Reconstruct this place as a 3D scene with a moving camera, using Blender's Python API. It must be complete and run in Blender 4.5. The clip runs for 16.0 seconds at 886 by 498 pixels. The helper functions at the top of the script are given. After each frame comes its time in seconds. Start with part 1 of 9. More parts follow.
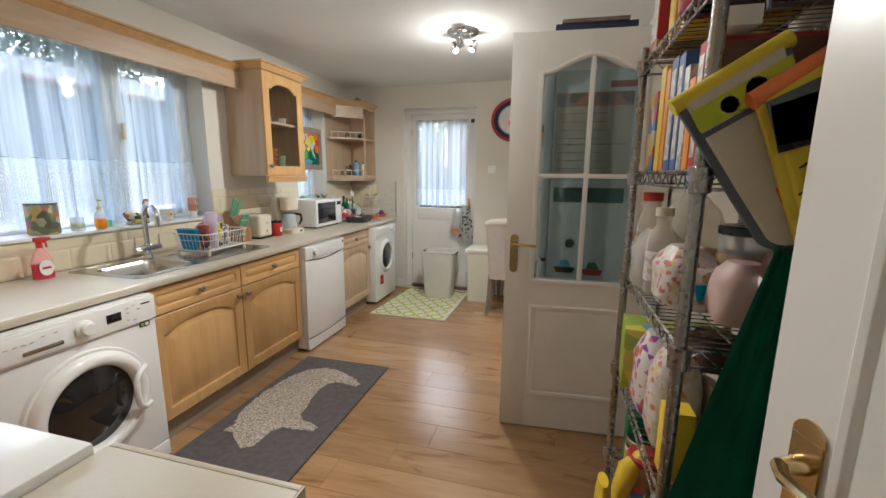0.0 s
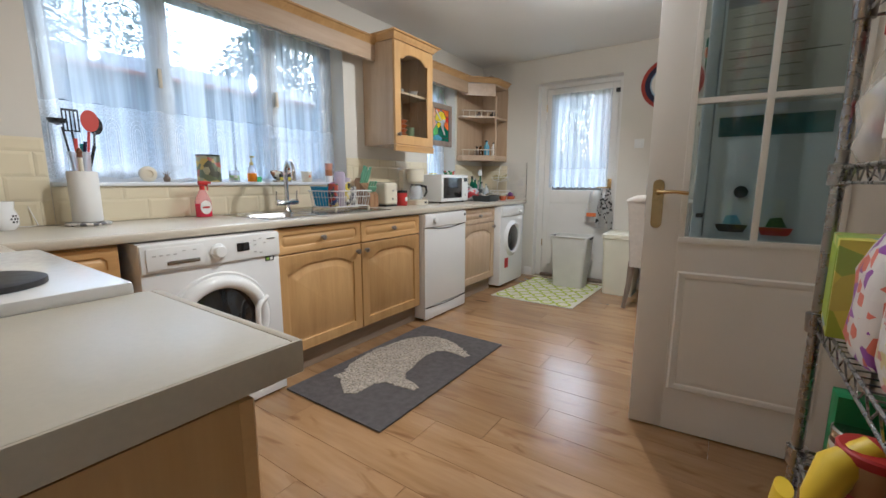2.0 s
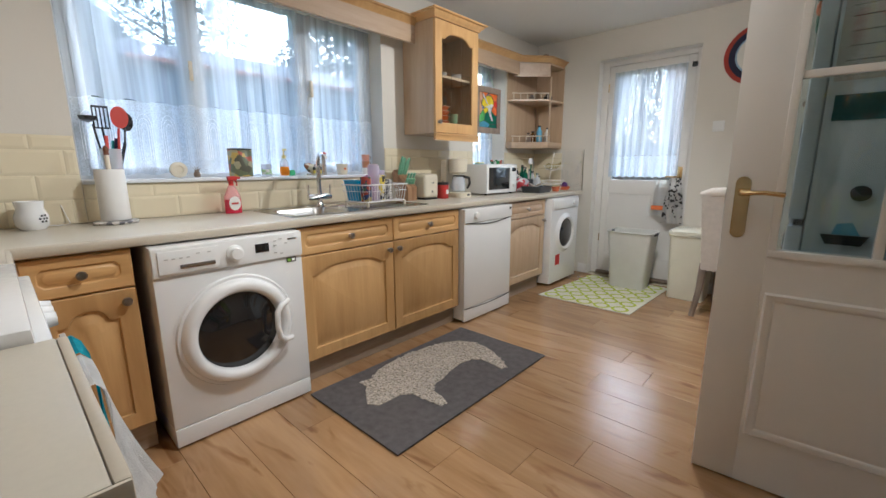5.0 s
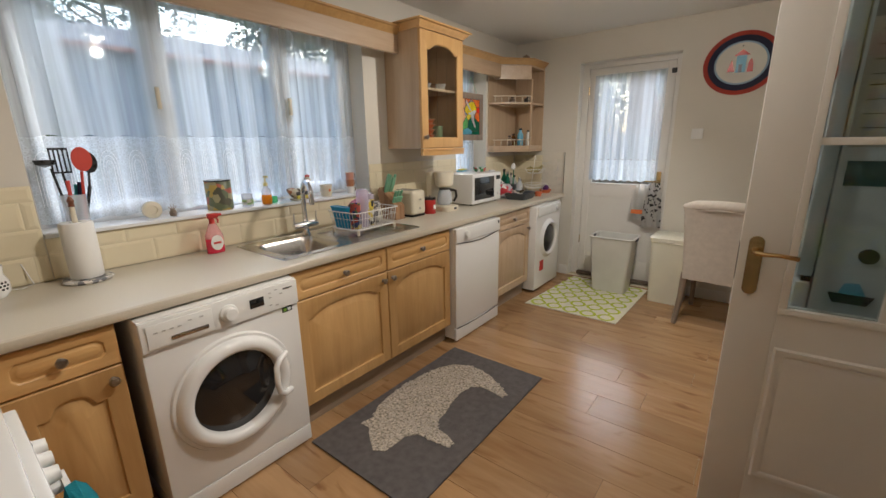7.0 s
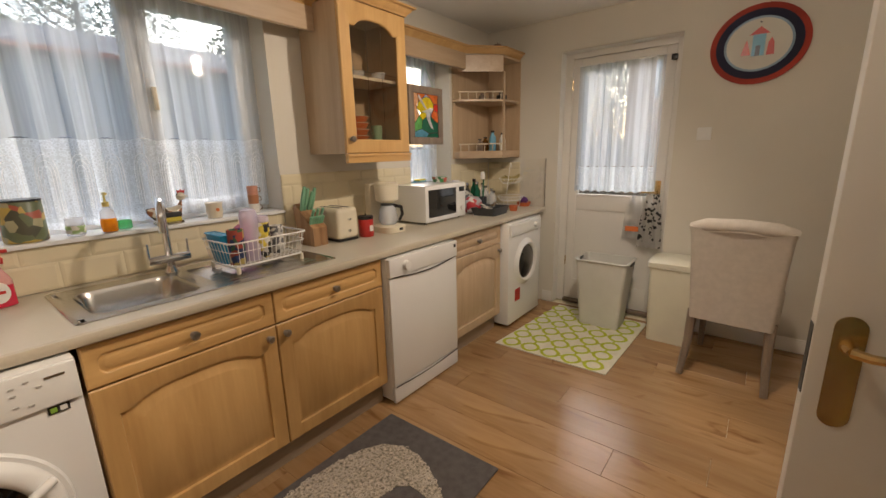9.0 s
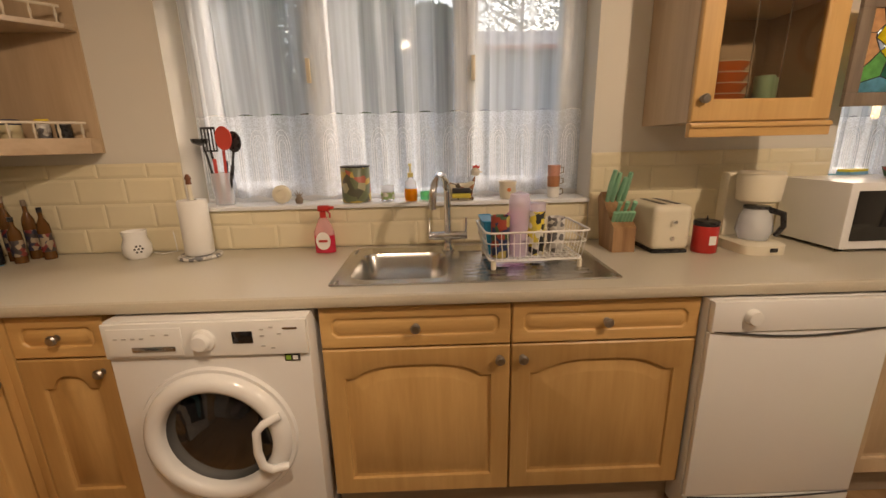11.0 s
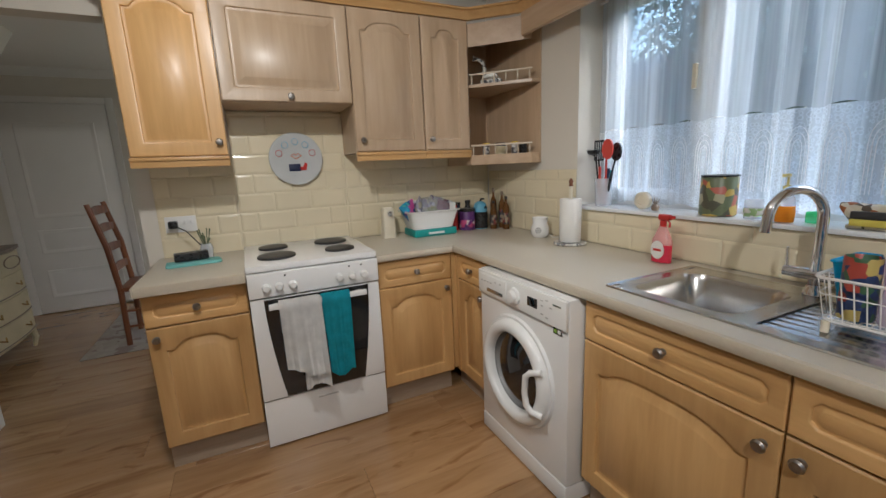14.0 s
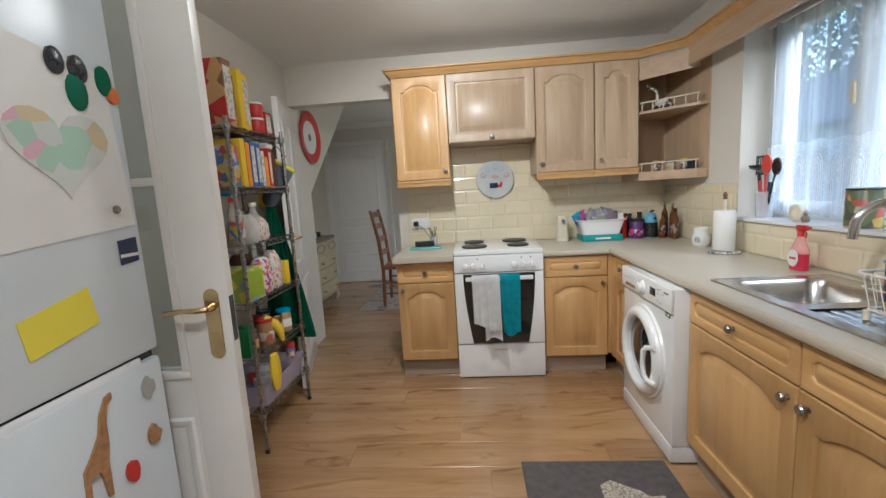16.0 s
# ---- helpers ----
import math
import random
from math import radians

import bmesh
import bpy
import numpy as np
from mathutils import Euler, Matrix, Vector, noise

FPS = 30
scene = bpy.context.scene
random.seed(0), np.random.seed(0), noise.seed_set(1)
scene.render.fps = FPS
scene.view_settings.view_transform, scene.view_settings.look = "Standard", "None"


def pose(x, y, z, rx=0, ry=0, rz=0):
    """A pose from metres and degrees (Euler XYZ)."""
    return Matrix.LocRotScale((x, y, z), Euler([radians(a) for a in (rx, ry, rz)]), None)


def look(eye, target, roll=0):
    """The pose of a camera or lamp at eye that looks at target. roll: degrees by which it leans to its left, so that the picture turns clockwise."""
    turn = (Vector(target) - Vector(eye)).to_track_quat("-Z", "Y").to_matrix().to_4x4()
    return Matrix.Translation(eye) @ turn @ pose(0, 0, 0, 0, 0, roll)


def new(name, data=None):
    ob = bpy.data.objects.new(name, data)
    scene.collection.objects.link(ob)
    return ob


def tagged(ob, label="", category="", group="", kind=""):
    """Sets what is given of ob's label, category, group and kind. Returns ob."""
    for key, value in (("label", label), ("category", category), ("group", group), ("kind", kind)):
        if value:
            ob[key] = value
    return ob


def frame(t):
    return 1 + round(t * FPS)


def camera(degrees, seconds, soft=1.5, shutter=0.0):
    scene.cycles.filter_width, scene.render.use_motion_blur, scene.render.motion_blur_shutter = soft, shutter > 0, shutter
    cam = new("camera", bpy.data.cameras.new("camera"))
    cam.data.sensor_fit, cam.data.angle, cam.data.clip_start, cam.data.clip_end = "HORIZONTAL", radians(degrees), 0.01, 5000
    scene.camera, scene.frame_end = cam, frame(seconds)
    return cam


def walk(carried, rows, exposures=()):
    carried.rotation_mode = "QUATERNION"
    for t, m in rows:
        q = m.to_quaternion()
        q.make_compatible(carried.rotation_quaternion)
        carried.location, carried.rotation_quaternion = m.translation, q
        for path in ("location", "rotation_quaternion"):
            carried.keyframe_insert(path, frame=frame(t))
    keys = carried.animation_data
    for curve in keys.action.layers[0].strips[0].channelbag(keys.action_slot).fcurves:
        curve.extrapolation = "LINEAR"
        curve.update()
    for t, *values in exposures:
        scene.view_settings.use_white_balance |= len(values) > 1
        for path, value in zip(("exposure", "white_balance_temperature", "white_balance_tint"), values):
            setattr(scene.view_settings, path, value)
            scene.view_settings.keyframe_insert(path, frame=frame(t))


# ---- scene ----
# World: x = 0 is the window wall, y = 0 the tiled wall behind the cooker, y grows towards the back door.
cam = camera(94.6, 16.0)
PATH = [
    (0, (2.459, 0.156, 1.3970), (1.944, 2.052, 1.038), 0.5),
    (0.5, (2.451, 0.181, 1.3450), (1.692, 1.997, 1.007), 0.4),
    (1, (2.457, 0.191, 1.2420), (1.546, 1.936, 0.91), 0.3),
    (1.5, (2.47, 0.252, 1.1540), (1.446, 1.935, 0.83), 0.2),
    (2, (2.502, 0.372, 1.0820), (1.384, 1.994, 0.759), 0.1),
    (2.5, (2.511, 0.472, 1.0260), (1.32, 2.042, 0.713), -0.2),
    (3, (2.468, 0.568, 0.9860), (1.233, 2.105, 0.681), -0.0),
    (3.5, (2.444, 0.637, 0.9570), (1.176, 2.146, 0.648), -0.1),
    (4, (2.453, 0.652, 0.9500), (1.158, 2.137, 0.637), -0.0),
    (4.5, (2.454, 0.641, 0.9890), (1.137, 2.103, 0.657), 0.0),
    (4.7, (2.456, 0.635, 1.043), (1.128, 2.086, 0.683), 0.1),
    (6.8, (2.317, 0.599, 1.422), (1.076, 2.085, 0.923), -0.8),
    (7, (2.252, 0.617, 1.404), (1.061, 2.145, 0.906), -0.9),
    (7.5, (2.227, 0.75, 1.386), (1.108, 2.329, 0.882), -1.6),
    (8, (2.195, 0.966, 1.394), (1.131, 2.586, 0.901), -2.0),
    (8.2, (2.19, 1.06, 1.384), (1.137, 2.692, 0.908), -2.1),
    (10.3, (1.927, 1.844, 1.359), (0.142, 2.613, 0.887), -0.4),
    (10.5, (1.897, 1.904, 1.354), (0.04, 2.471, 0.876), -0.6),
    (11, (1.796, 1.961, 1.328), (-0.139, 2.003, 0.823), -1.3),
    (11.5, (1.639, 1.994, 1.309), (-0.227, 1.5, 0.785), -2.7),
    (12, (1.544, 2.029, 1.315), (-0.137, 1.069, 0.814), -3.9),
    (12.5, (1.467, 2.154, 1.309), (0.03, 0.839, 0.856), -4.4),
    (13, (1.494, 2.28, 1.318), (0.28, 0.748, 0.892), -3.9),
    (13.5, (1.582, 2.428, 1.304), (0.557, 0.758, 0.903), -3.0),
    (14, (1.627, 2.612, 1.315), (0.792, 0.839, 0.92), -2.5),
    (14.5, (1.611, 2.796, 1.301), (0.976, 0.941, 0.908), -2.2),
    (15, (1.57, 3.002, 1.317), (1.175, 1.079, 0.935), -2.6),
    (15.5, (1.572, 3.168, 1.318), (1.454, 1.199, 0.986), -3.0),
    (16, (1.529, 3.385, 1.322), (1.681, 1.41, 1.044), -3.4),
]
EXPOSURES = [
    (0.0, 1.10, 5200, 5), (2.0, 1.05, 4950, 6), (4.5, 1.10, 4950, 6), (7.0, 0.75, 5600, 8), (8.2, 0.70, 6000, 10), (10.5, 0.50, 7400, 17), (11.2, 0.50, 7600, 18),
    (12.0, 0.44, 7000, 14), (13.0, 0.44, 5800, 9), (14.0, 0.56, 5200, 7), (16.0, 1.02, 4950, 5),
]
walk(cam, [(t, look(eye, target, roll)) for t, eye, target, roll in PATH], EXPOSURES)

# ---- light ----
LAMP_W = 17.0
world = bpy.data.worlds.new("world")
scene.world = world
world.use_nodes = True
_n, _l = world.node_tree.nodes, world.node_tree.links
_sky = _n.new("ShaderNodeTexSky")
_sky.sky_type, _sky.sun_disc = "NISHITA", False
_sky.sun_elevation, _sky.sun_rotation = radians(38), radians(322)
_sky.air_density, _sky.dust_density = 1.5, 3.0
_l.new(_sky.outputs[0], _n["Background"].inputs["Color"])
_n["Background"].inputs["Strength"].default_value = 0.25

sun = new("sun", bpy.data.lights.new("sun", "SUN"))
# unseen warm area lamp added to fill the hall, at the dining room's assumed window
hall_fill = new("light_dining_window", bpy.data.lights.new("light_dining_window", "AREA"))
hall_fill.data.shape, hall_fill.data.size, hall_fill.data.size_y = "RECTANGLE", 1.2, 1.5
hall_fill.data.energy, hall_fill.data.color = 3.6, (1.0, 0.84, 0.62)
hall_fill.matrix_world = Matrix.Translation((0.65, -1.55, 1.5)) @ Matrix.Rotation(radians(-90), 4, "Y")
sun.data.energy, sun.data.angle, sun.data.color = 1.0, radians(12), (1, 0.95, 0.88)
sun.matrix_world = look((-6.2, 10, 8), (0, 2, 0))



# ---- materials ----
def ramp(nt, fac, stops):
    r = nt.nodes.new("ShaderNodeValToRGB")
    e = r.color_ramp.elements
    while len(e) < len(stops):
        e.new(0.5)
    for k, (p, c) in zip(e, stops):
        k.position, k.color = p, (*c, 1)
    nt.links.new(fac, r.inputs[0])
    return r.outputs[0]


def base_material(name, rough=0.5, metal=0.0):
    m = bpy.data.materials.new(name)
    m.use_nodes = True
    b = m.node_tree.nodes["Principled BSDF"]
    b.inputs["Roughness"].default_value, b.inputs["Metallic"].default_value = rough, metal
    return m, m.node_tree, b


def tex(nt, kind, coords, scale, **inputs):
    n = nt.nodes.new(kind)
    nt.links.new(coords, n.inputs["Vector"])
    n.inputs["Scale"].default_value = scale
    for k, v in inputs.items():
        n.inputs[k].default_value = v
    return n


def coords_of(nt, stretch=(1, 1, 1), spread=True):
    tc, mp = nt.nodes.new("ShaderNodeTexCoord"), nt.nodes.new("ShaderNodeMapping")
    mp.inputs["Scale"].default_value = stretch
    nt.links.new(tc.outputs["Object"], mp.inputs["Vector"])
    if spread:
        oi, cx = nt.nodes.new("ShaderNodeObjectInfo"), nt.nodes.new("ShaderNodeVectorMath")
        cx.operation = "SCALE"
        cx.inputs[0].default_value = (7, 5, 3)
        nt.links.new(oi.outputs["Random"], cx.inputs["Scale"])
        nt.links.new(cx.outputs[0], mp.inputs["Location"])
    return mp.outputs[0]


def plain(name, col, rough=0.5, metal=0.0, vary=0.08, scale=6.0, bump=0.0, fine=60.0, coat=0.0, transmission=0.0, alpha=1.0):
    """A surface with a broad drift of tone, fine grain and relief."""
    m, nt, b = base_material(name, rough, metal)
    co = coords_of(nt)
    n1 = tex(nt, "ShaderNodeTexNoise", co, scale, Detail=4.0)
    lo, hi = [max(0, c * (1 - vary)) for c in col], [min(1, c * (1 + vary)) for c in col]
    nt.links.new(ramp(nt, n1.outputs["Fac"], [(0.3, lo), (0.7, hi)]), b.inputs["Base Color"])
    n2 = tex(nt, "ShaderNodeTexNoise", co, fine, Detail=3.0)
    mr = nt.nodes.new("ShaderNodeMapRange")
    mr.inputs["To Min"].default_value, mr.inputs["To Max"].default_value = max(0.02, rough - 0.07), min(1, rough + 0.07)
    nt.links.new(n2.outputs["Fac"], mr.inputs["Value"])
    nt.links.new(mr.outputs[0], b.inputs["Roughness"])
    if bump:
        bp = nt.nodes.new("ShaderNodeBump")
        bp.inputs["Strength"].default_value, bp.inputs["Distance"].default_value = bump, 0.004
        nt.links.new(n2.outputs["Fac"], bp.inputs["Height"])
        nt.links.new(bp.outputs[0], b.inputs["Normal"])
    b.inputs["Coat Weight"].default_value = coat
    b.inputs["Transmission Weight"].default_value = transmission
    b.inputs["Alpha"].default_value = alpha
    return m


def timber(name, dark, light, stretch=(14, 14, 1.2), rough=0.4, coat=0.15, knots=False):
    """Wood with long grain along the axis that stretch leaves small."""
    m, nt, b = base_material(name, rough)
    co = coords_of(nt, stretch)
    n1 = tex(nt, "ShaderNodeTexNoise", co, 1.6, Detail=6.0, Distortion=0.6)
    n2 = tex(nt, "ShaderNodeTexNoise", co, 9.0, Detail=4.0)
    mix = nt.nodes.new("ShaderNodeMath")
    mix.operation = "MULTIPLY_ADD"
    mix.inputs[1].default_value = 0.35
    nt.links.new(n2.outputs["Fac"], mix.inputs[0])
    nt.links.new(n1.outputs["Fac"], mix.inputs[2])
    mid = [(a + c) / 2 for a, c in zip(dark, light)]
    col = ramp(nt, mix.outputs[0], [(0.45, dark), (0.68, mid), (0.9, light)])
    oi, hs, mr = nt.nodes.new("ShaderNodeObjectInfo"), nt.nodes.new("ShaderNodeHueSaturation"), nt.nodes.new("ShaderNodeMapRange")
    mr.inputs["To Min"].default_value, mr.inputs["To Max"].default_value = 0.88, 1.1
    nt.links.new(oi.outputs["Random"], mr.inputs["Value"])
    nt.links.new(mr.outputs[0], hs.inputs["Value"])
    nt.links.new(col, hs.inputs["Color"])
    out = hs.outputs[0]
    if knots:
        tc2 = coords_of(nt, (2.2, 7, 1))
        kn = tex(nt, "ShaderNodeTexNoise", tc2, 1.3, Detail=3.0, Distortion=1.2)
        k = ramp(nt, kn.outputs["Fac"], [(0.58, (1, 1, 1)), (0.72, (0.5, 0.38, 0.28))])
        mx = nt.nodes.new("ShaderNodeMix")
        mx.data_type, mx.blend_type = "RGBA", "MULTIPLY"
        mx.inputs["Factor"].default_value = 0.75
        nt.links.new(out, mx.inputs["A"])
        nt.links.new(k, mx.inputs["B"])
        out = mx.outputs["Result"]
    nt.links.new(out, b.inputs["Base Color"])
    bp = nt.nodes.new("ShaderNodeBump")
    bp.inputs["Strength"].default_value, bp.inputs["Distance"].default_value = 0.12, 0.002
    nt.links.new(n2.outputs["Fac"], bp.inputs["Height"])
    nt.links.new(bp.outputs[0], b.inputs["Normal"])
    b.inputs["Coat Weight"].default_value = coat
    b.inputs["Coat Roughness"].default_value = 0.25
    return m


def clear(name, tint=(1, 1, 1), rough=0.02, show=0.12, gloss=False):
    """Thin clear glass or plastic: mostly transparent, with a gloss."""
    m = bpy.data.materials.new(name)
    m.use_nodes = True
    nt = m.node_tree
    nt.nodes.clear()
    out, mix = nt.nodes.new("ShaderNodeOutputMaterial"), nt.nodes.new("ShaderNodeMixShader")
    tr, gl = nt.nodes.new("ShaderNodeBsdfTransparent"), nt.nodes.new("ShaderNodeBsdfPrincipled")
    tr.inputs[0].default_value = (*tint, 1)
    gl.inputs["Base Color"].default_value = (*tint, 1)
    gl.inputs["Roughness"].default_value, gl.inputs["Metallic"].default_value = rough, 1.0 if gloss else 0.0
    mix.inputs[0].default_value = show
    nt.links.new(tr.outputs[0], mix.inputs[1])
    nt.links.new(gl.outputs[0], mix.inputs[2])
    nt.links.new(mix.outputs[0], out.inputs[0])
    return m


def net(name, col, cover=0.5, lace=False):
    """Net curtain: holes between threads, some light through them."""
    m = bpy.data.materials.new(name)
    m.use_nodes = True
    nt = m.node_tree
    nt.nodes.clear()
    out, mix, add = nt.nodes.new("ShaderNodeOutputMaterial"), nt.nodes.new("ShaderNodeMixShader"), nt.nodes.new("ShaderNodeMixShader")
    tr, tl, df = nt.nodes.new("ShaderNodeBsdfTransparent"), nt.nodes.new("ShaderNodeBsdfTranslucent"), nt.nodes.new("ShaderNodeBsdfDiffuse")
    tl.inputs[0].default_value = df.inputs[0].default_value = (*col, 1)
    add.inputs[0].default_value = 0.4
    nt.links.new(tl.outputs[0], add.inputs[1])
    nt.links.new(df.outputs[0], add.inputs[2])
    nt.links.new(tr.outputs[0], mix.inputs[1])
    nt.links.new(add.outputs[0], mix.inputs[2])
    mix.inputs[0].default_value = cover
    co = coords_of(nt, (1, 1, 0.03), False)
    n = tex(nt, "ShaderNodeTexNoise", co, 18.0, Detail=3.0)
    mr = nt.nodes.new("ShaderNodeMapRange")
    mr.inputs["From Min"].default_value, mr.inputs["From Max"].default_value = 0.35, 0.65
    mr.inputs["To Min"].default_value, mr.inputs["To Max"].default_value = cover - 0.16, cover + 0.2
    nt.links.new(n.outputs["Fac"], mr.inputs["Value"])
    fac = mr.outputs[0]
    if lace:
        c2 = coords_of(nt, (1, 1, 1), False)
        v = tex(nt, "ShaderNodeTexVoronoi", c2, 70.0)
        r = ramp(nt, v.outputs["Distance"], [(0.25, (0, 0, 0)), (0.45, (0.22, 0.22, 0.22)), (0.6, (0.05, 0.05, 0.05))])
        ad = nt.nodes.new("ShaderNodeMath")
        ad.operation = "ADD"
        nt.links.new(fac, ad.inputs[0])
        nt.links.new(r, ad.inputs[1])
        fac = ad.outputs[0]
    nt.links.new(fac, mix.inputs[0])
    nt.links.new(mix.outputs[0], out.inputs[0])
    return m


def glow(name, col, strength):
    m, nt, b = base_material(name)
    b.inputs["Base Color"].default_value = (*col, 1)
    b.inputs["Emission Color"].default_value = (*col, 1)
    b.inputs["Emission Strength"].default_value = strength
    return m


M_WALL = plain("wall_paint", (0.68, 0.645, 0.57), 0.75, vary=0.03, scale=1.5, bump=0.08, fine=140)
M_CEIL = plain("ceiling_paint", (0.8, 0.79, 0.76), 0.8, vary=0.02, scale=1.2, bump=0.08, fine=120)
M_WHITE = plain("white_gloss_paint", (0.76, 0.74, 0.70), 0.32, vary=0.03, scale=3, bump=0.03, fine=50)
M_UPVC = plain("white_plastic_frame", (0.8, 0.82, 0.84), 0.3, vary=0.02)
M_ENAMEL = plain("white_enamel", (0.8, 0.8, 0.79), 0.22, vary=0.02, scale=2, coat=0.3)
M_PLASTIC = plain("white_plastic", (0.78, 0.78, 0.76), 0.35, vary=0.03)
M_CREAM = plain("cream_plastic", (0.72, 0.66, 0.52), 0.35, vary=0.04)
M_TOP = plain("worktop_laminate", (0.55, 0.505, 0.41), 0.33, vary=0.02, scale=120, fine=300)
M_TOPEDGE = plain("worktop_edge", (0.52, 0.465, 0.365), 0.38, vary=0.03, scale=120)
M_OAK = timber("limed_oak", (0.50, 0.295, 0.105), (0.62, 0.385, 0.155), (9, 9, 0.8))
M_OAKH = timber("limed_oak_across", (0.50, 0.295, 0.105), (0.62, 0.385, 0.155), (0.8, 9, 9))
# same oak, with the weaker warm lamplight on it put into a greyer colour
M_OAKOFF = timber("limed_oak_off_lamp", (0.45, 0.325, 0.205), (0.55, 0.415, 0.275), (9, 9, 0.8))
M_OAKOFFH = timber("limed_oak_off_lamp_across", (0.43, 0.305, 0.19), (0.54, 0.40, 0.265), (9, 0.8, 9))
M_PLINTH = timber("plinth_board", (0.30, 0.23, 0.16), (0.40, 0.32, 0.24), (1.2, 14, 14))
M_FLOOR = timber("laminate_plank", (0.31, 0.175, 0.075), (0.45, 0.275, 0.13), (0.7, 6, 5), 0.2, 0.5, True)
M_TILE = plain("cream_glazed_tile", (0.76, 0.68, 0.485), 0.16, vary=0.04, scale=3, coat=0.3)
M_GROUT = plain("tile_grout", (0.72, 0.65, 0.48), 0.8, vary=0.06, scale=30)
M_STEEL = plain("stainless_steel", (0.55, 0.54, 0.52), 0.24, 1.0, vary=0.06, scale=20, fine=200)
M_CHROME = plain("chrome", (0.72, 0.72, 0.73), 0.08, 1.0, vary=0.02)
M_BRASS = plain("worn_brass", (0.62, 0.47, 0.24), 0.22, 1.0, vary=0.15, scale=30)
M_PEWTER = plain("pewter_knob", (0.35, 0.33, 0.31), 0.32, 1.0, vary=0.2, scale=60)
M_BLACK = plain("black_plastic", (0.022, 0.022, 0.024), 0.28, vary=0.2)
M_IRON = plain("black_cast_iron", (0.035, 0.034, 0.034), 0.5, vary=0.25, scale=40, bump=0.2)
M_DARKGLASS = plain("dark_glass", (0.012, 0.012, 0.013), 0.05, vary=0.1, coat=0.5)
M_MAT = plain("grey_mat_pile", (0.115, 0.105, 0.105), 0.95, vary=0.18, scale=30, bump=0.9, fine=260)
M_MATPALE = plain("pale_mat_pile", (0.42, 0.375, 0.31), 0.95, vary=0.75, scale=75, bump=1.0, fine=260)
M_GLASS = clear("window_glass", (1, 1, 1), 0.01, 0.05, True)
M_DGLASS = clear("door_glass", (0.80, 0.85, 0.86), 0.04, 0.07, True)
M_CGLASS = clear("cabinet_glass", (0.85, 0.82, 0.76), 0.03, 0.06, True)
M_NET = net("net_curtain", (0.80, 0.88, 0.97), 0.48)
M_NETD = net("door_net_curtain", (0.82, 0.88, 0.97), 0.57)
M_LACE = net("lace_border", (0.82, 0.89, 0.97), 0.55, True)
M_MARKG = plain("pale_grey_print", (0.45, 0.45, 0.44), 0.5)
M_TEAL = plain("teal_towelling", (0.045, 0.40, 0.50), 0.95, vary=0.15, scale=25, bump=0.8, fine=260)
M_CLOTH = plain("white_towelling", (0.88, 0.865, 0.84), 0.95, vary=0.08, scale=25, bump=0.7, fine=260)
M_GREEN = plain("green_apron_cloth", (0.008, 0.135, 0.07), 0.85, vary=0.12, scale=12, bump=0.25, fine=240)
M_ORANGE = plain("orange_paint", (0.7, 0.19, 0.05), 0.4)
M_RED = plain("red_gloss", (0.5, 0.03, 0.025), 0.3, vary=0.1)
M_DARKWOOD = timber("dark_stained_wood", (0.13, 0.045, 0.018), (0.27, 0.10, 0.04), (14, 14, 1.5), 0.35)
M_CHESTW = plain("cream_painted_wood", (0.60, 0.53, 0.34), 0.45, vary=0.08, bump=0.1)
M_LINEN = plain("cream_chair_cloth", (0.55, 0.50, 0.44), 0.9, vary=0.06, scale=30, bump=0.4, fine=280)
M_GREYWOOD = timber("grey_brown_wood", (0.17, 0.125, 0.09), (0.27, 0.21, 0.16))
M_WIRE = plain("chromed_wire", (0.34, 0.33, 0.32), 0.28, 1.0, vary=0.1)


# ---- builders ----
def thing(name, label, category, place=(0, 0, 0), turn=0.0, group="", kind=""):
    ob = new(name)
    ob.empty_display_size = 0.05
    ob.matrix_world = pose(*place, 0, 0, turn)
    return tagged(ob, label, category, group, kind)


def mesh_of(bm, name, material, smooth=True):
    me = bpy.data.meshes.new(name)
    bmesh.ops.recalc_face_normals(bm, faces=bm.faces)
    bm.to_mesh(me)
    bm.free()
    for m in (material if isinstance(material, (list, tuple)) else [material]):
        me.materials.append(m)
    if smooth:
        me.shade_smooth()
        me.set_sharp_from_angle(angle=radians(38))
    return me


def part(name, bm, material, parent, label="", at=(0, 0, 0), turn=(0, 0, 0)):
    ob = new(name, mesh_of(bm, name, material))
    ob.parent = parent
    ob.matrix_basis = pose(*at, *turn)
    return tagged(ob, label)


def solid(name, bm, material, label="", category="", group="", kind="", at=(0, 0, 0), turn=(0, 0, 0)):
    ob = new(name, mesh_of(bm, name, material))
    ob.matrix_basis = pose(*at, *turn)
    return tagged(ob, label, category, group, kind)


def box(x0, y0, z0, x1, y1, z1, bevel=0.0, bm=None, segs=2, mi=0):
    b = bmesh.new()
    bmesh.ops.create_cube(b, size=1.0)
    for v in b.verts:
        v.co = Vector(((x0 + x1) / 2 + v.co.x * (x1 - x0), (y0 + y1) / 2 + v.co.y * (y1 - y0), (z0 + z1) / 2 + v.co.z * (z1 - z0)))
    if bevel:
        bmesh.ops.bevel(b, geom=list(b.edges), offset=bevel, segments=segs, affect="EDGES", profile=0.6)
    return join(bm, b, mi)


def join(bm, b, mi=0):
    if mi:
        for f in b.faces:
            f.material_index = mi
    if bm is None:
        return b
    vs = [bm.verts.new(v.co) for v in b.verts]
    b.verts.index_update()
    for f in b.faces:
        nf = bm.faces.new([vs[v.index] for v in f.verts])
        nf.material_index = f.material_index
    b.free()
    return bm


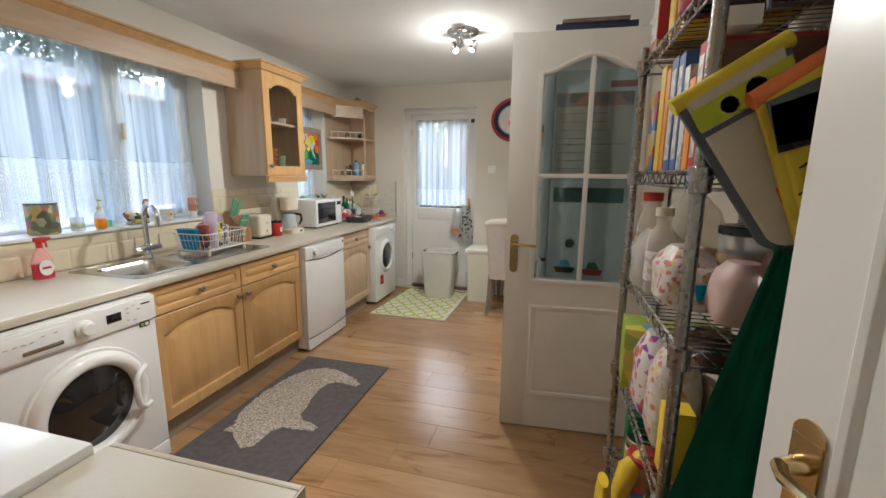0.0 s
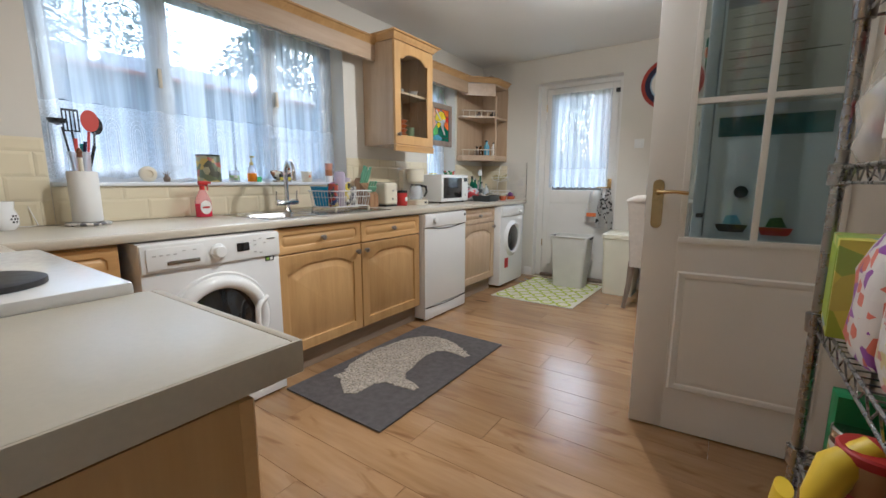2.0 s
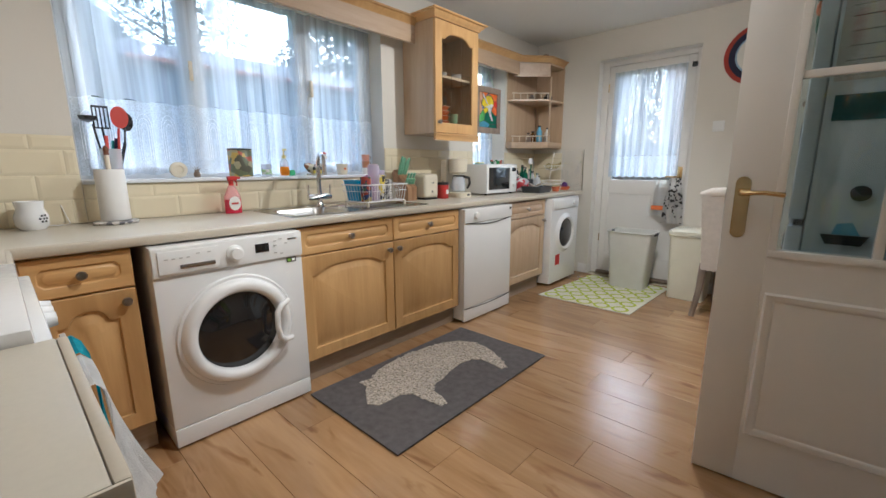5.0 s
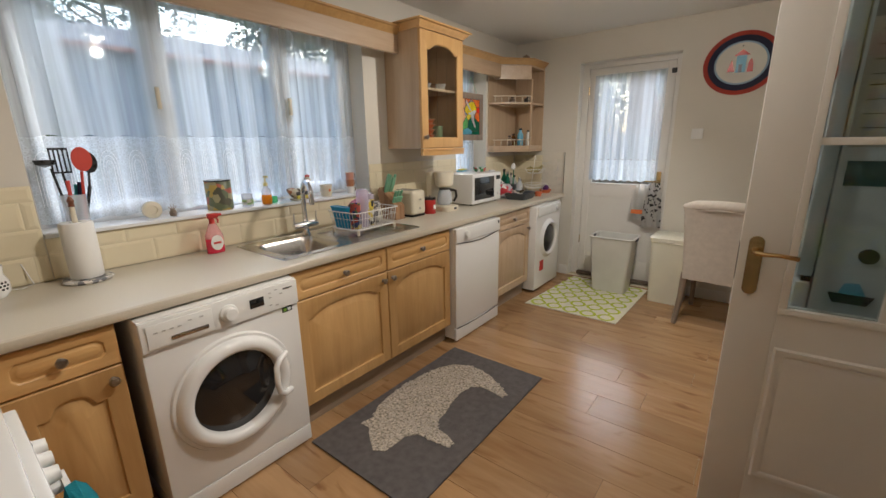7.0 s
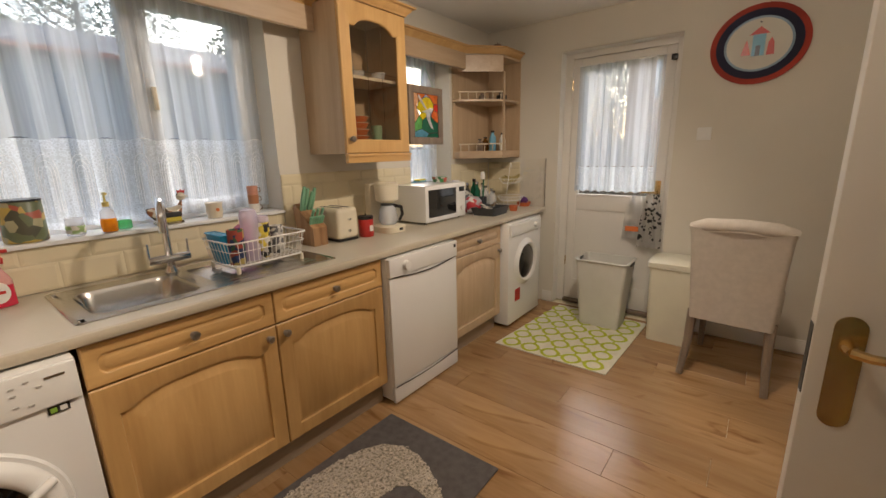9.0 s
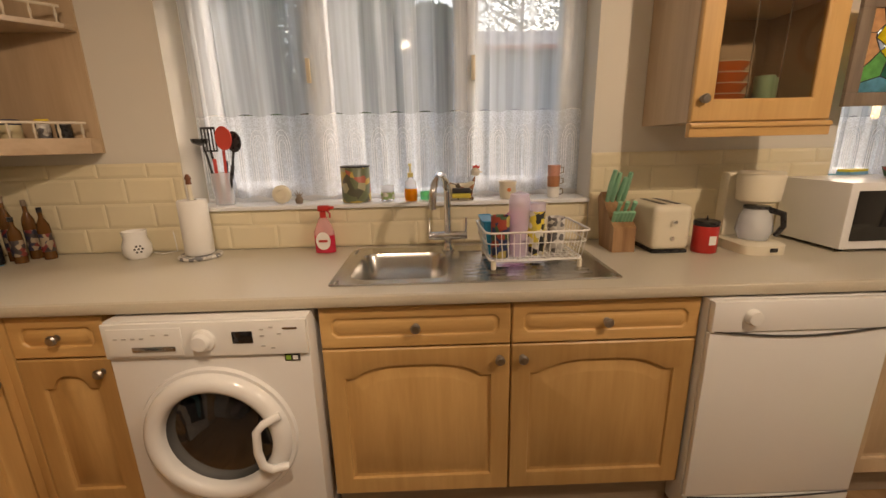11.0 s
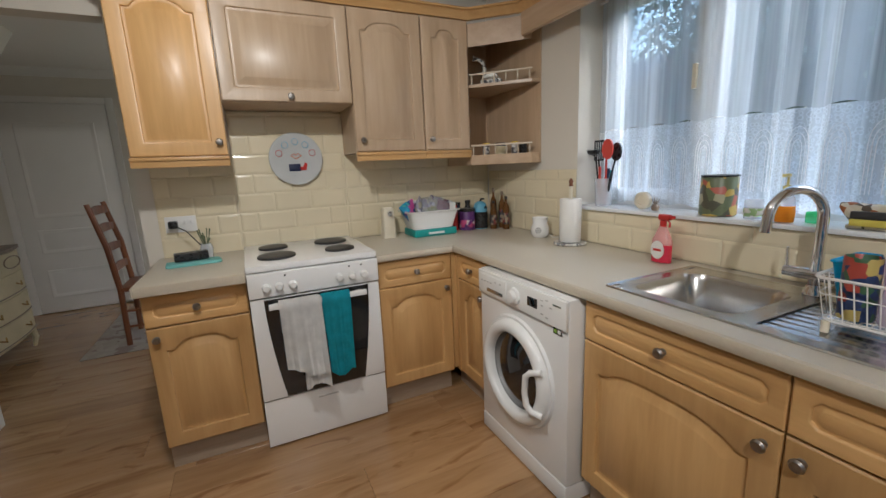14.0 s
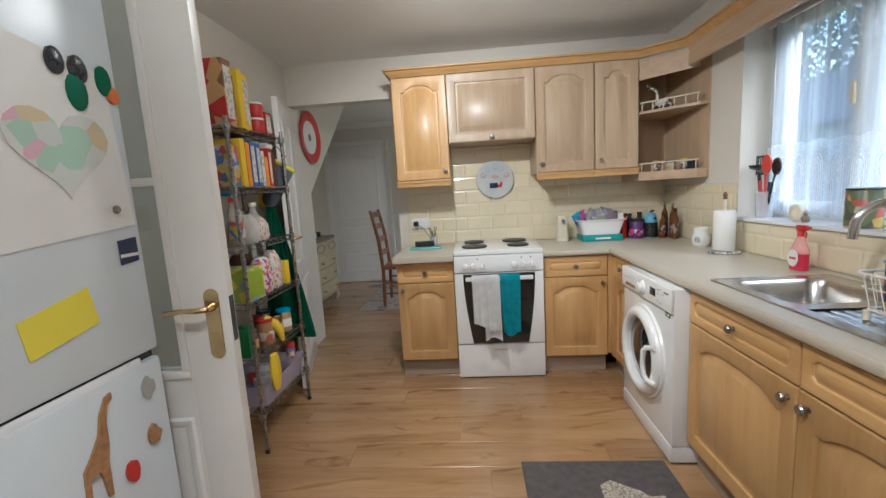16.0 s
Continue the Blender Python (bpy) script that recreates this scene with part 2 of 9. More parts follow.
def move(b, m):
    bmesh.ops.transform(b, matrix=m, verts=b.verts)
    return b


def lathe(profile, bm=None, n=24, axis="z", at=(0, 0, 0), mi=0):
    """Turned body from (radius, height) pairs."""
    b = bmesh.new()
    rings = []
    for r, z in profile:
        if r < 1e-5:
            rings.append([b.verts.new((0, 0, z))])
        else:
            rings.append([b.verts.new((r * math.cos(2 * math.pi * k / n), r * math.sin(2 * math.pi * k / n), z)) for k in range(n)])
    for a, c in zip(rings, rings[1:]):
        for k in range(n):
            q = [a[k % len(a)], a[(k + 1) % len(a)], c[(k + 1) % len(c)], c[k % len(c)]]
            q = list(dict.fromkeys(q))
            if len(q) > 2:
                b.faces.new(q)
    m = {"z": Matrix(), "x": Matrix.Rotation(radians(90), 4, "Y"), "y": Matrix.Rotation(radians(90), 4, "X")}[axis]
    move(b, Matrix.Translation(at) @ m)
    return join(bm, b, mi)


def tube(points, r, bm=None, n=8, closed=False, mi=0):
    """A round bar along points."""
    b = bmesh.new()
    pts = [Vector(p) for p in points]
    rings = []
    up = None
    for i, p in enumerate(pts):
        a = pts[i - 1] if i or closed else p
        c = pts[(i + 1) % len(pts)] if i < len(pts) - 1 or closed else p
        d = (c - a).normalized()
        if up is None:
            up = d.orthogonal().normalized()
        up = (up - d * up.dot(d)).normalized()
        side = d.cross(up)
        rr = r[i] if isinstance(r, (list, tuple)) else r
        rings.append([b.verts.new(p + (up * math.cos(2 * math.pi * k / n) + side * math.sin(2 * math.pi * k / n)) * rr) for k in range(n)])
    pairs = list(zip(rings, rings[1:])) + ([(rings[-1], rings[0])] if closed else [])
    for a, c in pairs:
        for k in range(n):
            b.faces.new((a[k], a[(k + 1) % n], c[(k + 1) % n], c[k]))
    if not closed:
        b.faces.new(list(reversed(rings[0])))
        b.faces.new(rings[-1])
    return join(bm, b, mi)


def prism(outline, z0, z1, bm=None, mi=0, bevel=0.0):
    """A flat outline (x, y) raised from z0 to z1."""
    b = bmesh.new()
    lo, hi = [b.verts.new((x, y, z0)) for x, y in outline], [b.verts.new((x, y, z1)) for x, y in outline]
    n = len(outline)
    b.faces.new(list(reversed(lo)))
    b.faces.new(hi)
    for k in range(n):
        b.faces.new((lo[k], lo[(k + 1) % n], hi[(k + 1) % n], hi[k]))
    bmesh.ops.recalc_face_normals(b, faces=b.faces)
    if bevel:
        bmesh.ops.bevel(b, geom=[e for e in b.edges], offset=bevel, segments=2, affect="EDGES")
    return join(bm, b, mi)


def loft(loops, bm=None, cap0=True, cap1=True, mi=0):
    """Skins closed loops of the same count."""
    b = bmesh.new()
    rows = [[b.verts.new(p) for p in lp] for lp in loops]
    n = len(rows[0])
    for a, c in zip(rows, rows[1:]):
        for k in range(n):
            b.faces.new((a[k], a[(k + 1) % n], c[(k + 1) % n], c[k]))
    if cap0:
        b.faces.new(list(reversed(rows[0])))
    if cap1:
        b.faces.new(rows[-1])
    return join(bm, b, mi)


def arch_loop(w, h, inset, rise, shoulder, y):
    """Outline of a panel with an arched head; its front lies at y."""
    le, ri, bo, s = inset, w - inset, inset, h - inset - rise
    pts = [(le, bo), (ri, bo), (ri, s), (ri - shoulder, s)]
    n = 12
    for k in range(1, n):
        u = 1 - 2 * k / n
        pts.append(((le + ri) / 2 + u * ((ri - le) / 2 - shoulder), s + rise * (1 - abs(u) ** 3.4)))
    pts += [(le + shoulder, s), (le, s)]
    return [(x, y, z) for x, z in pts]


def drawer_loop(w, h, inset, rise, shoulder, y):
    le, ri, bo, to, c = inset, w - inset, inset, h - inset, shoulder
    pts = [(le + c, bo), (ri - c, bo), (ri, bo + c), (ri, to - c), (ri - c, to), (le + c, to), (le, to - c), (le, bo + c)]
    return [(x, y, z) for x, z in pts]


def front(w, h, kind="arch", inset=0.056, t=0.02):
    """A door or drawer front, x across, z up, face at y = 0 looking to -y."""
    if kind == "arch":
        lp, rise, sh = arch_loop, 0.044, 0.03
    elif kind == "flat":
        lp, rise, sh = drawer_loop, 0, 0.010
    else:
        lp, rise, sh, inset = drawer_loop, 0, 0.016, 0.034
    ref = lp(w, h, inset, rise, sh, 0)
    outer = []
    cx, cz = w / 2, h / 2
    for x, _, z in ref:
        if kind == "arch":
            k = len(outer)
            if k == 0: p = (0, 0)
            elif k == 1: p = (w, 0)
            elif k == 2: p = (w, z)
            elif k == len(ref) - 1: p = (0, z)
            elif k == 3: p = (w, h)
            elif k == len(ref) - 2: p = (0, h)
            else: p = (x, h)
        else:
            k = len(outer)
            p = [(x, 0), (w, 0), (w, z), (w, h), (x, h), (0, h), (0, z), (0, 0)][k]
        outer.append(p)
    e = 0.004
    def ring(y, s):
        return [(min(max(x, s), w - s), y, min(max(z, s), h - s)) for x, z in outer]
    steps = [(0, 0), (0.005, 0.0025), (0.008, 0.011), (0.017, 0.0125), (0.021, 0.011), (0.048, 0.0025), (0.052, 0.0)]
    if kind == "drawer":
        steps = [(0, 0), (0.003, 0.002), (0.005, 0.007), (0.009, 0.0075), (0.017, 0.0015), (0.019, 0.0005)]
    loops = [ring(t, 0), ring(e, 0), ring(0, e)]
    for d, y in steps:
        loops.append(lp(w, h, inset + d, rise * (1 - 2 * d), max(0.004, sh - 0.3 * d), y))
    return loft(loops)


def knob_bm():
    return lathe([(0.0, 0.03), (0.012, 0.0285), (0.0165, 0.022), (0.015, 0.015), (0.006, 0.011), (0.006, 0.003), (0.011, 0.0), (0.0, 0.0)], n=16, axis="y")


def knob(parent, x, z, y=0.0, mat=None):
    return part("knob", knob_bm(), mat or M_PEWTER, parent, "", (x, y, z))


def base_unit(place, turn, w, doors, drawers, label, mat=None, hinge="r", group="base cabinets", top=0.842):
    m = mat or M_OAK
    u = thing("base_cabinet", label, "kitchen cabinet", place, turn, group)
    part("body", box(0.001, 0.021, 0.128, w - 0.001, 0.57, top), M_OAK if m is M_OAK else M_OAKOFF, u)
    part("plinth", box(0, 0.055, 0.002, w, 0.073, 0.127), M_PLINTH, u)
    dw = w / drawers if drawers else w
    for k in range(drawers):
        d = part("drawer_front", front(dw - 0.005, 0.138, "drawer"), M_OAKH if m is M_OAK else M_OAKOFFH, u, "", (k * dw + 0.0025, 0, 0.70))
        knob(d, (dw - 0.005) / 2, 0.069)
    dw = w / doors
    for k in range(doors):
        hgt = 0.559 if drawers else 0.705
        d = part("door", front(dw - 0.005, hgt), m, u, "", (k * dw + 0.0025, 0, 0.135))
        right = (k == 0) if doors == 2 else hinge == "l"
        knob(d, dw - 0.04 if right else 0.035, hgt - 0.045)
    return u


def wall_unit(place, turn, w, h, label, kind="arch", hinge="r", depth=0.3, rail=True, mat=None, knob_at=None):
    u = thing("wall_cabinet", label, "kitchen cabinet", place, turn, "wall cabinets")
    m = mat or M_OAKOFF
    part("body", box(0.001, 0.021, 0.0, w - 0.001, depth + 0.018, h), M_OAKOFF, u)
    d = part("door", front(w - 0.005, h - 0.004, kind if h > 0.5 else "flat"), m, u, "", (0.0025, 0, 0.002))
    kx, kz = knob_at or ((w - 0.04, 0.05) if hinge == "l" else (0.035, 0.05))
    knob(d, kx, kz)
    if rail:
        b = box(-0.002, -0.004, -0.048, w + 0.002, 0.02, -0.001, 0.003)
        box(-0.002, -0.012, -0.018, w + 0.002, -0.0045, -0.004, 0.003, b)
        part("light_rail", b, M_OAKH, u)
    return u


# ---- structure ----
YB, XR, ZC = 4.83, 3.0, 2.40


def wall_with_holes(name, u0, u1, z0, z1, holes, place, label):
    """A wall panel in (u, z), extruded; holes are (u0, u1, z0, z1); place maps (u, depth, z)."""
    us = sorted({u0, u1, *[h[0] for h in holes], *[h[1] for h in holes]})
    b = None
    for a, c in zip(us, us[1:]):
        cuts = [(h[2], h[3]) for h in holes if h[0] <= a and h[1] >= c]
        z = z0
        for lo, hi in sorted(cuts):
            if lo > z:
                b = place(a, c, z, lo, b)
            z = hi
        if z < z1:
            b = place(a, c, z, z1, b)
    bmesh.ops.remove_doubles(b, verts=b.verts, dist=1e-5)
    return solid(name, b, M_WALL, label, "wall", kind="structure")


WT = 0.3
wall_with_holes("wall_west", -0.11, YB + WT, 0, ZC, [(0.90, 2.65, 1.06, 2.14), (3.72, 4.23, 1.06, 2.14)],
                lambda a, c, lo, hi, b: box(-WT, a, lo, 0, c, hi, bm=b), "cream painted wall with two window openings")
wall_with_holes("wall_north", 0, XR + 0.1, 0, ZC, [(0.695, 1.568, 0, 2.14)],
                lambda a, c, lo, hi, b: box(a, YB, lo, c, YB + WT, hi, bm=b), "cream painted wall round the back door")
solid("wall_south", box(0.0, -0.11, 0, 2.14, 0, ZC), M_WALL, "wall behind the cooker, part tiled", "wall", kind="structure")
solid("lintel", box(2.1405, -0.11, 2.085, XR, 0, ZC), M_WALL, "cream painted beam over the opening", "beam", kind="structure")
solid("wall_east", box(XR, 0.0, 0, XR + 0.1, YB, ZC), M_WALL, "plain cream painted wall", "wall", kind="structure")
# the wall under the stairs, its end cut along the slope
solid("wall_stairs", move(prism([(0, 0), (0.33, 0), (0.33, 1.38), (1.62, 2.40), (0, 2.40)], 0, 0.08),
      Matrix(((0, 0, 1, XR + 0.002), (-1, 0, 0, -0.001), (0, 1, 0, 0), (0, 0, 0, 1)))), M_WALL, "cream wall with a sloping end under the stairs", "wall", kind="structure")
solid("wall_hall_end", box(0.6, -2.9, 0, 4.2, -2.8, ZC), M_WALL, "plain wall at the end of the hall", "wall", kind="structure")
solid("wall_hall_east", box(4.05, -2.8, 0, 4.15, 0.0, ZC), M_WALL, "plain wall beyond the stairs", "wall", kind="structure")
solid("wall_hall_north", box(3.101, -0.1, 0, 4.05, 0, ZC), M_WALL, "plain wall beside the stairs", "wall", kind="structure")
# the opening is unseen, added as a place for the hall's fill lamp
wall_with_holes("wall_hall_west", -2.8, -0.111, 0, ZC, [(-2.3, -0.8, 0.9, 2.1)],
                lambda a, c, lo, hi, b: box(0.6, a, lo, 0.7, c, hi, bm=b), "plain wall of the dining room with an assumed, unseen window opening")
solid("ceiling", box(-0.0, -0.11, ZC, XR + 0.1, YB + 0.1, ZC + 0.1), M_CEIL, "plain white painted ceiling", "ceiling", kind="structure")
solid("ceiling_hall", box(0.6, -2.9, ZC, 4.2, -0.111, ZC + 0.1), M_CEIL, "plain white ceiling of the hall", "ceiling", kind="structure")
solid("floor", box(-0.3, -2.9, -0.1, 4.2, YB + 0.3, -0.012), M_GROUT, "subfloor under the laminate", "floor", kind="structure")

# coving where the walls meet the ceiling of the hall and round the beam
def coving(name, a, c, into):
    a, c, into = Vector(a), Vector(c), Vector(into)
    loops = []
    for p in (a, c):
        prof = [(0, 0), (0.07, 0), (0.062, 0.02), (0.03, 0.04), (0.012, 0.07), (0, 0.075)]
        loops.append([p + into * d - Vector((0, 0, h)) for d, h in prof])
    solid(name, loft(loops), M_CEIL, "white moulded plaster coving", "trim", kind="structure")


coving("trim", (2.06, -0.113, ZC - 0.001), (4.0, -0.113, ZC - 0.001), (0, -1, 0))
coving("trim", (0.75, -2.797, ZC - 0.001), (4.0, -2.797, ZC - 0.001), (0, 1, 0))


def skirting(name, x0, y0, x1, y1):
    horizontal = abs(x1 - x0) > abs(y1 - y0)
    b = box(min(x0, x1), min(y0, y1), 0.002, max(x0, x1), max(y0, y1), 0.085, 0.004)
    box(min(x0, x1) + (0 if horizontal else 0.003), min(y0, y1) + (0.003 if horizontal else 0), 0.08, max(x0, x1) - (0 if horizontal else 0.003), max(y0, y1) - (0.003 if horizontal else 0), 0.1, 0.004, b)
    solid(name, b, M_WHITE, "white gloss skirting board", "skirting board", kind="structure")


skirting("baseboard", 0.60, YB - 0.016, 0.692, YB - 0.001)
skirting("baseboard", 1.570, YB - 0.016, XR - 0.02, YB - 0.001)
skirting("baseboard", XR - 0.017, 3.0, XR - 0.001, YB - 0.02)
skirting("baseboard", XR - 0.017, 0.86, XR - 0.001, 2.3)
skirting("baseboard", 2.15, -2.798, 2.72, -2.783)
skirting("baseboard", 3.72, -2.798, 4.04, -2.783)


# ---- windows ----
def curtain(name, w, h, folds, amp, mat, label, place, turn, gather=1.0, lean=0.0, lace=0.0, seed=1, parent=None, flare=0.0):
    """Hanging net: x across, z up from its foot. lace: height of the worked border."""
    rnd = random.Random(seed)
    ph = [rnd.uniform(0, 6.28) for _ in range(4)]
    nx, nz = int(folds * 8), 14
    def sheet(z0, z1, dy):
        b, rows = bmesh.new(), []
        steps = max(2, int(nz * (z1 - z0) / h) + 1)
        for j in range(steps + 1):
            z = z0 + (z1 - z0) * j / steps
            v = z / h
            row = []
            for i in range(nx + 1):
                u = i / nx
                a = amp * (0.55 + 0.45 * (1 - v)) * (0.6 + 0.4 * math.sin(u * 9 + ph[2]))
                y = a * (math.sin(u * folds * 6.283 + ph[0] + 0.5 * math.sin(v * 3 + ph[3])) + 0.4 * math.sin(u * folds * 2.7 * 6.283 + ph[1]))
                x = u * w + lean * (1 - v) + flare * (u - 0.5) * (1 - v)
                zz = z + (0.006 * math.sin(u * folds * 6.283 + ph[1]) if j == 0 else 0)
                row.append(b.verts.new((x, y + dy, zz)))
            rows.append(row)
        for r0, r1 in zip(rows, rows[1:]):
            for i in range(nx):
                b.faces.new((r0[i], r0[i + 1], r1[i + 1], r1[i]))
        return b
    c = thing(name, label, "curtain", place, turn)
    if lace:
        part("panel", sheet(lace, h, 0), mat, c)
        part("lace_border", sheet(0, lace, 0), M_LACE, c, "white lace border with an arched pattern")
        b = bmesh.new()
        # arched motifs worked into the border
        n = max(2, int(w / 0.105))
        for k in range(n):
            cx = (k + 0.5) * w / n
            for r in (0.014, 0.024, 0.034):
                pts = [(cx + r * math.cos(t), -amp * 1.1, lace * 0.62 + r * 2.2 * math.sin(t)) for t in [math.pi * q / 10 for q in range(11)]]
                pts = [(cx + r, -amp * 1.1, lace * 0.2)] + pts + [(cx - r, -amp * 1.1, lace * 0.2)]
                tube(pts, 0.0013, b, 4)
        part("lace_motif", b, M_NETW, c)
    else:
        part("panel", sheet(0, h, 0), mat, c)
    b = tube([(-0.01, 0, h), (w + 0.01, 0, h)], 0.006, None, 8)
    part("curtain_wire", b, M_PLASTIC, c)
    return c


M_NETW = plain("white_thread", (0.8, 0.82, 0.85), 0.9)


def window(name, y0, y1, z0, z1, mullions, openers, x=-0.20):
    """A plastic window in the west wall. mullions: the bars' places along y; openers: the panes with an inner sash."""
    w = thing(name, "white plastic framed window behind net curtains", "window", (x, 0, 0), 0, kind="structure")
    f = 0.055
    b = box(-0.035, y0, z0, 0.035, y1, z0 + f, 0.004)
    box(-0.035, y0, z1 - f, 0.035, y1, z1, 0.004, b)
    box(-0.035, y0, z0 + f, 0.035, y0 + f, z1 - f, 0.004, b)
    box(-0.035, y1 - f, z0 + f, 0.035, y1, z1 - f, 0.004, b)
    for m in mullions:
        box(-0.035, m - f / 2, z0 + f, 0.035, m + f / 2, z1 - f, 0.004, b)
    part("window_frame", b, M_UPVC, w)
    edges = [y0 + f, *[v for m in mullions for v in (m - f / 2, m + f / 2)], y1 - f]
    for k in range(0, len(edges), 2):
        a, c = edges[k], edges[k + 1]
        if k // 2 in openers:
            s = 0.05
            b = box(-0.02, a, z0 + f, 0.05, c, z0 + f + s, 0.005)
            box(-0.02, a, z1 - f - s, 0.05, c, z1 - f, 0.005, b)
            box(-0.02, a, z0 + f + s, 0.05, a + s, z1 - f - s, 0.005, b)
            box(-0.02, c - s, z0 + f + s, 0.05, c, z1 - f - s, 0.005, b)
            sash = part("sash", b, M_UPVC, w)
            hb = box(0.05, -0.012, -0.05, 0.062, 0.012, 0.05, 0.004)
            box(0.062, -0.009, -0.01, 0.085, 0.009, 0.09, 0.004, hb)
            part("handle", hb, M_CREAM, sash, "white window handle", (0, (a + s * 0.5) if k // 2 == 2 else (c - s * 0.5), (z0 + z1) / 2))
            a, c, lo, hi = a + s, c - s, z0 + f + s, z1 - f - s
        else:
            lo, hi = z0 + f, z1 - f
        p = part("pane", box(-0.006, a, lo, 0.006, c, hi), M_GLASS, w)
        p.visible_shadow = False
    part("window_sill", box(0.036, y0 + 0.001, z0 - 0.0, 0.225, y1 - 0.001, z0 + 0.018, 0.006), M_UPVC, w, "white plastic window board")
    return w


window("window_1", 0.90, 2.65, 1.06, 2.14, [1.49, 2.10], [0, 2])
window("window_2", 3.72, 4.23, 1.06, 2.14, [], [0])
curtain("net_curtain", 1.72, 0.99, 13, 0.018, M_NET, "sheer white net curtain with a lace hem over the wide window", (-0.125, 0.92, 1.10), 90, lace=0.36, seed=3)
curtain("net_curtain", 0.46, 0.99, 6, 0.010, M_NET, "sheer white net curtain over the small window", (-0.125, 3.745, 1.10), 90, lace=0.3, seed=7)

# ---- outdoors ----
M_GRASS = plain("lawn", (0.05, 0.09, 0.03), 0.95, vary=0.4, scale=2, bump=0.6, fine=40)
M_FENCE = timber("weathered_fence", (0.10, 0.075, 0.055), (0.20, 0.16, 0.12))
M_LEAF = plain("evergreen_leaf", (0.045, 0.085, 0.04), 0.7, vary=0.5, scale=3)
M_RENDERW = plain("pale_render", (0.55, 0.55, 0.54), 0.85, vary=0.06, scale=2)
M_SLATE = plain("grey_roof_tile", (0.12, 0.125, 0.14), 0.75, vary=0.2, scale=5)
M_TERRA = plain("orange_ridge_tile", (0.55, 0.14, 0.05), 0.7, vary=0.15)
solid("ground", box(-400, -400, -0.3, 400, 400, -0.13), M_GRASS, "lawn and open ground outside", "ground", kind="structure")

M_GREYWALL = plain("blue_grey_render", (0.22, 0.25, 0.29), 0.85, vary=0.08, scale=2)
garage = thing("neighbouring_building", "blue-grey building with an orange roof edge beyond the window", "building", (-7.5, 5.2, -0.13))
part("wall", box(-2.5, -2.6, 0, 1.0, 5.5, 3.05), M_GREYWALL, garage)
part("roof", loft([[(1.2, -2.8, 3.1), (-1.0, -2.8, 3.9), (-2.8, -2.8, 3.1)], [(1.2, 5.7, 3.1), (-1.0, 5.7, 3.9), (-2.8, 5.7, 3.1)]]), M_SLATE, garage)
part("roof_edge", box(1.201, -2.8, 3.06, 1.26, 5.7, 3.13, 0.004), M_TERRA, garage, "orange roof edge")
house = thing("white_house", "white rendered house seen through the net curtain", "house", (-9, -8.0, -0.13))
part("wall", box(-3, -4, 0, 2, 2.2, 2.5), M_RENDERW, house)
part("roof", loft([[(2.4, -4.3, 2.5), (-0.5, -4.3, 4.3), (-3.4, -4.3, 2.5)], [(2.4, 2.5, 2.5), (-0.5, 2.5, 4.3), (-3.4, 2.5, 2.5)]]), M_SLATE, house)
for wy in (-2.4, 0.4):
    w = part("window", box(2.0, wy - 0.55, 1.0, 2.05, wy + 0.55, 2.1, 0.01), M_UPVC, house)
    part("pane", box(2.052, wy - 0.47, 1.08, 2.06, wy + 0.47, 2.02), M_DARKGLASS, w)


def fence(place, turn, length, label):
    f = thing("garden_fence", label, "fence", place, turn)
    n = int(length / 0.13)
    b0 = box(0, 0, 0.05, 0.12, 0.018, 1.65, 0.003)
    first = part("slat", b0, M_FENCE, f, "", (0, 0, 0))
    for k in range(1, n):
        o = new("slat", first.data)
        o.parent, o.location = f, (k * 0.13, 0, random.uniform(-0.01, 0.01))
    for z in (0.35, 1.35):
        part("rail", box(0, 0.02, z, length, 0.06, z + 0.08), M_FENCE, f)


fence((-5.6, -7, -0.13), 90, 17, "weathered brown wooden garden fence")
fence((-4.9, 8.6, -0.13), 0, 11, "weathered brown wooden fence behind the back door")


def tree(place, h, seed, label):
    rnd = random.Random(seed)
    t = thing("tree", label, "tree", place, rnd.uniform(0, 360), "trees beyond the garden")
    b = tube([(0, 0, 0), (0.05, 0.02, h * 0.3), (-0.03, 0.05, h * 0.6), (0.02, 0, h * 0.85)], [0.16, 0.12, 0.08, 0.03], None, 8)
    for k in range(9):
        a, z = rnd.uniform(0, 6.28), h * rnd.uniform(0.3, 0.75)
        r = h * rnd.uniform(0.15, 0.28)
        tube([(0, 0, z), (r * 0.5 * math.cos(a), r * 0.5 * math.sin(a), z + r * 0.3), (r * math.cos(a), r * math.sin(a), z + r * 0.75)], [0.06, 0.04, 0.015], b, 6)
    part("trunk", b, M_GREYWOOD, t)
    verts, faces = [], []
    for k in range(7500):
        a, u = rnd.uniform(0, 6.28), rnd.random()
        z = h * (0.08 + 0.94 * u)
        r = h * 0.33 * math.sqrt(max(0, 1 - (2 * u - 0.9) ** 2 * 0.8)) * rnd.uniform(0.3, 1.1)
        c = Vector((r * math.cos(a), r * math.sin(a), z))
        s = rnd.uniform(0.06, 0.13)
        d1 = Vector((rnd.gauss(0, 1), rnd.gauss(0, 1), rnd.gauss(0, 1))).normalized()
        d2 = d1.orthogonal().normalized()
        i = len(verts)
        verts += [c - d1 * s, c + d2 * s * 0.5, c + d1 * s, c - d2 * s * 0.5]
        faces.append((i, i + 1, i + 2, i + 3))
    me = bpy.data.meshes.new("crown")
    me.from_pydata([tuple(v) for v in verts], [], faces)
    me.materials.append(M_LEAF)
    ob = new("crown", me)
    ob.parent = t


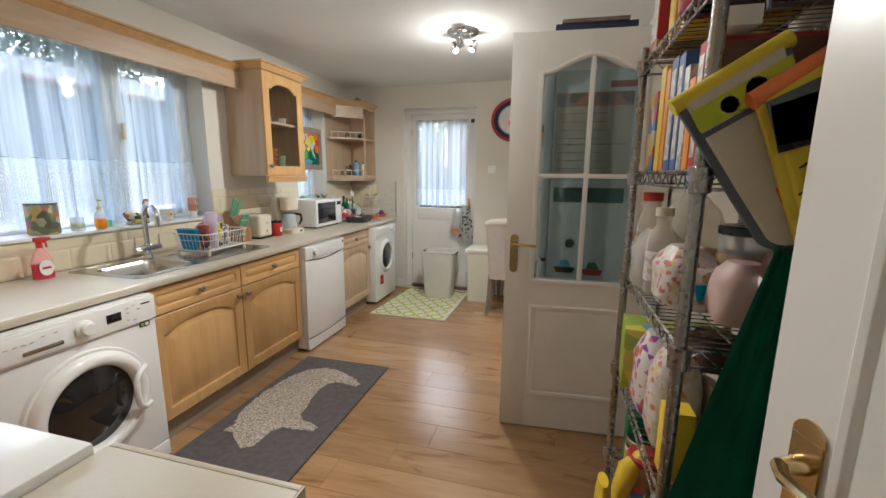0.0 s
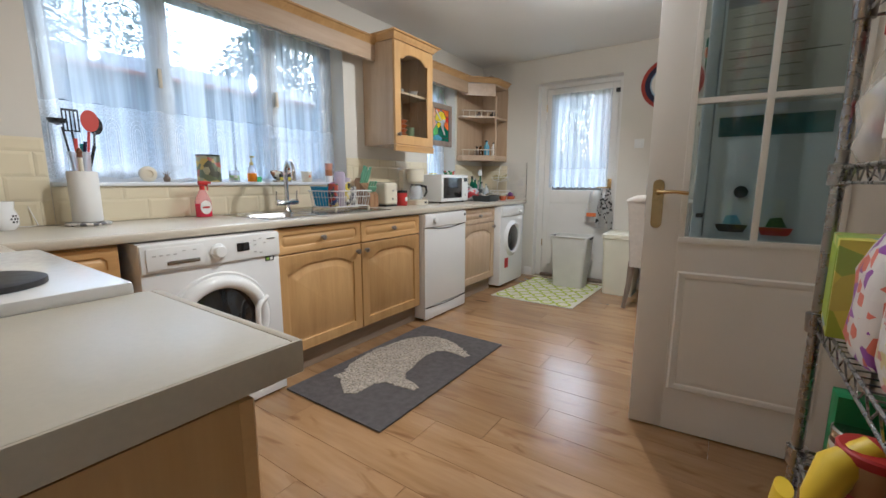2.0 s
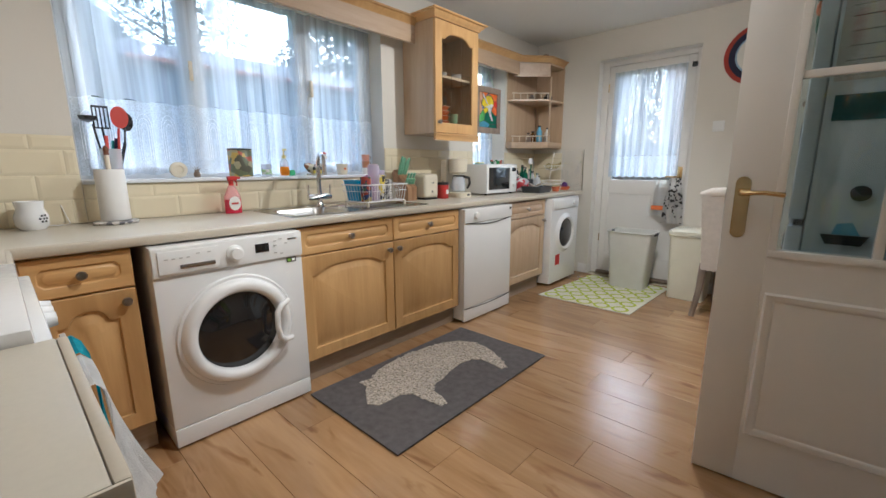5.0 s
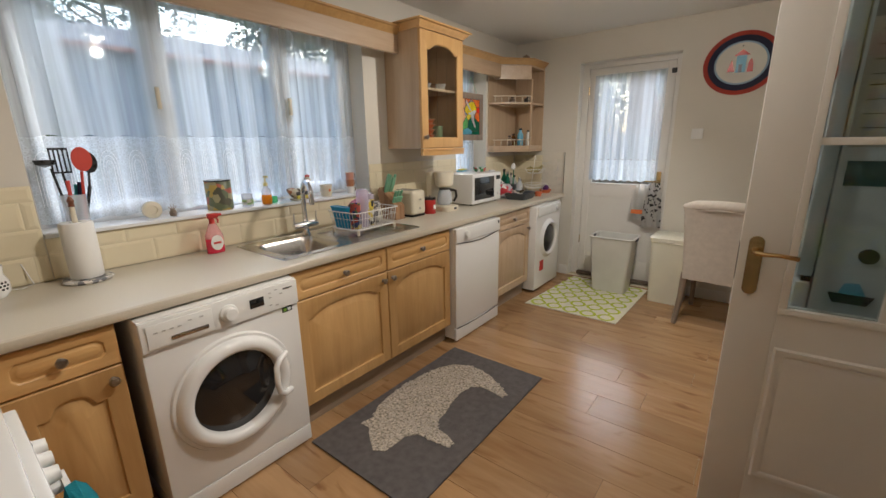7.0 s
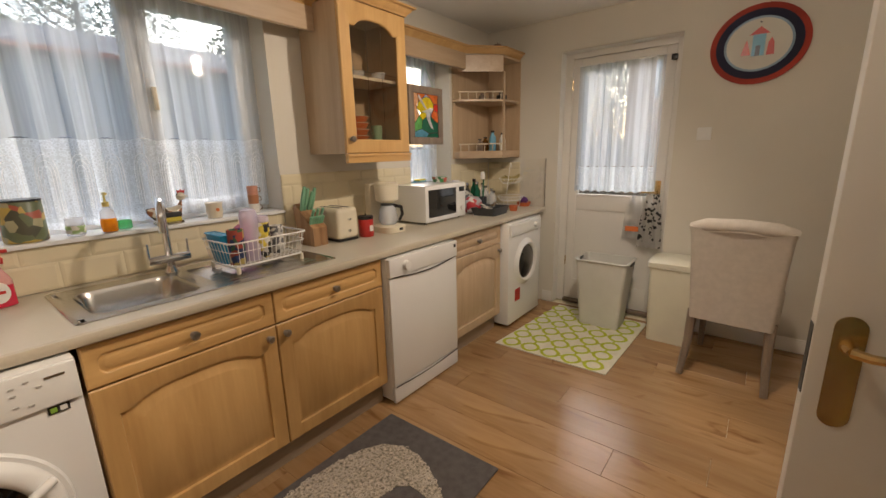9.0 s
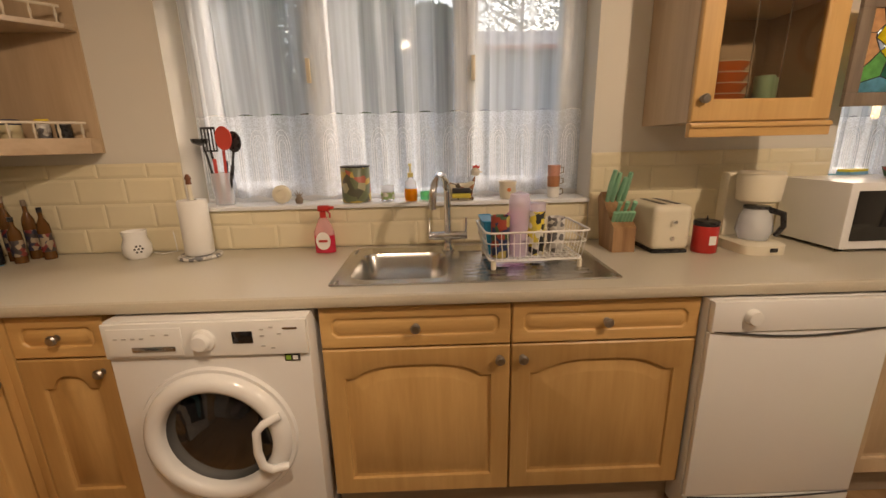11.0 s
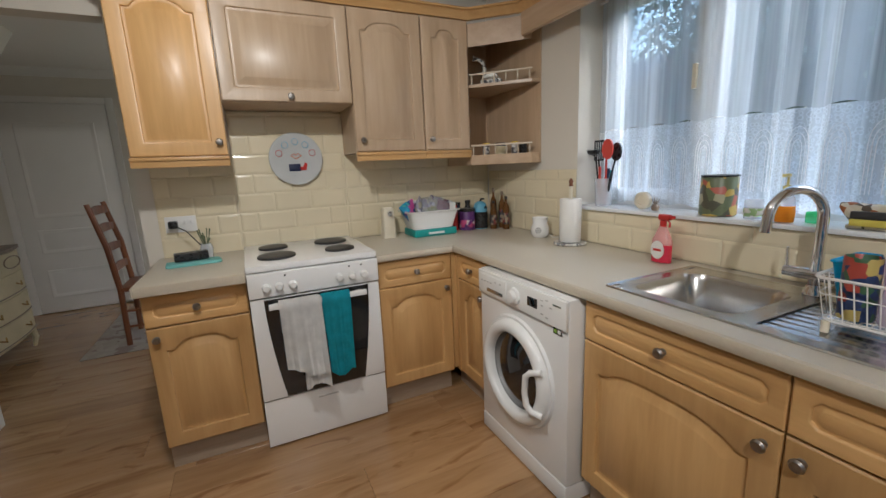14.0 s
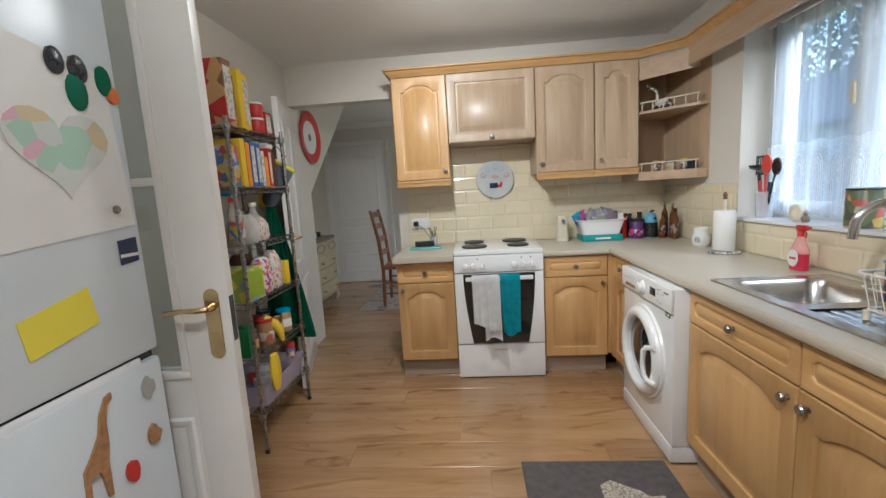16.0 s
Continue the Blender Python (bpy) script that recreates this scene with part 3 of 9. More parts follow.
for k, (px, py, hh) in enumerate([(-9, -3.2, 5.2), (-9.5, -1.2, 5.6), (-8.6, 0.7, 5.0), (-8.8, 2.0, 4.4), (-14, -1.5, 9), (-15, 5.5, 8.5), (-12, 10, 6.5), (-6, 14, 5), (-12.5, -5.2, 8.5), (-14, -8.5, 9.5), (-11, -12.5, 8), (-3.6, 17.5, 6)]):
    tree((px, py, -0.13), hh, k + 11, "tall evergreen tree beyond the garden")

# ---- back door ----
def back_door():
    d = thing("door_1", "white back door with a net-curtained upper pane, shut", "door", (0.695, YB + 0.13, 0.0), 0, kind="structure")
    w, h = 0.873, 2.14
    b = box(0.0, -0.03, 0.0, 0.065, 0.04, h, 0.004)
    box(w - 0.05, -0.03, 0.0, w, 0.04, h, 0.004, b)
    box(0.065, -0.03, h - 0.05, w - 0.05, 0.04, h, 0.004, b)
    part("door_frame", b, M_WHITE, d)
    part("threshold", box(0.065, -0.05, 0.0, w - 0.05, 0.04, 0.03, 0.005), M_GREYWOOD, d)
    lw, x0 = w - 0.121, 0.068
    st, zb, zt = 0.066, 0.975, 2.02
    b = box(x0, -0.02, 0.034, x0 + st, 0.022, h - 0.053, 0.004)
    box(x0 + lw - st, -0.02, 0.034, x0 + lw, 0.022, h - 0.053, 0.004, b)
    box(x0 + st, -0.02, zt, x0 + lw - st, 0.022, h - 0.053, 0.004, b)
    box(x0 + st, -0.02, zb - 0.12, x0 + lw - st, 0.022, zb, 0.004, b)
    box(x0 + st, -0.02, 0.034, x0 + lw - st, 0.022, 0.22, 0.004, b)
    leaf = part("leaf", b, M_WHITE, d)
    part("panel", loft([lp for lp in [
        [(x0 + st, -0.012, 0.22), (x0 + lw - st, -0.012, 0.22), (x0 + lw - st, -0.012, zb - 0.12), (x0 + st, -0.012, zb - 0.12)],
        [(x0 + st + 0.03, -0.004, 0.25), (x0 + lw - st - 0.03, -0.004, 0.25), (x0 + lw - st - 0.03, -0.004, zb - 0.15), (x0 + st + 0.03, -0.004, zb - 0.15)]]]), M_WHITE, leaf)
    b = bmesh.new()
    for a, c, lo, hi in [(x0 + st, x0 + lw - st, zb, zb + 0.02), (x0 + st, x0 + lw - st, zt - 0.02, zt), (x0 + st, x0 + st + 0.02, zb + 0.02, zt - 0.02), (x0 + lw - st - 0.02, x0 + lw - st, zb + 0.02, zt - 0.02)]:
        box(a, -0.024, lo, c, -0.002, hi, 0.004, b)
    part("glazing_bead", b, M_WHITE, leaf)
    p = part("pane", box(x0 + st, 0.0, zb, x0 + lw - st, 0.008, zt), M_GLASS, leaf)
    p.visible_shadow = False
    b = box(x0 + lw - 0.062, -0.032, 0.90, x0 + lw - 0.022, -0.021, 1.12, 0.004)
    tube([(x0 + lw - 0.042, -0.03, 1.03), (x0 + lw - 0.042, -0.065, 1.03), (x0 + lw - 0.15, -0.068, 1.03)], 0.008, b)
    part("door_handle", b, M_BRASS, leaf, "brass lever handle")
    for z in (0.35, 1.85):
        part("hinge", tube([(x0 - 0.002, -0.024, z), (x0 - 0.002, -0.024, z + 0.08)], 0.006), M_BRASS, d)
    part("door_closer", box(x0 + lw - 0.03, -0.05, 1.98, x0 + lw + 0.01, -0.021, 2.02, 0.004), M_BLACK, d, "small black catch")
    return d


back_door()
for nm, q in (("door_reveal", (0.6955, YB + 0.002, 0.002, 0.699, YB + 0.098, 2.136)), ("door_reveal", (1.564, YB + 0.002, 0.002, 1.5675, YB + 0.098, 2.136)), ("door_reveal", (0.6995, YB + 0.002, 2.1325, 1.5635, YB + 0.098, 2.136))):
    solid(nm, box(*q), M_WHITE, "white gloss painted side of the back door opening", "door lining", kind="structure")
solid("door_lining", box(0.705, YB + 0.165, -0.012, 1.595, YB + 0.29, 0.0), M_GREYWOOD, "step outside the back door", "step", kind="structure")
curtain("net_curtain", 0.63, 1.0, 9, 0.012, M_NETD, "sheer white net curtain over the back door pane", (0.825, YB + 0.085, 1.025), 0, lace=0.2, seed=5)


# ---- glazed door between the rooms ----
def panel_face(z0, z1, x0, x1, yf, s):
    """A raised moulding ring round a field between heights z0 and z1; s: the side it stands out to."""
    lp = []
    for d, y in ((0, 0.0), (0.006, 0.008), (0.02, 0.007), (0.03, 0.0008), (0.045, 0.003), (0.05, 0.003)):
        lp.append([(x0 + d, yf + s * y, z0 + d), (x1 - d, yf + s * y, z0 + d), (x1 - d, yf + s * y, z1 - d), (x0 + d, yf + s * y, z1 - d)])
    return loft(lp, None, False, True)


def glazed_door():
    d = thing("glazed_door", "open white door with four arched glass panes over a moulded panel", "door", (XR - 0.02, 2.365, 0.008), 184.5)
    w, h, t = 0.762, 2.06, 0.018
    gx0, gx1, gz0 = 0.13, w - 0.13, 0.83
    b = box(0, -t, 0, gx0, t, h, 0.002)
    box(gx1, -t, 0, w, t, h, 0.002, b)
    box(gx0, -t, 0, gx1, t, gz0, 0.0, b)
    # head of the opening, cut to a double curve
    n = 20
    def crown(u):
        return 1.885 + 0.075 * (0.5 + 0.5 * math.cos(math.pi * max(-1, min(1, (u - 0.5) * 2.35)))) ** 0.8
    for k in range(n):
        u0, u1 = k / n, (k + 1) / n
        xa, xb = gx0 + (gx1 - gx0) * u0, gx0 + (gx1 - gx0) * u1
        lo0, lo1 = crown(u0), crown(u1)
        loft([[(xa, -t, lo0), (xa, t, lo0), (xa, t, h), (xa, -t, h)], [(xb, -t, lo1), (xb, t, lo1), (xb, t, h), (xb, -t, h)]], b)
    part("leaf", b, M_WHITE, d)
    b = bmesh.new()
    for s in (-1, 1):
        for (xa, za, xb, zb) in [(gx0, gz0, gx1, gz0 + 0.022), (gx0, gz0 + 0.022, gx0 + 0.022, 1.875), (gx1 - 0.022, gz0 + 0.022, gx1, 1.875)]:
            box(xa, min(s * 0.004, s * 0.025), za, xb, max(s * 0.004, s * 0.025), zb, 0.003, b)
        pts = [(gx0 + (gx1 - gx0) * k / n, s * 0.014, crown(k / n) - 0.008) for k in range(n + 1)]
        tube(pts, 0.011, b, 8)
    part("glazing_bead", b, M_WHITE, d)
    b = box((gx0 + gx1) / 2 - 0.011, -0.016, gz0 + 0.02, (gx0 + gx1) / 2 + 0.011, 0.016, 1.955, 0.003)
    box(gx0 + 0.02, -0.015, 1.375, gx1 - 0.02, 0.015, 1.397, 0.003, b)
    part("glazing_bar", b, M_WHITE, d)
    for xa, xb in ((gx0, (gx0 + gx1) / 2), ((gx0 + gx1) / 2, gx1)):
        for za, zb in ((gz0, 1.386), (1.386, 1.885)):
            p = part("pane", box(xa + 0.001, -0.002, za + 0.001, xb - 0.001, 0.002, zb - 0.001), M_DGLASS, d, "clear glass pane")
            p.visible_shadow = False
    for s in (-1, 1):
        part("panel", panel_face(0.19, 0.71, 0.14, w - 0.14, s * t, s), M_WHITE, d)
    for s in (-1, 1):
        b = prism([(0.0, 0.0), (0.042, 0.0), (0.042, 0.16), (0.0, 0.16)], 0, 0.004, bevel=0.0015)
        b = lathe([(0.0, 0.0), (0.021, 0.0), (0.021, 0.003), (0.0, 0.004)], b, 16, at=(0.021, 0.0, 0))
        b = lathe([(0.0, 0.0), (0.021, 0.0), (0.021, 0.003), (0.0, 0.004)], b, 16, at=(0.021, 0.16, 0))
        move(b, Matrix(((1, 0, 0, w - 0.065), (0, 0, s, s * (t + 0.0005)), (0, 1, 0, 0.905), (0, 0, 0, 1))))
        hp = part("handle_plate", b, M_BRASS, d, "long worn brass backplate")
        b = lathe([(0.013, 0), (0.011, 0.012), (0.008, 0.03), (0.0, 0.03)], None, 14, "y" if s < 0 else "y")
        tube([(0, -0.028, 0), (-0.02, -0.04, 0.0), (-0.06, -0.043, 0.002), (-0.108, -0.04, -0.004)], [0.009, 0.008, 0.007, 0.008], b)
        if s > 0:
            move(b, Matrix.Diagonal((1, -1, 1, 1)))
        part("door_handle", b, M_BRASS, d, "brass lever", (w - 0.044, s * (t + 0.004), 1.035))
    part("latch_plate", box(w - 0.0005, -0.011, 0.93, w + 0.0015, 0.011, 1.06), M_IRON, d, "dark latch plate")
    for z in (0.2, 1.0, 1.75):
        part("hinge", tube([(0, 0.022, z), (0, 0.022, z + 0.09)], 0.007), M_BRASS, d)
    return d


glazed_door()

# ---- fitted kitchen ----
WTOP = 0.885
wt = thing("worktop", "pale beige laminate worktop running round the corner", "worktop")
SX0, SX1, SY0, SY1 = 0.065, 0.545, 1.61, 2.58
for a in ((0.002, 0.002, 0.622, SY0 + 0.02), (0.002, SY0 + 0.0205, SX0 + 0.02, SY1 - 0.0205), (SX1 - 0.02, SY0 + 0.0205, 0.622, SY1 - 0.0205), (0.002, SY1 - 0.02, 0.622, YB - 0.07), (0.6223, 0.002, 1.067, 0.622)):
    part("slab", box(a[0], a[1], 0.847, a[2], a[3], WTOP), M_TOP, wt)
part("front_edge", loft([[(0.6225, y, 0.847), (0.632, y, 0.85), (0.636, y, 0.858), (0.636, y, 0.874), (0.632, y, 0.882), (0.6225, y, WTOP)] for y in (0.622, YB - 0.07)]), M_TOPEDGE, wt, "rolled beige worktop edge")
part("front_edge", loft([[(x, 0.6225, 0.847), (x, 0.632, 0.85), (x, 0.636, 0.858), (x, 0.636, 0.874), (x, 0.632, 0.882), (x, 0.6225, WTOP)] for x in (0.6365, 1.067)]), M_TOPEDGE, wt, "rolled beige worktop edge")
wt = thing("worktop", "short pale beige worktop at the end beside the cooker", "worktop")
part("slab", box(1.675, 0.002, 0.850, 2.085, 0.655, 0.892, 0.003), M_TOP, wt)
part("front_edge", box(1.675, 0.6555, 0.850, 2.085, 0.668, 0.892, 0.004), M_TOPEDGE, wt)
part("end_edge", box(2.0855, 0.002, 0.850, 2.090, 0.667, 0.892, 0.002), M_TOPEDGE, wt)

base_unit((0.61, 0.637, 0), 90, 0.30, 1, 1, "narrow limed oak base cabinet with a drawer, in the corner", hinge="l")
base_unit((0.61, 1.592, 0), 90, 1.213, 2, 2, "wide limed oak base cabinet with two drawers, under the sink", top=0.66)
base_unit((0.61, 3.405, 0), 90, 0.62, 1, 1, "oak base cabinet with a drawer, beside the dishwasher, coloured as out of the lamplight", mat=M_OAKOFF, hinge="l")
base_unit((1.066, 0.61, 0), 180, 0.428, 1, 1, "limed oak base cabinet with a drawer, between cooker and corner", hinge="l")
base_unit((2.079, 0.61, 0), 180, 0.402, 1, 1, "limed oak end base cabinet with a drawer, beside the cooker", hinge="r")

wall_unit((2.072, 0.34, 1.412), 180, 0.395, 0.733, "oak wall cabinet with an arched door, at the open end", hinge="l", mat=M_OAK, depth=0.32, knob_at=(0.36, 0.06))
wall_unit((1.676, 0.34, 1.664), 180, 0.626, 0.481, "short oak wall cabinet over the cooker", "arch", depth=0.32, rail=False, knob_at=(0.31, 0.025))
wall_unit((1.049, 0.34, 1.412), 180, 0.408, 0.733, "oak wall cabinet with an arched door, coloured as out of the lamplight", hinge="r", depth=0.32, knob_at=(0.035, 0.06))
wall_unit((0.637, 0.34, 1.412), 180, 0.30, 0.733, "narrow oak wall cabinet beside the corner shelves, coloured as out of the lamplight", depth=0.32, knob_at=(0.035, 0.06))


def machine(place, turn, name, label, w=0.6, h=0.84, depth=0.6):
    return thing(name, label, "washing machine", place, turn, "white laundry machines")


wm = machine((0.665, 0.977, 0), 90, "washing_machine", "white front-loading washing machine with a dark door, under the worktop")
part("body", box(0, 0.0, 0.09, 0.6, 0.55, 0.84, 0.008), M_ENAMEL, wm)
part("kick_panel", box(0.002, -0.002, 0.01, 0.598, 0.5, 0.087, 0.004), M_ENAMEL, wm)
c = (0.288, -0.0, 0.440)
part("door_ring", lathe([(0.168, -0.02), (0.170, 0.022), (0.176, 0.036), (0.188, 0.043), (0.206, 0.042), (0.218, 0.035), (0.226, 0.022), (0.229, 0.012), (0.240, 0.012), (0.245, 0.0)], None, 56, "y", c), M_ENAMEL, wm, "white round door rim")
wd = part("door_glass", lathe([(0.0, 0.032), (0.06, 0.030), (0.11, 0.022), (0.145, 0.008), (0.169, 0.004)], None, 40, "y", c), M_DARKGLASS, wm, "dark bowl-shaped door glass")
b = tube([(0.497, -0.035, 0.529), (0.452, -0.056, 0.516), (0.432, -0.062, 0.494), (0.428, -0.064, 0.424), (0.436, -0.062, 0.374), (0.460, -0.056, 0.352), (0.502, -0.035, 0.346)], 0.013, None, 10)
part("door_handle", b, M_ENAMEL, wm)
part("control_panel", box(0.002, -0.012, 0.725, 0.598, -0.001, 0.835, 0.004), M_PLASTIC, wm)
part("detergent_drawer", box(0.02, -0.018, 0.735, 0.235, -0.0125, 0.822, 0.003), M_PLASTIC, wm)
part("drawer_grip", box(0.09, -0.022, 0.75, 0.215, -0.0185, 0.765, 0.003), M_STEEL, wm)
part("program_knob", lathe([(0.0, 0.030), (0.022, 0.029), (0.026, 0.012), (0.034, 0.008), (0.036, 0.0), (0.0, 0)], None, 28, "y", (0.295, -0.013, 0.778)), M_PLASTIC, wm)
part("display", box(0.38, -0.0145, 0.765, 0.44, -0.0125, 0.803, 0.001), M_DARKGLASS, wm)
wm2 = machine((0.665, 4.05, 0), 90, "tumble_dryer", "small white front-loading dryer at the end of the worktop")
part("body", box(0, 0.0, 0.03, 0.55, 0.55, 0.84, 0.008), M_ENAMEL, wm2)
c = (0.275, -0.0, 0.50)
part("door_ring", lathe([(0.135, -0.02), (0.138, 0.016), (0.155, 0.026), (0.19, 0.0)], None, 40, "y", c), M_ENAMEL, wm2)
part("door_glass", lathe([(0.0, 0.022), (0.08, 0.018), (0.137, 0.006)], None, 32, "y", c), M_DARKGLASS, wm2)
part("control_panel", box(0.02, -0.012, 0.74, 0.53, -0.001, 0.825, 0.004), M_PLASTIC, wm2)
part("program_knob", lathe([(0.0, 0.022), (0.02, 0.02), (0.024, 0.0), (0.0, 0)], None, 20, "y", (0.42, -0.013, 0.782)), M_PLASTIC, wm2)
part("label", box(0.11, -0.003, 0.20, 0.19, -0.0005, 0.30), M_RED, wm2, "red and blue printed sticker")

dw = thing("dishwasher", "white full-size dishwasher with a plain front, under the worktop", "dishwasher", (0.655, 2.81, 0), 90)
part("body", box(0, 0.022, 0.02, 0.588, 0.57, 0.84, 0.004), M_ENAMEL, dw)
part("door", box(0.0, 0.0, 0.11, 0.588, 0.0215, 0.735, 0.008), M_ENAMEL, dw)
part("control_panel", box(0.0, -0.006, 0.737, 0.588, 0.0215, 0.84, 0.008), M_ENAMEL, dw)
part("kick_panel", box(0.0, 0.0, 0.01, 0.588, 0.0215, 0.105, 0.008), M_ENAMEL, dw)
part("program_knob", lathe([(0.0, 0.022), (0.022, 0.02), (0.026, 0.0), (0.0, 0)], None, 24, "y", (0.12, -0.007, 0.79)), M_PLASTIC, dw)

ck = thing("cooker", "white freestanding electric cooker with four dark solid plates", "cooker", (1.672, 0.635, 0), 180)
part("body", box(0.0, 0.02, 0.01, 0.6, 0.60, 0.88, 0.004), M_ENAMEL, ck)
part("hob_top", box(-0.002, 0.0, 0.882, 0.602, 0.615, 0.912, 0.008), M_ENAMEL, ck)
part("control_panel", box(0.0, -0.02, 0.765, 0.6, 0.019, 0.878, 0.006), M_ENAMEL, ck)
part("plate_drawer", box(0.0, -0.005, 0.01, 0.6, 0.019, 0.25, 0.006), M_ENAMEL, ck)
dr = part("oven_door", box(0.0, -0.012, 0.256, 0.6, 0.019, 0.758, 0.006), M_ENAMEL, ck)
# the dark glass narrows towards its foot between curved white cheeks
gl = [(0.058 + 0.052 * (1 - k / 10) ** 1.7, 0.262 + 0.49 * k / 10) for k in range(11)]
gl = gl + [(0.6 - x, z) for x, z in reversed(gl)]
part("oven_glass", loft([[(x, -0.0125, z) for x, z in gl], [(x, -0.0165, z) for x, z in gl]]), M_DARKGLASS, dr)
hb = box(0.075, -0.058, 0.712, 0.525, -0.046, 0.740, 0.004)
for hx in (0.11, 0.49):
    box(hx - 0.014, -0.047, 0.718, hx + 0.014, -0.016, 0.734, 0.003, hb)
part("handle", hb, M_ENAMEL, dr, "flat white bar handle")
for hx, hy, r in ((0.145, 0.17, 0.09), (0.455, 0.17, 0.075), (0.145, 0.43, 0.075), (0.455, 0.43, 0.09)):
    part("hotplate", lathe([(0.0, 0.008), (r * 0.3, 0.009), (r * 0.92, 0.012), (r, 0.009), (r, 0.0), (0, 0)], None, 36, "z", (hx, hy, 0.913)), M_IRON, ck)
for kx in (0.16, 0.455, 0.515):
    part("indicator", lathe([(0.0, 0.003), (0.004, 0.002), (0.005, 0.0), (0, 0)], None, 10, "y", (kx, -0.0195, 0.858)), M_BLACK, ck)
part("panel_line", box(0.004, -0.0075, 0.2535, 0.596, -0.0055, 0.2552), M_BLACK, ck)
part("drawer_grip", box(0.25, -0.0075, 0.205, 0.35, -0.0045, 0.213, 0.001), M_MARKG, ck)
for kx in (0.075, 0.13, 0.19, 0.405, 0.465, 0.525):
    part("control_knob", lathe([(0.0, 0.024), (0.014, 0.023), (0.017, 0.006), (0.02, 0.0), (0.0, 0)], None, 18, "y", (kx, -0.021, 0.81)), M_PLASTIC, ck)


cp_ = thing("corner_post", "oak filler post in the corner between the base cabinets", "filler post")
part("post", box(0.575, 0.575, 0.128, 0.6095, 0.6355, 0.842, 0.001), M_OAK, cp_)
part("post", box(0.6097, 0.575, 0.15, 0.6365, 0.6095, 0.842, 0.001), M_OAK, cp_)
part("plinth", box(0.52, 0.52, 0.002, 0.555, 0.636, 0.149), M_PLINTH, cp_)

# ---- cooker, towels, dishwasher details ----
part("badge", box(0.53, -0.0145, 0.806, 0.572, -0.0125, 0.812), M_STEEL, wm, "small grey lettering strip")
M_LIMEMARK = plain("green_mark_ink", (0.25, 0.45, 0.06), 0.5)
M_MARK = plain("grey_print_ink", (0.45, 0.44, 0.42), 0.5)
lb = part("label", box(0.522, -0.003, 0.697, 0.568, -0.0005, 0.719), M_BLACK, wm, "small dark energy sticker")
part("green_mark", box(0.527, -0.0045, 0.701, 0.541, -0.0032, 0.715), M_LIMEMARK, lb, "green mark")
part("white_mark", box(0.547, -0.0045, 0.701, 0.562, -0.0032, 0.715), M_ENAMEL, lb, "white mark")
for k, (bx_, bz_) in enumerate([(0.462, 0.805), (0.462, 0.785), (0.462, 0.752), (0.490, 0.812), (0.490, 0.745), (0.512, 0.79), (0.04, 0.79), (0.065, 0.79), (0.09, 0.79), (0.115, 0.79), (0.15, 0.80), (0.19, 0.80)]):
    part("printed_mark", box(bx_, -0.0205 if bx_ < 0.23 else -0.0145, bz_, bx_ + 0.012, -0.0186 if bx_ < 0.23 else -0.0125, bz_ + 0.004), M_MARK, wm)
part("handle_recess", tube([(0.01 + 0.568 * k / 14, -0.003, 0.742 - 0.024 * math.sin(math.pi * k / 14)) for k in range(15)], 0.0035, None, 6), M_IRON, dw, "dark curved grip line under the panel")
part("kick_line", tube([(0.01 + 0.568 * k / 14, -0.001, 0.108 - 0.012 * math.sin(math.pi * k / 14)) for k in range(15)], 0.003, None, 6), M_IRON, dw, "dark curved joint over the kick panel")
part("badge", box(0.55, -0.009, 0.80, 0.57, -0.0065, 0.82, 0.001), M_BLACK, dw)


def towel(name, label, x0, x1, top, back, frontlen, mat, seed, swing=0.02):
    """A towel folded over the oven's bar; x along the bar."""
    rnd = random.Random(seed)
    b = bmesh.new()
    path = [(0.668, top - back), (0.668, top - back * 0.5), (0.672, top - 0.03), (0.68, top + 0.004), (0.697, top + 0.008), (0.710, top - 0.01)]
    for k in range(1, 11):
        v = k / 10
        path.append((0.713 + 0.006 * math.sin(v * 3 + seed), top - 0.01 - (frontlen - 0.01) * v))
    n, rows = 20, []
    ph = rnd.uniform(0, 6)
    for j, (y, z) in enumerate(path):
        v = max(0, (j - 4) / 12)
        row = []
        for i in range(n + 1):
            u = i / n
            x = x0 + (x1 - x0) * u + 0.012 * v * math.sin(seed + u * 3)
            fold = 0.009 * v * math.sin(u * 13 + ph) + 0.005 * v * math.sin(u * 29 + ph)
            zz = z + (0.02 * v * math.sin(u * 5 + seed) if j > 5 else 0)
            out = swing * v ** 1.4 * (1.6 - 1.5 * u)
            row.append(b.verts.new((x, y + abs(fold) + out if y > 0.69 else y, zz)))
        rows.append(row)
    for r0, r1 in zip(rows, rows[1:]):
        for i in range(n):
            b.faces.new((r0[i], r0[i + 1], r1[i + 1], r1[i]))
    bmesh.ops.solidify(b, geom=list(b.faces), thickness=0.004)
    t = thing(name, label, "towel")
    part("cloth", b, mat, t)
    return t


towel("hand_towel", "crumpled white hand towel hung over the oven handle", 1.38, 1.555, 0.748, 0.16, 0.34, M_CLOTH, 3, 0.055)
towel("tea_towel", "long pale cloth hung on the oven handle under the towels", 1.372, 1.475, 0.744, 0.14, 0.42, M_CLOTH, 6, 0.04)
towel("hand_towel", "turquoise hand towel hung over the oven handle", 1.235, 1.368, 0.748, 0.2, 0.395, M_TEAL, 8)

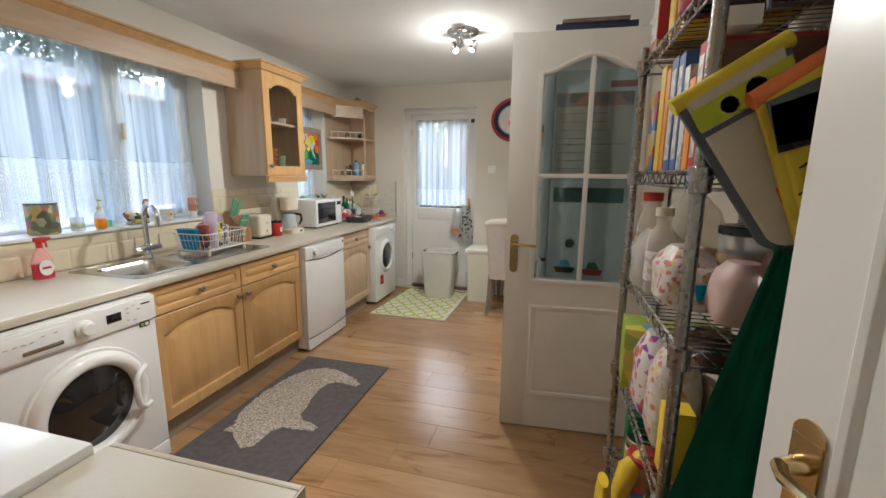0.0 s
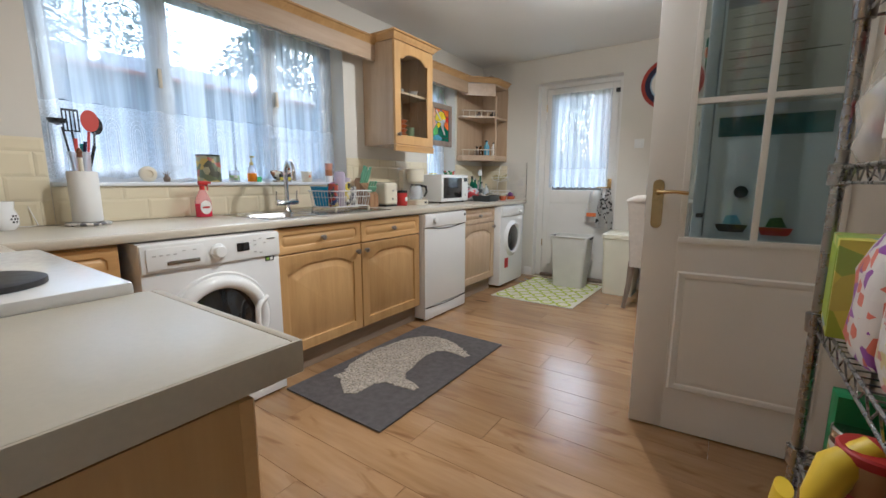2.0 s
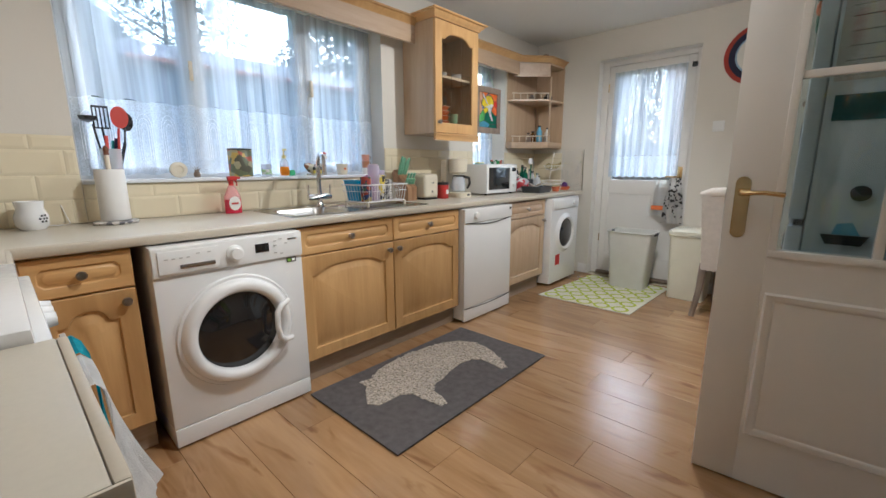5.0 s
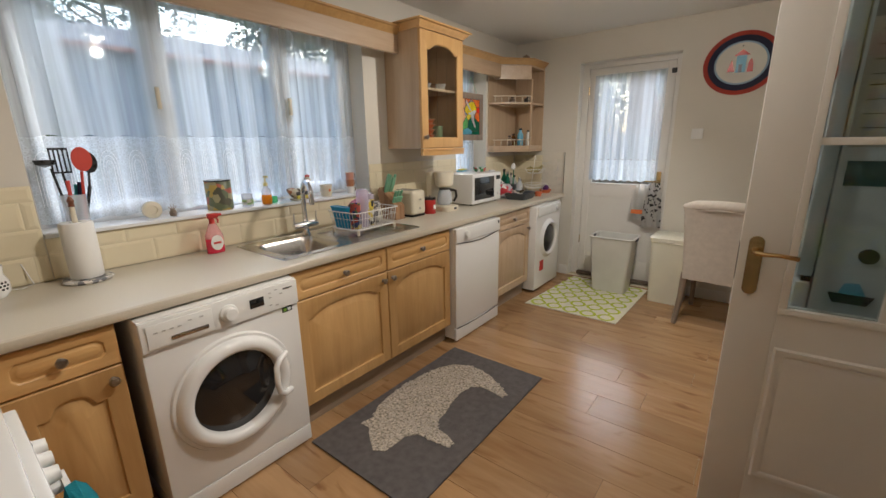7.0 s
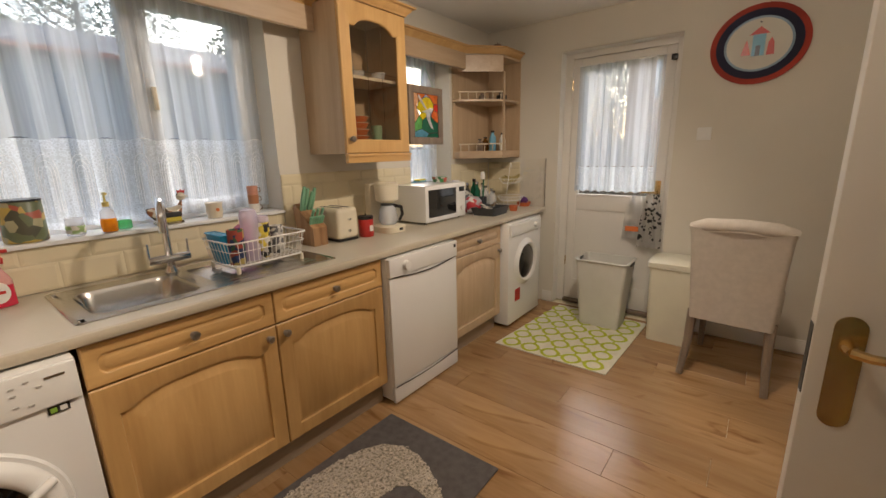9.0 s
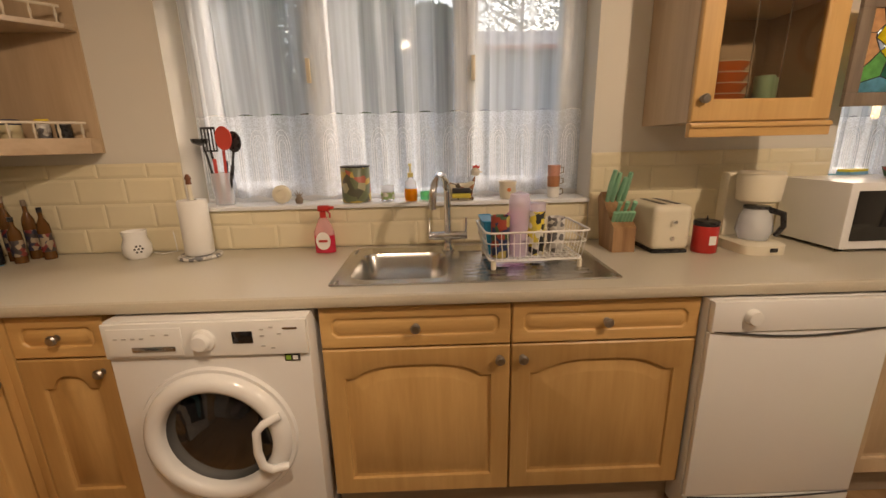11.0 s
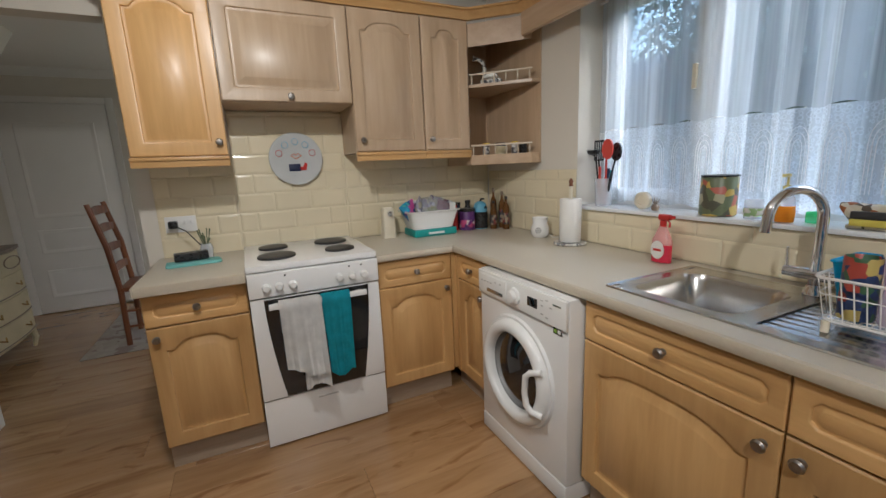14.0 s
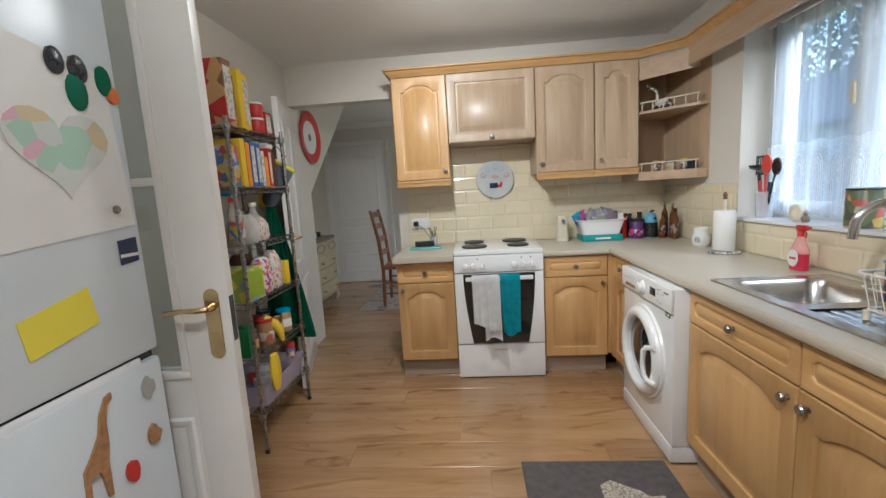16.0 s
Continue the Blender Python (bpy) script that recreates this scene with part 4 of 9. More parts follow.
# ---- cornice, pelmets, corner shelves ----
def run_profile(name, pts, prof, mat, parent, label=""):
    """Sweeps a (out, up) profile along corners pts (x, y, z) with mitres; out is to the right of the way."""
    P = [Vector(p) for p in pts]
    loops = []
    for i, p in enumerate(P):
        d0 = (P[i] - P[i - 1]).normalized() if i else (P[1] - P[0]).normalized()
        d1 = (P[i + 1] - P[i]).normalized() if i < len(P) - 1 else d0
        n0, n1 = Vector((d0.y, -d0.x, 0)), Vector((d1.y, -d1.x, 0))
        m = (n0 + n1).normalized()
        m = m / max(0.4, m.dot(n0))
        loops.append([p + m * o + Vector((0, 0, u)) for o, u in prof])
    return part(name, loft(loops), mat, parent, label)


CORN = [(-0.02, 0), (0.0, 0), (0.006, 0.012), (0.02, 0.022), (0.028, 0.036), (0.045, 0.04), (0.045, 0.05), (-0.02, 0.05)]
PELM = [(-0.018, 0), (0, 0), (0.004, 0.004), (0.004, 0.118), (-0.018, 0.118)]
tr = thing("cornice", "moulded oak cornice and pelmet over cabinets and window", "cornice", kind="structure")
run_profile("cornice_moulding", [(2.074, 0.02, 2.148), (2.074, 0.342, 2.148), (0.335, 0.342, 2.148), (0.14, 0.60, 2.128), (0.14, 2.855, 2.128)], CORN, M_OAKH, tr)
run_profile("pelmet_board", [(0.14, 0.60, 2.008), (0.14, 2.855, 2.008)], PELM, M_OAKOFFH, tr)
run_profile("cornice_moulding", [(0.02, 2.853, 2.148), (0.342, 2.853, 2.148), (0.342, 3.362, 2.148), (0.02, 3.362, 2.148)], [(o, u) for o, u in CORN], M_OAKH, tr)
run_profile("cornice_moulding", [(0.14, 3.365, 2.128), (0.14, 4.26, 2.128), (0.335, 4.50, 2.128), (0.335, YB - 0.02, 2.128)], CORN, M_OAKH, tr)
run_profile("pelmet_board", [(0.14, 3.365, 2.008), (0.14, 4.26, 2.008)], PELM, M_OAKOFFH, tr)


def corner_shelves(name, label, outline, diag, place):
    """Open shelves in a corner. diag: the open front from one point to another."""
    s = thing(name, label, "shelf unit", place)
    inner = outline
    part("bottom_board", prism(inner, 1.315, 1.375, bevel=0.003), M_OAKOFFH, s)
    part("shelf", prism(inner, 1.772, 1.79, bevel=0.002), M_OAKOFFH, s)
    part("top_board", prism(inner, 2.11, 2.126), M_OAKOFF, s)
    (xa, ya), (xb, yb) = diag
    d = Vector((xb - xa, yb - ya, 0))
    L = d.length
    d.normalize()
    nrm = Vector((d.y, -d.x, 0))
    if nrm.x < 0:
        nrm = -nrm
    o = Vector((xa, ya, 0))
    b = loft([[o + nrm * t + Vector((0, 0, z)) for t, z in ((0.0, 2.0), (0.004, 2.0), (0.004, 2.125), (0.0, 2.125))],
              [o + d * L + nrm * t + Vector((0, 0, z)) for t, z in ((0.0, 2.0), (0.004, 2.0), (0.004, 2.125), (0.0, 2.125))]])
    part("fascia", b, M_OAKOFFH, s)
    for z in (1.375, 1.79):
        rail = tube([o - nrm * 0.012 + Vector((0, 0, z + 0.058)), o + d * L - nrm * 0.012 + Vector((0, 0, z + 0.058))], 0.0055, None, 6)
        g = part("gallery_rail", rail, M_PEARL, s, "pale turned gallery rail")
        n = 6
        for k in range(n):
            p = o - nrm * 0.012 + d * (L * (0.04 + 0.92 * k / (n - 1)))
            part("baluster", lathe([(0.005, 0), (0.003, 0.01), (0.006, 0.028), (0.003, 0.045), (0.005, 0.056)], None, 8, "z", (p.x, p.y, z + 0.001)), M_PEARL, g)
    return s


M_PEARL = plain("pale_varnished_wood", (0.62, 0.54, 0.42), 0.4, vary=0.06)
cs = corner_shelves("corner_shelf_unit", "oak open corner shelves with gallery rails, beside the wide window, coloured as out of the lamplight",
                    [(0.012, 0.012), (0.334, 0.012), (0.334, 0.335), (0.07, 0.60), (0.012, 0.60)], ((0.334, 0.335), (0.07, 0.60)), (0, 0, 0))
part("back_panel", box(0.002, 0.002, 1.315, 0.011, 0.60, 2.11), M_OAKOFF, cs)
part("back_panel", box(0.0115, 0.002, 1.315, 0.334, 0.011, 2.11), M_OAKOFF, cs)
cs = corner_shelves("corner_shelf_unit", "oak open corner shelves with bottles, near the back door, coloured as out of the lamplight",
                    [(0.012, YB - 0.012), (0.012, 4.26), (0.07, 4.26), (0.334, 4.52), (0.334, YB - 0.012)], ((0.07, 4.26), (0.334, 4.52)), (0, 0, 0))
part("back_panel", box(0.002, 4.26, 1.315, 0.011, YB - 0.002, 2.11), M_OAKOFF, cs)
part("back_panel", box(0.0115, YB - 0.011, 1.315, 0.334, YB - 0.002, 2.11), M_OAKOFF, cs)
part("end_post", box(0.328, 4.525, 1.376, 0.342, 4.545, 2.0), M_OAKOFF, cs)

# ---- glazed wall cabinet ----
gc = thing("glazed_wall_cabinet", "oak wall cabinet with an arched glass door, orange bowls inside", "kitchen cabinet", (0.34, 2.858, 1.375), 90, "wall cabinets")
W, H, D = 0.495, 0.77, 0.338
part("side_panel", box(0.0, 0.021, 0.0, 0.016, D - 0.002, H), M_OAKOFF, gc)
part("side_panel", box(W - 0.016, 0.021, 0.0, W, D - 0.002, H), M_OAKOFF, gc)
part("bottom_board", box(0.0165, 0.021, 0.0, W - 0.0165, D - 0.002, 0.016), M_OAKOFF, gc)
part("top_board", box(0.0165, 0.021, H - 0.016, W - 0.0165, D - 0.002, H), M_OAKOFF, gc)
part("back_panel", box(0.0165, D - 0.012, 0.0165, W - 0.0165, D - 0.002, H - 0.0165), M_OAKOFF, gc)
part("inner_shelf", box(0.017, 0.04, 0.40, W - 0.017, D - 0.013, 0.416), M_PEARL, gc)
b = box(-0.002, -0.004, -0.05, W + 0.002, 0.02, -0.001, 0.003)
box(-0.002, -0.012, -0.018, W + 0.002, -0.0045, -0.004, 0.003, b)
part("light_rail", b, M_OAKH, gc)
w, h, ins = W - 0.004, H - 0.004, 0.068
lp = lambda i, y: arch_loop(w, h, i, 0.045, 0.03, y)
ref = lp(ins, 0)
outer = []
for k, (x, _, z) in enumerate(ref):
    outer.append([(0, 0), (w, 0), (w, z)][k] if k < 3 else ((w, h) if k == 3 else ((0, z) if k == len(ref) - 1 else ((0, h) if k == len(ref) - 2 else (x, h)))))
ring = lambda y, s: [(min(max(x, s), w - s), y, min(max(z, s), h - s)) for x, z in outer]
b = loft([lp(ins + 0.006, 0.02), ring(0.02, 0), ring(0.004, 0), ring(0, 0.004), lp(ins, 0), lp(ins + 0.006, 0.005), lp(ins + 0.006, 0.02)], None, False, False)
dd = part("door_frame", b, M_OAK, gc, "", (0.002, 0, 0.002))
part("pane", loft([lp(ins + 0.007, 0.010), lp(ins + 0.007, 0.013)]), M_CGLASS, dd, "smoky glass pane").visible_shadow = False
b = bmesh.new()
for t in (0.19, 0.30):
    box(t - 0.0015, 0.0135, 0.08, t + 0.0015, 0.015, h - 0.08, bm=b)
box(0.08, 0.0135, 0.43, w - 0.08, 0.015, 0.433, bm=b)
part("leading", b, M_STEEL, dd, "thin lead strips across the glass")
knob(dd, 0.03, 0.075)
M_BOWL = plain("orange_glaze", (0.62, 0.15, 0.035), 0.2, vary=0.1, coat=0.4)
M_SAGE = plain("sage_green_glaze", (0.25, 0.38, 0.24), 0.3, vary=0.1)
for k in range(5):
    bw = thing("bowl", "orange glazed bowl with a pale rim, stacked in the cabinet", "bowl", (0.19, 3.03, 1.392 + 0.036 * k), 0, "bowls in the glass cabinet")
    part("body", lathe([(0.05, 0), (0.07, 0.004), (0.100, 0.045), (0.096, 0.045), (0.066, 0.008), (0, 0.006)], None, 24), M_BOWL, bw)
    part("rim", lathe([(0.100, 0.044), (0.102, 0.047), (0.095, 0.047)], None, 24), M_CREAM, bw)
for k, (px, py) in enumerate([(0.22, 3.19), (0.15, 3.26)]):
    bw = thing("tumbler", "tall sage green tumbler in the cabinet", "cup", (px, py, 1.392), 0, "tumblers in the glass cabinet")
    part("body", lathe([(0.0, 0), (0.028, 0), (0.034, 0.145), (0.032, 0.145), (0.026, 0.005), (0, 0.004)], None, 18), M_SAGE, bw)
M_CUT = clear("cut_glass", (0.95, 0.97, 1), 0.05, 0.3)
for px, py in ((0.22, 2.99), (0.16, 3.12), (0.2, 3.25)):
    bw = thing("glass_bowl", "small cut glass bowl on the upper shelf", "glass", (px, py, 1.793), 0, "glassware in the cabinet")
    part("body", lathe([(0.0, 0), (0.03, 0.002), (0.045, 0.05), (0.043, 0.05), (0.027, 0.008), (0, 0.006)], None, 14), M_CUT, bw)

# ---- sink ----
sk = thing("sink", "stainless steel inset sink with a ribbed drainer to its side", "sink")
ZT = 0.887
def rr(x0, y0, x1, y1, r, z, n=6):
    pts = []
    for cx, cy, a0 in ((x1 - r, y1 - r, 0), (x0 + r, y1 - r, 90), (x0 + r, y0 + r, 180), (x1 - r, y0 + r, 270)):
        for k in range(n + 1):
            a = radians(a0 + 90 * k / n)
            pts.append((cx + r * math.cos(a), cy + r * math.sin(a), z))
    return pts
BX0, BX1, BY0, BY1 = 0.15, 0.49, 1.665, 2.005
b = bmesh.new()
loft([rr(SX0, SY0, SX1, SY1, 0.02, ZT - 0.001), rr(SX0 + 0.004, SY0 + 0.004, SX1 - 0.004, SY1 - 0.004, 0.018, ZT + 0.003), rr(SX0 + 0.016, SY0 + 0.016, SX1 - 0.016, SY1 - 0.016, 0.014, ZT)], b, False, False)
# the flat top round bowl and drainer, as strips
I0, I1, J0, J1 = SX0 + 0.016, SX1 - 0.016, SY0 + 0.016, SY1 - 0.016
for (xa, ya, xb, yb) in [(I0, J0 + 0.014, BX0, J1 - 0.014), (BX1, J0 + 0.014, I1, J1 - 0.014), (BX0, J0, BX1, BY0), (BX0, BY1, BX1, 2.06), (BX0, 2.50, BX1, J1)]:
    box(xa, ya, ZT - 0.002, xb, yb, ZT, bm=b)
part("rim", b, M_STEEL, sk)
loops = [rr(BX0 - 0.001, BY0 - 0.001, BX1 + 0.001, BY1 + 0.001, 0.002, ZT), rr(BX0 + 0.002, BY0 + 0.002, BX1 - 0.002, BY1 - 0.002, 0.06, ZT - 0.001), rr(BX0 + 0.012, BY0 + 0.012, BX1 - 0.012, BY1 - 0.012, 0.06, ZT - 0.02), rr(BX0 + 0.025, BY0 + 0.025, BX1 - 0.025, BY1 - 0.025, 0.06, ZT - 0.13), rr(BX0 + 0.07, BY0 + 0.07, BX1 - 0.07, BY1 - 0.07, 0.05, ZT - 0.15)]
part("bowl", loft(loops, None, False, True), M_STEEL, sk)
part("drain", lathe([(0.0, 0.003), (0.03, 0.003), (0.036, 0.006), (0.04, 0.001)], None, 20, "z", (0.32, 1.83, ZT - 0.149)), M_CHROME, sk)
b = bmesh.new()
prev = None
nr = 60
for k in range(nr + 1):
    x = BX0 + (BX1 - BX0) * k / nr
    z = ZT - 0.004 + 0.0035 * math.cos(k / nr * 2 * math.pi * 9)
    cur = [b.verts.new((x, 2.061, ZT - 0.006)), b.verts.new((x, 2.16, z - 0.001)), b.verts.new((x, 2.44, z)), b.verts.new((x, 2.499, ZT - 0.001))]
    if prev:
        for j in range(3):
            b.faces.new((prev[j], cur[j], cur[j + 1], prev[j + 1]))
    prev = cur
part("drainer", b, M_STEEL, sk, "ribbed drainer")
tp = thing("tap", "chrome swan-neck mixer tap with two levers", "tap", (0.115, 2.02, ZT + 0.001), 0)
pts = [(0, 0, 0.0), (0, 0, 0.235)]
for k in range(1, 13):
    a = math.pi * k / 12
    pts.append((0.085 - 0.085 * math.cos(a), -0.03 * (1 - math.cos(a)), 0.235 + 0.085 * math.sin(a)))
pts.append((0.172, -0.062, 0.20))
part("spout", tube(pts, [0.0165] + [0.014] * (len(pts) - 1), None, 14), M_CHROME, tp)
part("base", lathe([(0.028, 0), (0.026, 0.01), (0.02, 0.02), (0.018, 0.03)], None, 20), M_CHROME, tp)
part("cross_bar", tube([(0.0, -0.08, 0.06), (0.0, -0.04, 0.06), (0.0, 0.04, 0.06), (0.0, 0.08, 0.06)], [0.017, 0.019, 0.019, 0.017], None, 14), M_CHROME, tp)
for s in (-1, 1):
    part("lever", tube([(0.0, s * 0.075, 0.066), (0.0, s * 0.076, 0.10), (0.004, s * 0.076, 0.135)], [0.006, 0.005, 0.004], None, 8), M_CHROME, tp)

# ---- dish rack on the drainer ----
M_WWIRE = plain("white_coated_wire", (0.78, 0.77, 0.74), 0.4, vary=0.03)
rk = thing("dish_rack", "white coated wire dish rack on the drainer", "dish rack", (0.30, 2.32, ZT + 0.02), 2)
hw, hl = 0.13, 0.185
b = bmesh.new()
def ringpts(hw, hl, z, r=0.03):
    return [(x, y, z) for x, y, _ in rr(-hw, -hl, hw, hl, r, z, 4)]
tube(ringpts(hw, hl, 0.115), 0.004, b, 6, True)
tube(ringpts(hw - 0.006, hl - 0.006, 0.075), 0.0018, b, 5, True)
tube(ringpts(hw - 0.018, hl - 0.018, 0.01), 0.0035, b, 6, True)
for k in range(15):
    y = -hl + 0.03 + (2 * hl - 0.06) * k / 14
    part("wire", tube([(-hw, y, 0.115), (-hw + 0.018, y * 0.93, 0.01), (hw - 0.018, y * 0.93, 0.01), (hw, y, 0.115)], 0.0016, None, 5), M_WWIRE, rk)
for k in range(8):
    x = -hw + 0.03 + (2 * hw - 0.06) * k / 7
    part("wire", tube([(x, -hl, 0.115), (x * 0.93, -hl + 0.018, 0.01), (x * 0.93, hl - 0.018, 0.01), (x, hl, 0.115)], 0.0016, None, 5), M_WWIRE, rk)
part("basket_rim", b, M_WWIRE, rk)
for sx in (-1, 1):
    for sy in (-1, 1):
        part("foot", lathe([(0.0, -0.02), (0.009, -0.02), (0.009, 0.008), (0, 0.01)], None, 10, "z", (sx * (hw - 0.02), sy * (hl - 0.03), 0)), M_CREAM, rk)


def can(name, label, place, r, h, mat, lid=None, category="cup", group="", band=None, rim=None, n=24):
    c = thing(name, label, category, place, 0, group)
    part("body", lathe([(0.0, 0), (r * 0.94, 0), (r, 0.004), (r, h - 0.003), (r * 0.97, h), (r * 0.93, h - 0.002), (r * 0.92, h * 0.5 if lid is None else h - 0.004), (0, h * 0.5 if lid is None else h - 0.004)], None, n), mat, c)
    if band:
        z0, z1, m2 = band
        part("label", lathe([(r + 0.0006, z0), (r + 0.0012, z0 + 0.001), (r + 0.0012, z1 - 0.001), (r + 0.0006, z1)], None, n), m2, c, "printed band")
    if lid is not None:
        hh, m3 = lid
        part("lid", lathe([(0.0, h + 0.001), (r * 1.02, h + 0.001), (r * 1.03, h + hh * 0.8), (r * 0.95, h + hh), (0, h + hh)], None, n), m3, c)
    return c


def printed(name, colors, scale=30.0, rough=0.35):
    """Busy print: patches of the colours given."""
    m, nt, b = base_material(name, rough)
    co = coords_of(nt)
    v = tex(nt, "ShaderNodeTexVoronoi", co, scale)
    sep = nt.nodes.new("ShaderNodeSeparateColor")
    nt.links.new(v.outputs["Color"], sep.inputs[0])
    stops = [(k / len(colors), c) for k, c in enumerate(colors)]
    r = nt.nodes.new("ShaderNodeValToRGB")
    r.color_ramp.interpolation = "CONSTANT"
    e = r.color_ramp.elements
    while len(e) < len(stops):
        e.new(0.5)
    for kk, (p, c) in zip(e, stops):
        kk.position, kk.color = p, (*c, 1)
    nt.links.new(sep.outputs[0], r.inputs[0])
    nt.links.new(r.outputs[0], b.inputs["Base Color"])
    return m


P_LEMON = printed("lemon_print", [(0.03, 0.03, 0.03), (0.75, 0.6, 0.08), (0.6, 0.5, 0.1), (0.7, 0.68, 0.6)], 55)
P_BLUEFRUIT = printed("dark_fruit_print", [(0.02, 0.04, 0.12), (0.03, 0.06, 0.2), (0.5, 0.4, 0.12), (0.35, 0.06, 0.04), (0.05, 0.12, 0.06)], 45)
P_FLOWER = printed("sunflower_print", [(0.10, 0.10, 0.07), (0.55, 0.40, 0.10), (0.45, 0.12, 0.08), (0.42, 0.40, 0.25), (0.15, 0.18, 0.1)], 28)
P_GREY = printed("grey_print", [(0.5, 0.48, 0.45), (0.15, 0.15, 0.16), (0.7, 0.68, 0.64)], 60)
M_BLUEP = plain("bright_blue_plastic", (0.01, 0.30, 0.56), 0.35, vary=0.05)
M_PINK = plain("pink_plastic", (0.75, 0.2, 0.42), 0.35, vary=0.05)
M_PINKC = clear("pink_clear_plastic", (1.0, 0.66, 0.86), 0.1, 0.3)
M_LILAC = clear("frosted_bottle", (0.92, 0.86, 0.97), 0.3, 0.4)
can("tumbler", "tall dark printed tumbler standing in the dish rack", (0.36, 2.20, ZT + 0.033), 0.034, 0.15, P_BLUEFRUIT, None, group="cups in the dish rack")
can("tumbler", "tall black tumbler printed with lemons, standing in the dish rack", (0.33, 2.335, ZT + 0.033), 0.034, 0.16, P_LEMON, (0.03, M_LILAC), group="cups in the dish rack")
can("tumbler", "short grey patterned cup standing in the dish rack", (0.30, 2.42, ZT + 0.033), 0.032, 0.13, P_GREY, None, group="cups in the dish rack")
bt = thing("drinks_bottle", "frosted lilac plastic sports bottle upturned in the dish rack", "bottle", (0.35, 2.27, ZT + 0.033), 0)
part("body", lathe([(0.0, 0), (0.034, 0.002), (0.036, 0.05), (0.03, 0.085), (0.036, 0.12), (0.038, 0.20), (0.032, 0.225), (0.0, 0.235)], None, 24), M_LILAC, bt)
bt = thing("plastic_dish", "bright pink plastic dish leaning in the dish rack", "dish", (0.27, 2.30, ZT + 0.11), 0)
part("body", move(lathe([(0.0, 0), (0.075, 0.003), (0.085, 0.022), (0.082, 0.022), (0.072, 0.006), (0, 0.005)], None, 28), Matrix.Rotation(radians(80), 4, "Y") @ Matrix.Rotation(0.3, 4, "X")), M_PINKC, bt)
bt = thing("plastic_tub", "bright blue plastic tub leaning at the end of the rack", "tub", (0.28, 2.17, ZT + 0.035), 0)
part("body", loft([rr(-0.06, -0.012, 0.06, 0.012, 0.008, 0.0, 3), rr(-0.075, -0.03, 0.075, 0.012, 0.01, 0.125, 3)]), M_BLUEP, bt)
part("rim", tube([(x, y, z) for x, y, z in rr(-0.077, -0.032, 0.077, 0.014, 0.01, 0.126, 3)], 0.003, None, 6, True), M_BLUEP, bt)

# ---- along the worktop ----
def spray_bottle(place, turn, label, liquid, headmat, h=0.22):
    s = thing("spray_bottle", label, "spray bottle", place, turn)
    def prof(z0, z1):
        w = lambda z: 0.043 if z < 0.09 else 0.043 - (z - 0.09) * 0.45
        return [[(a * w(z), c * w(z) * 0.62, z) for a, c in [(math.cos(t), math.sin(t)) for t in [2 * math.pi * k / 20 for k in range(20)]]] for z in [z0 + (z1 - z0) * q / 6 for q in range(7)]]
    part("liquid", loft(prof(0.002, 0.075)), liquid, s, "red liquid" if "red" in label else "")
    part("body", loft(prof(0.0755, 0.15)), M_PINKC2, s)
    part("neck", lathe([(0.013, 0.15), (0.013, 0.175)], None, 12), headmat, s)
    b = box(-0.018, -0.011, 0.176, 0.03, 0.011, 0.20, 0.005)
    box(0.03, -0.007, 0.184, 0.048, 0.007, 0.196, 0.003, b)
    tube([(0.018, 0, 0.178), (0.03, 0, 0.165), (0.028, 0, 0.148)], 0.004, b, 6)
    part("trigger_head", b, headmat, s)
    part("label", loft([[(0.030 * math.cos(t) * 1.0, -0.0275, 0.055 + 0.038 * math.sin(t)) for t in [2 * math.pi * k / 20 for k in range(20)]], [(0.030 * math.cos(t) * 1.0, -0.0290, 0.055 + 0.038 * math.sin(t)) for t in [2 * math.pi * k / 20 for k in range(20)]]]), M_PAPER, s, "white oval label with a dark bar")
    part("label", box(-0.018, -0.0302, 0.05, 0.018, -0.0295, 0.06), M_RED, s)
    return s


M_PAPER = plain("paper_white", (0.78, 0.77, 0.74), 0.7, vary=0.03)
M_PINKC2 = clear("pale_pink_clear", (1.0, 0.72, 0.74), 0.08, 0.3)
M_REDLIQ = plain("red_cleaning_liquid", (0.62, 0.03, 0.07), 0.12, vary=0.05)
spray_bottle((0.10, 1.50, WTOP + 0.001), 90, "clear spray bottle half full of red cleaner, on the worktop", M_REDLIQ, M_RED)

kt = thing("kitchen_roll_holder", "white kitchen roll on a wooden stand with a patterned foot", "kitchen roll", (0.12, 0.985, WTOP + 0.001), 0)
part("paper_roll", lathe([(0.02, 0.016), (0.052, 0.016), (0.055, 0.02), (0.055, 0.235), (0.052, 0.24), (0.02, 0.24)], None, 32), M_PAPER, kt)
part("post", tube([(0, 0, 0.012), (0, 0, 0.30)], [0.009, 0.009], None, 10), M_CREAM, kt)
part("finial", lathe([(0.0, 0.30), (0.012, 0.302), (0.009, 0.315), (0.013, 0.325), (0.006, 0.34), (0, 0.343)], None, 12), M_DARKWOOD, kt)
part("foot", lathe([(0.0, 0), (0.08, 0), (0.085, 0.007), (0.08, 0.014), (0, 0.015)], None, 28), P_GREY, kt)
wb = thing("wax_burner", "white ceramic wax burner with pierced holes and a lead", "wax burner", (0.10, 0.715, WTOP + 0.001), 0)
part("body", lathe([(0.0, 0), (0.038, 0), (0.052, 0.02), (0.053, 0.055), (0.042, 0.085), (0.046, 0.115), (0.043, 0.115), (0.036, 0.10), (0, 0.10)], None, 28), M_ENAMEL, wb)
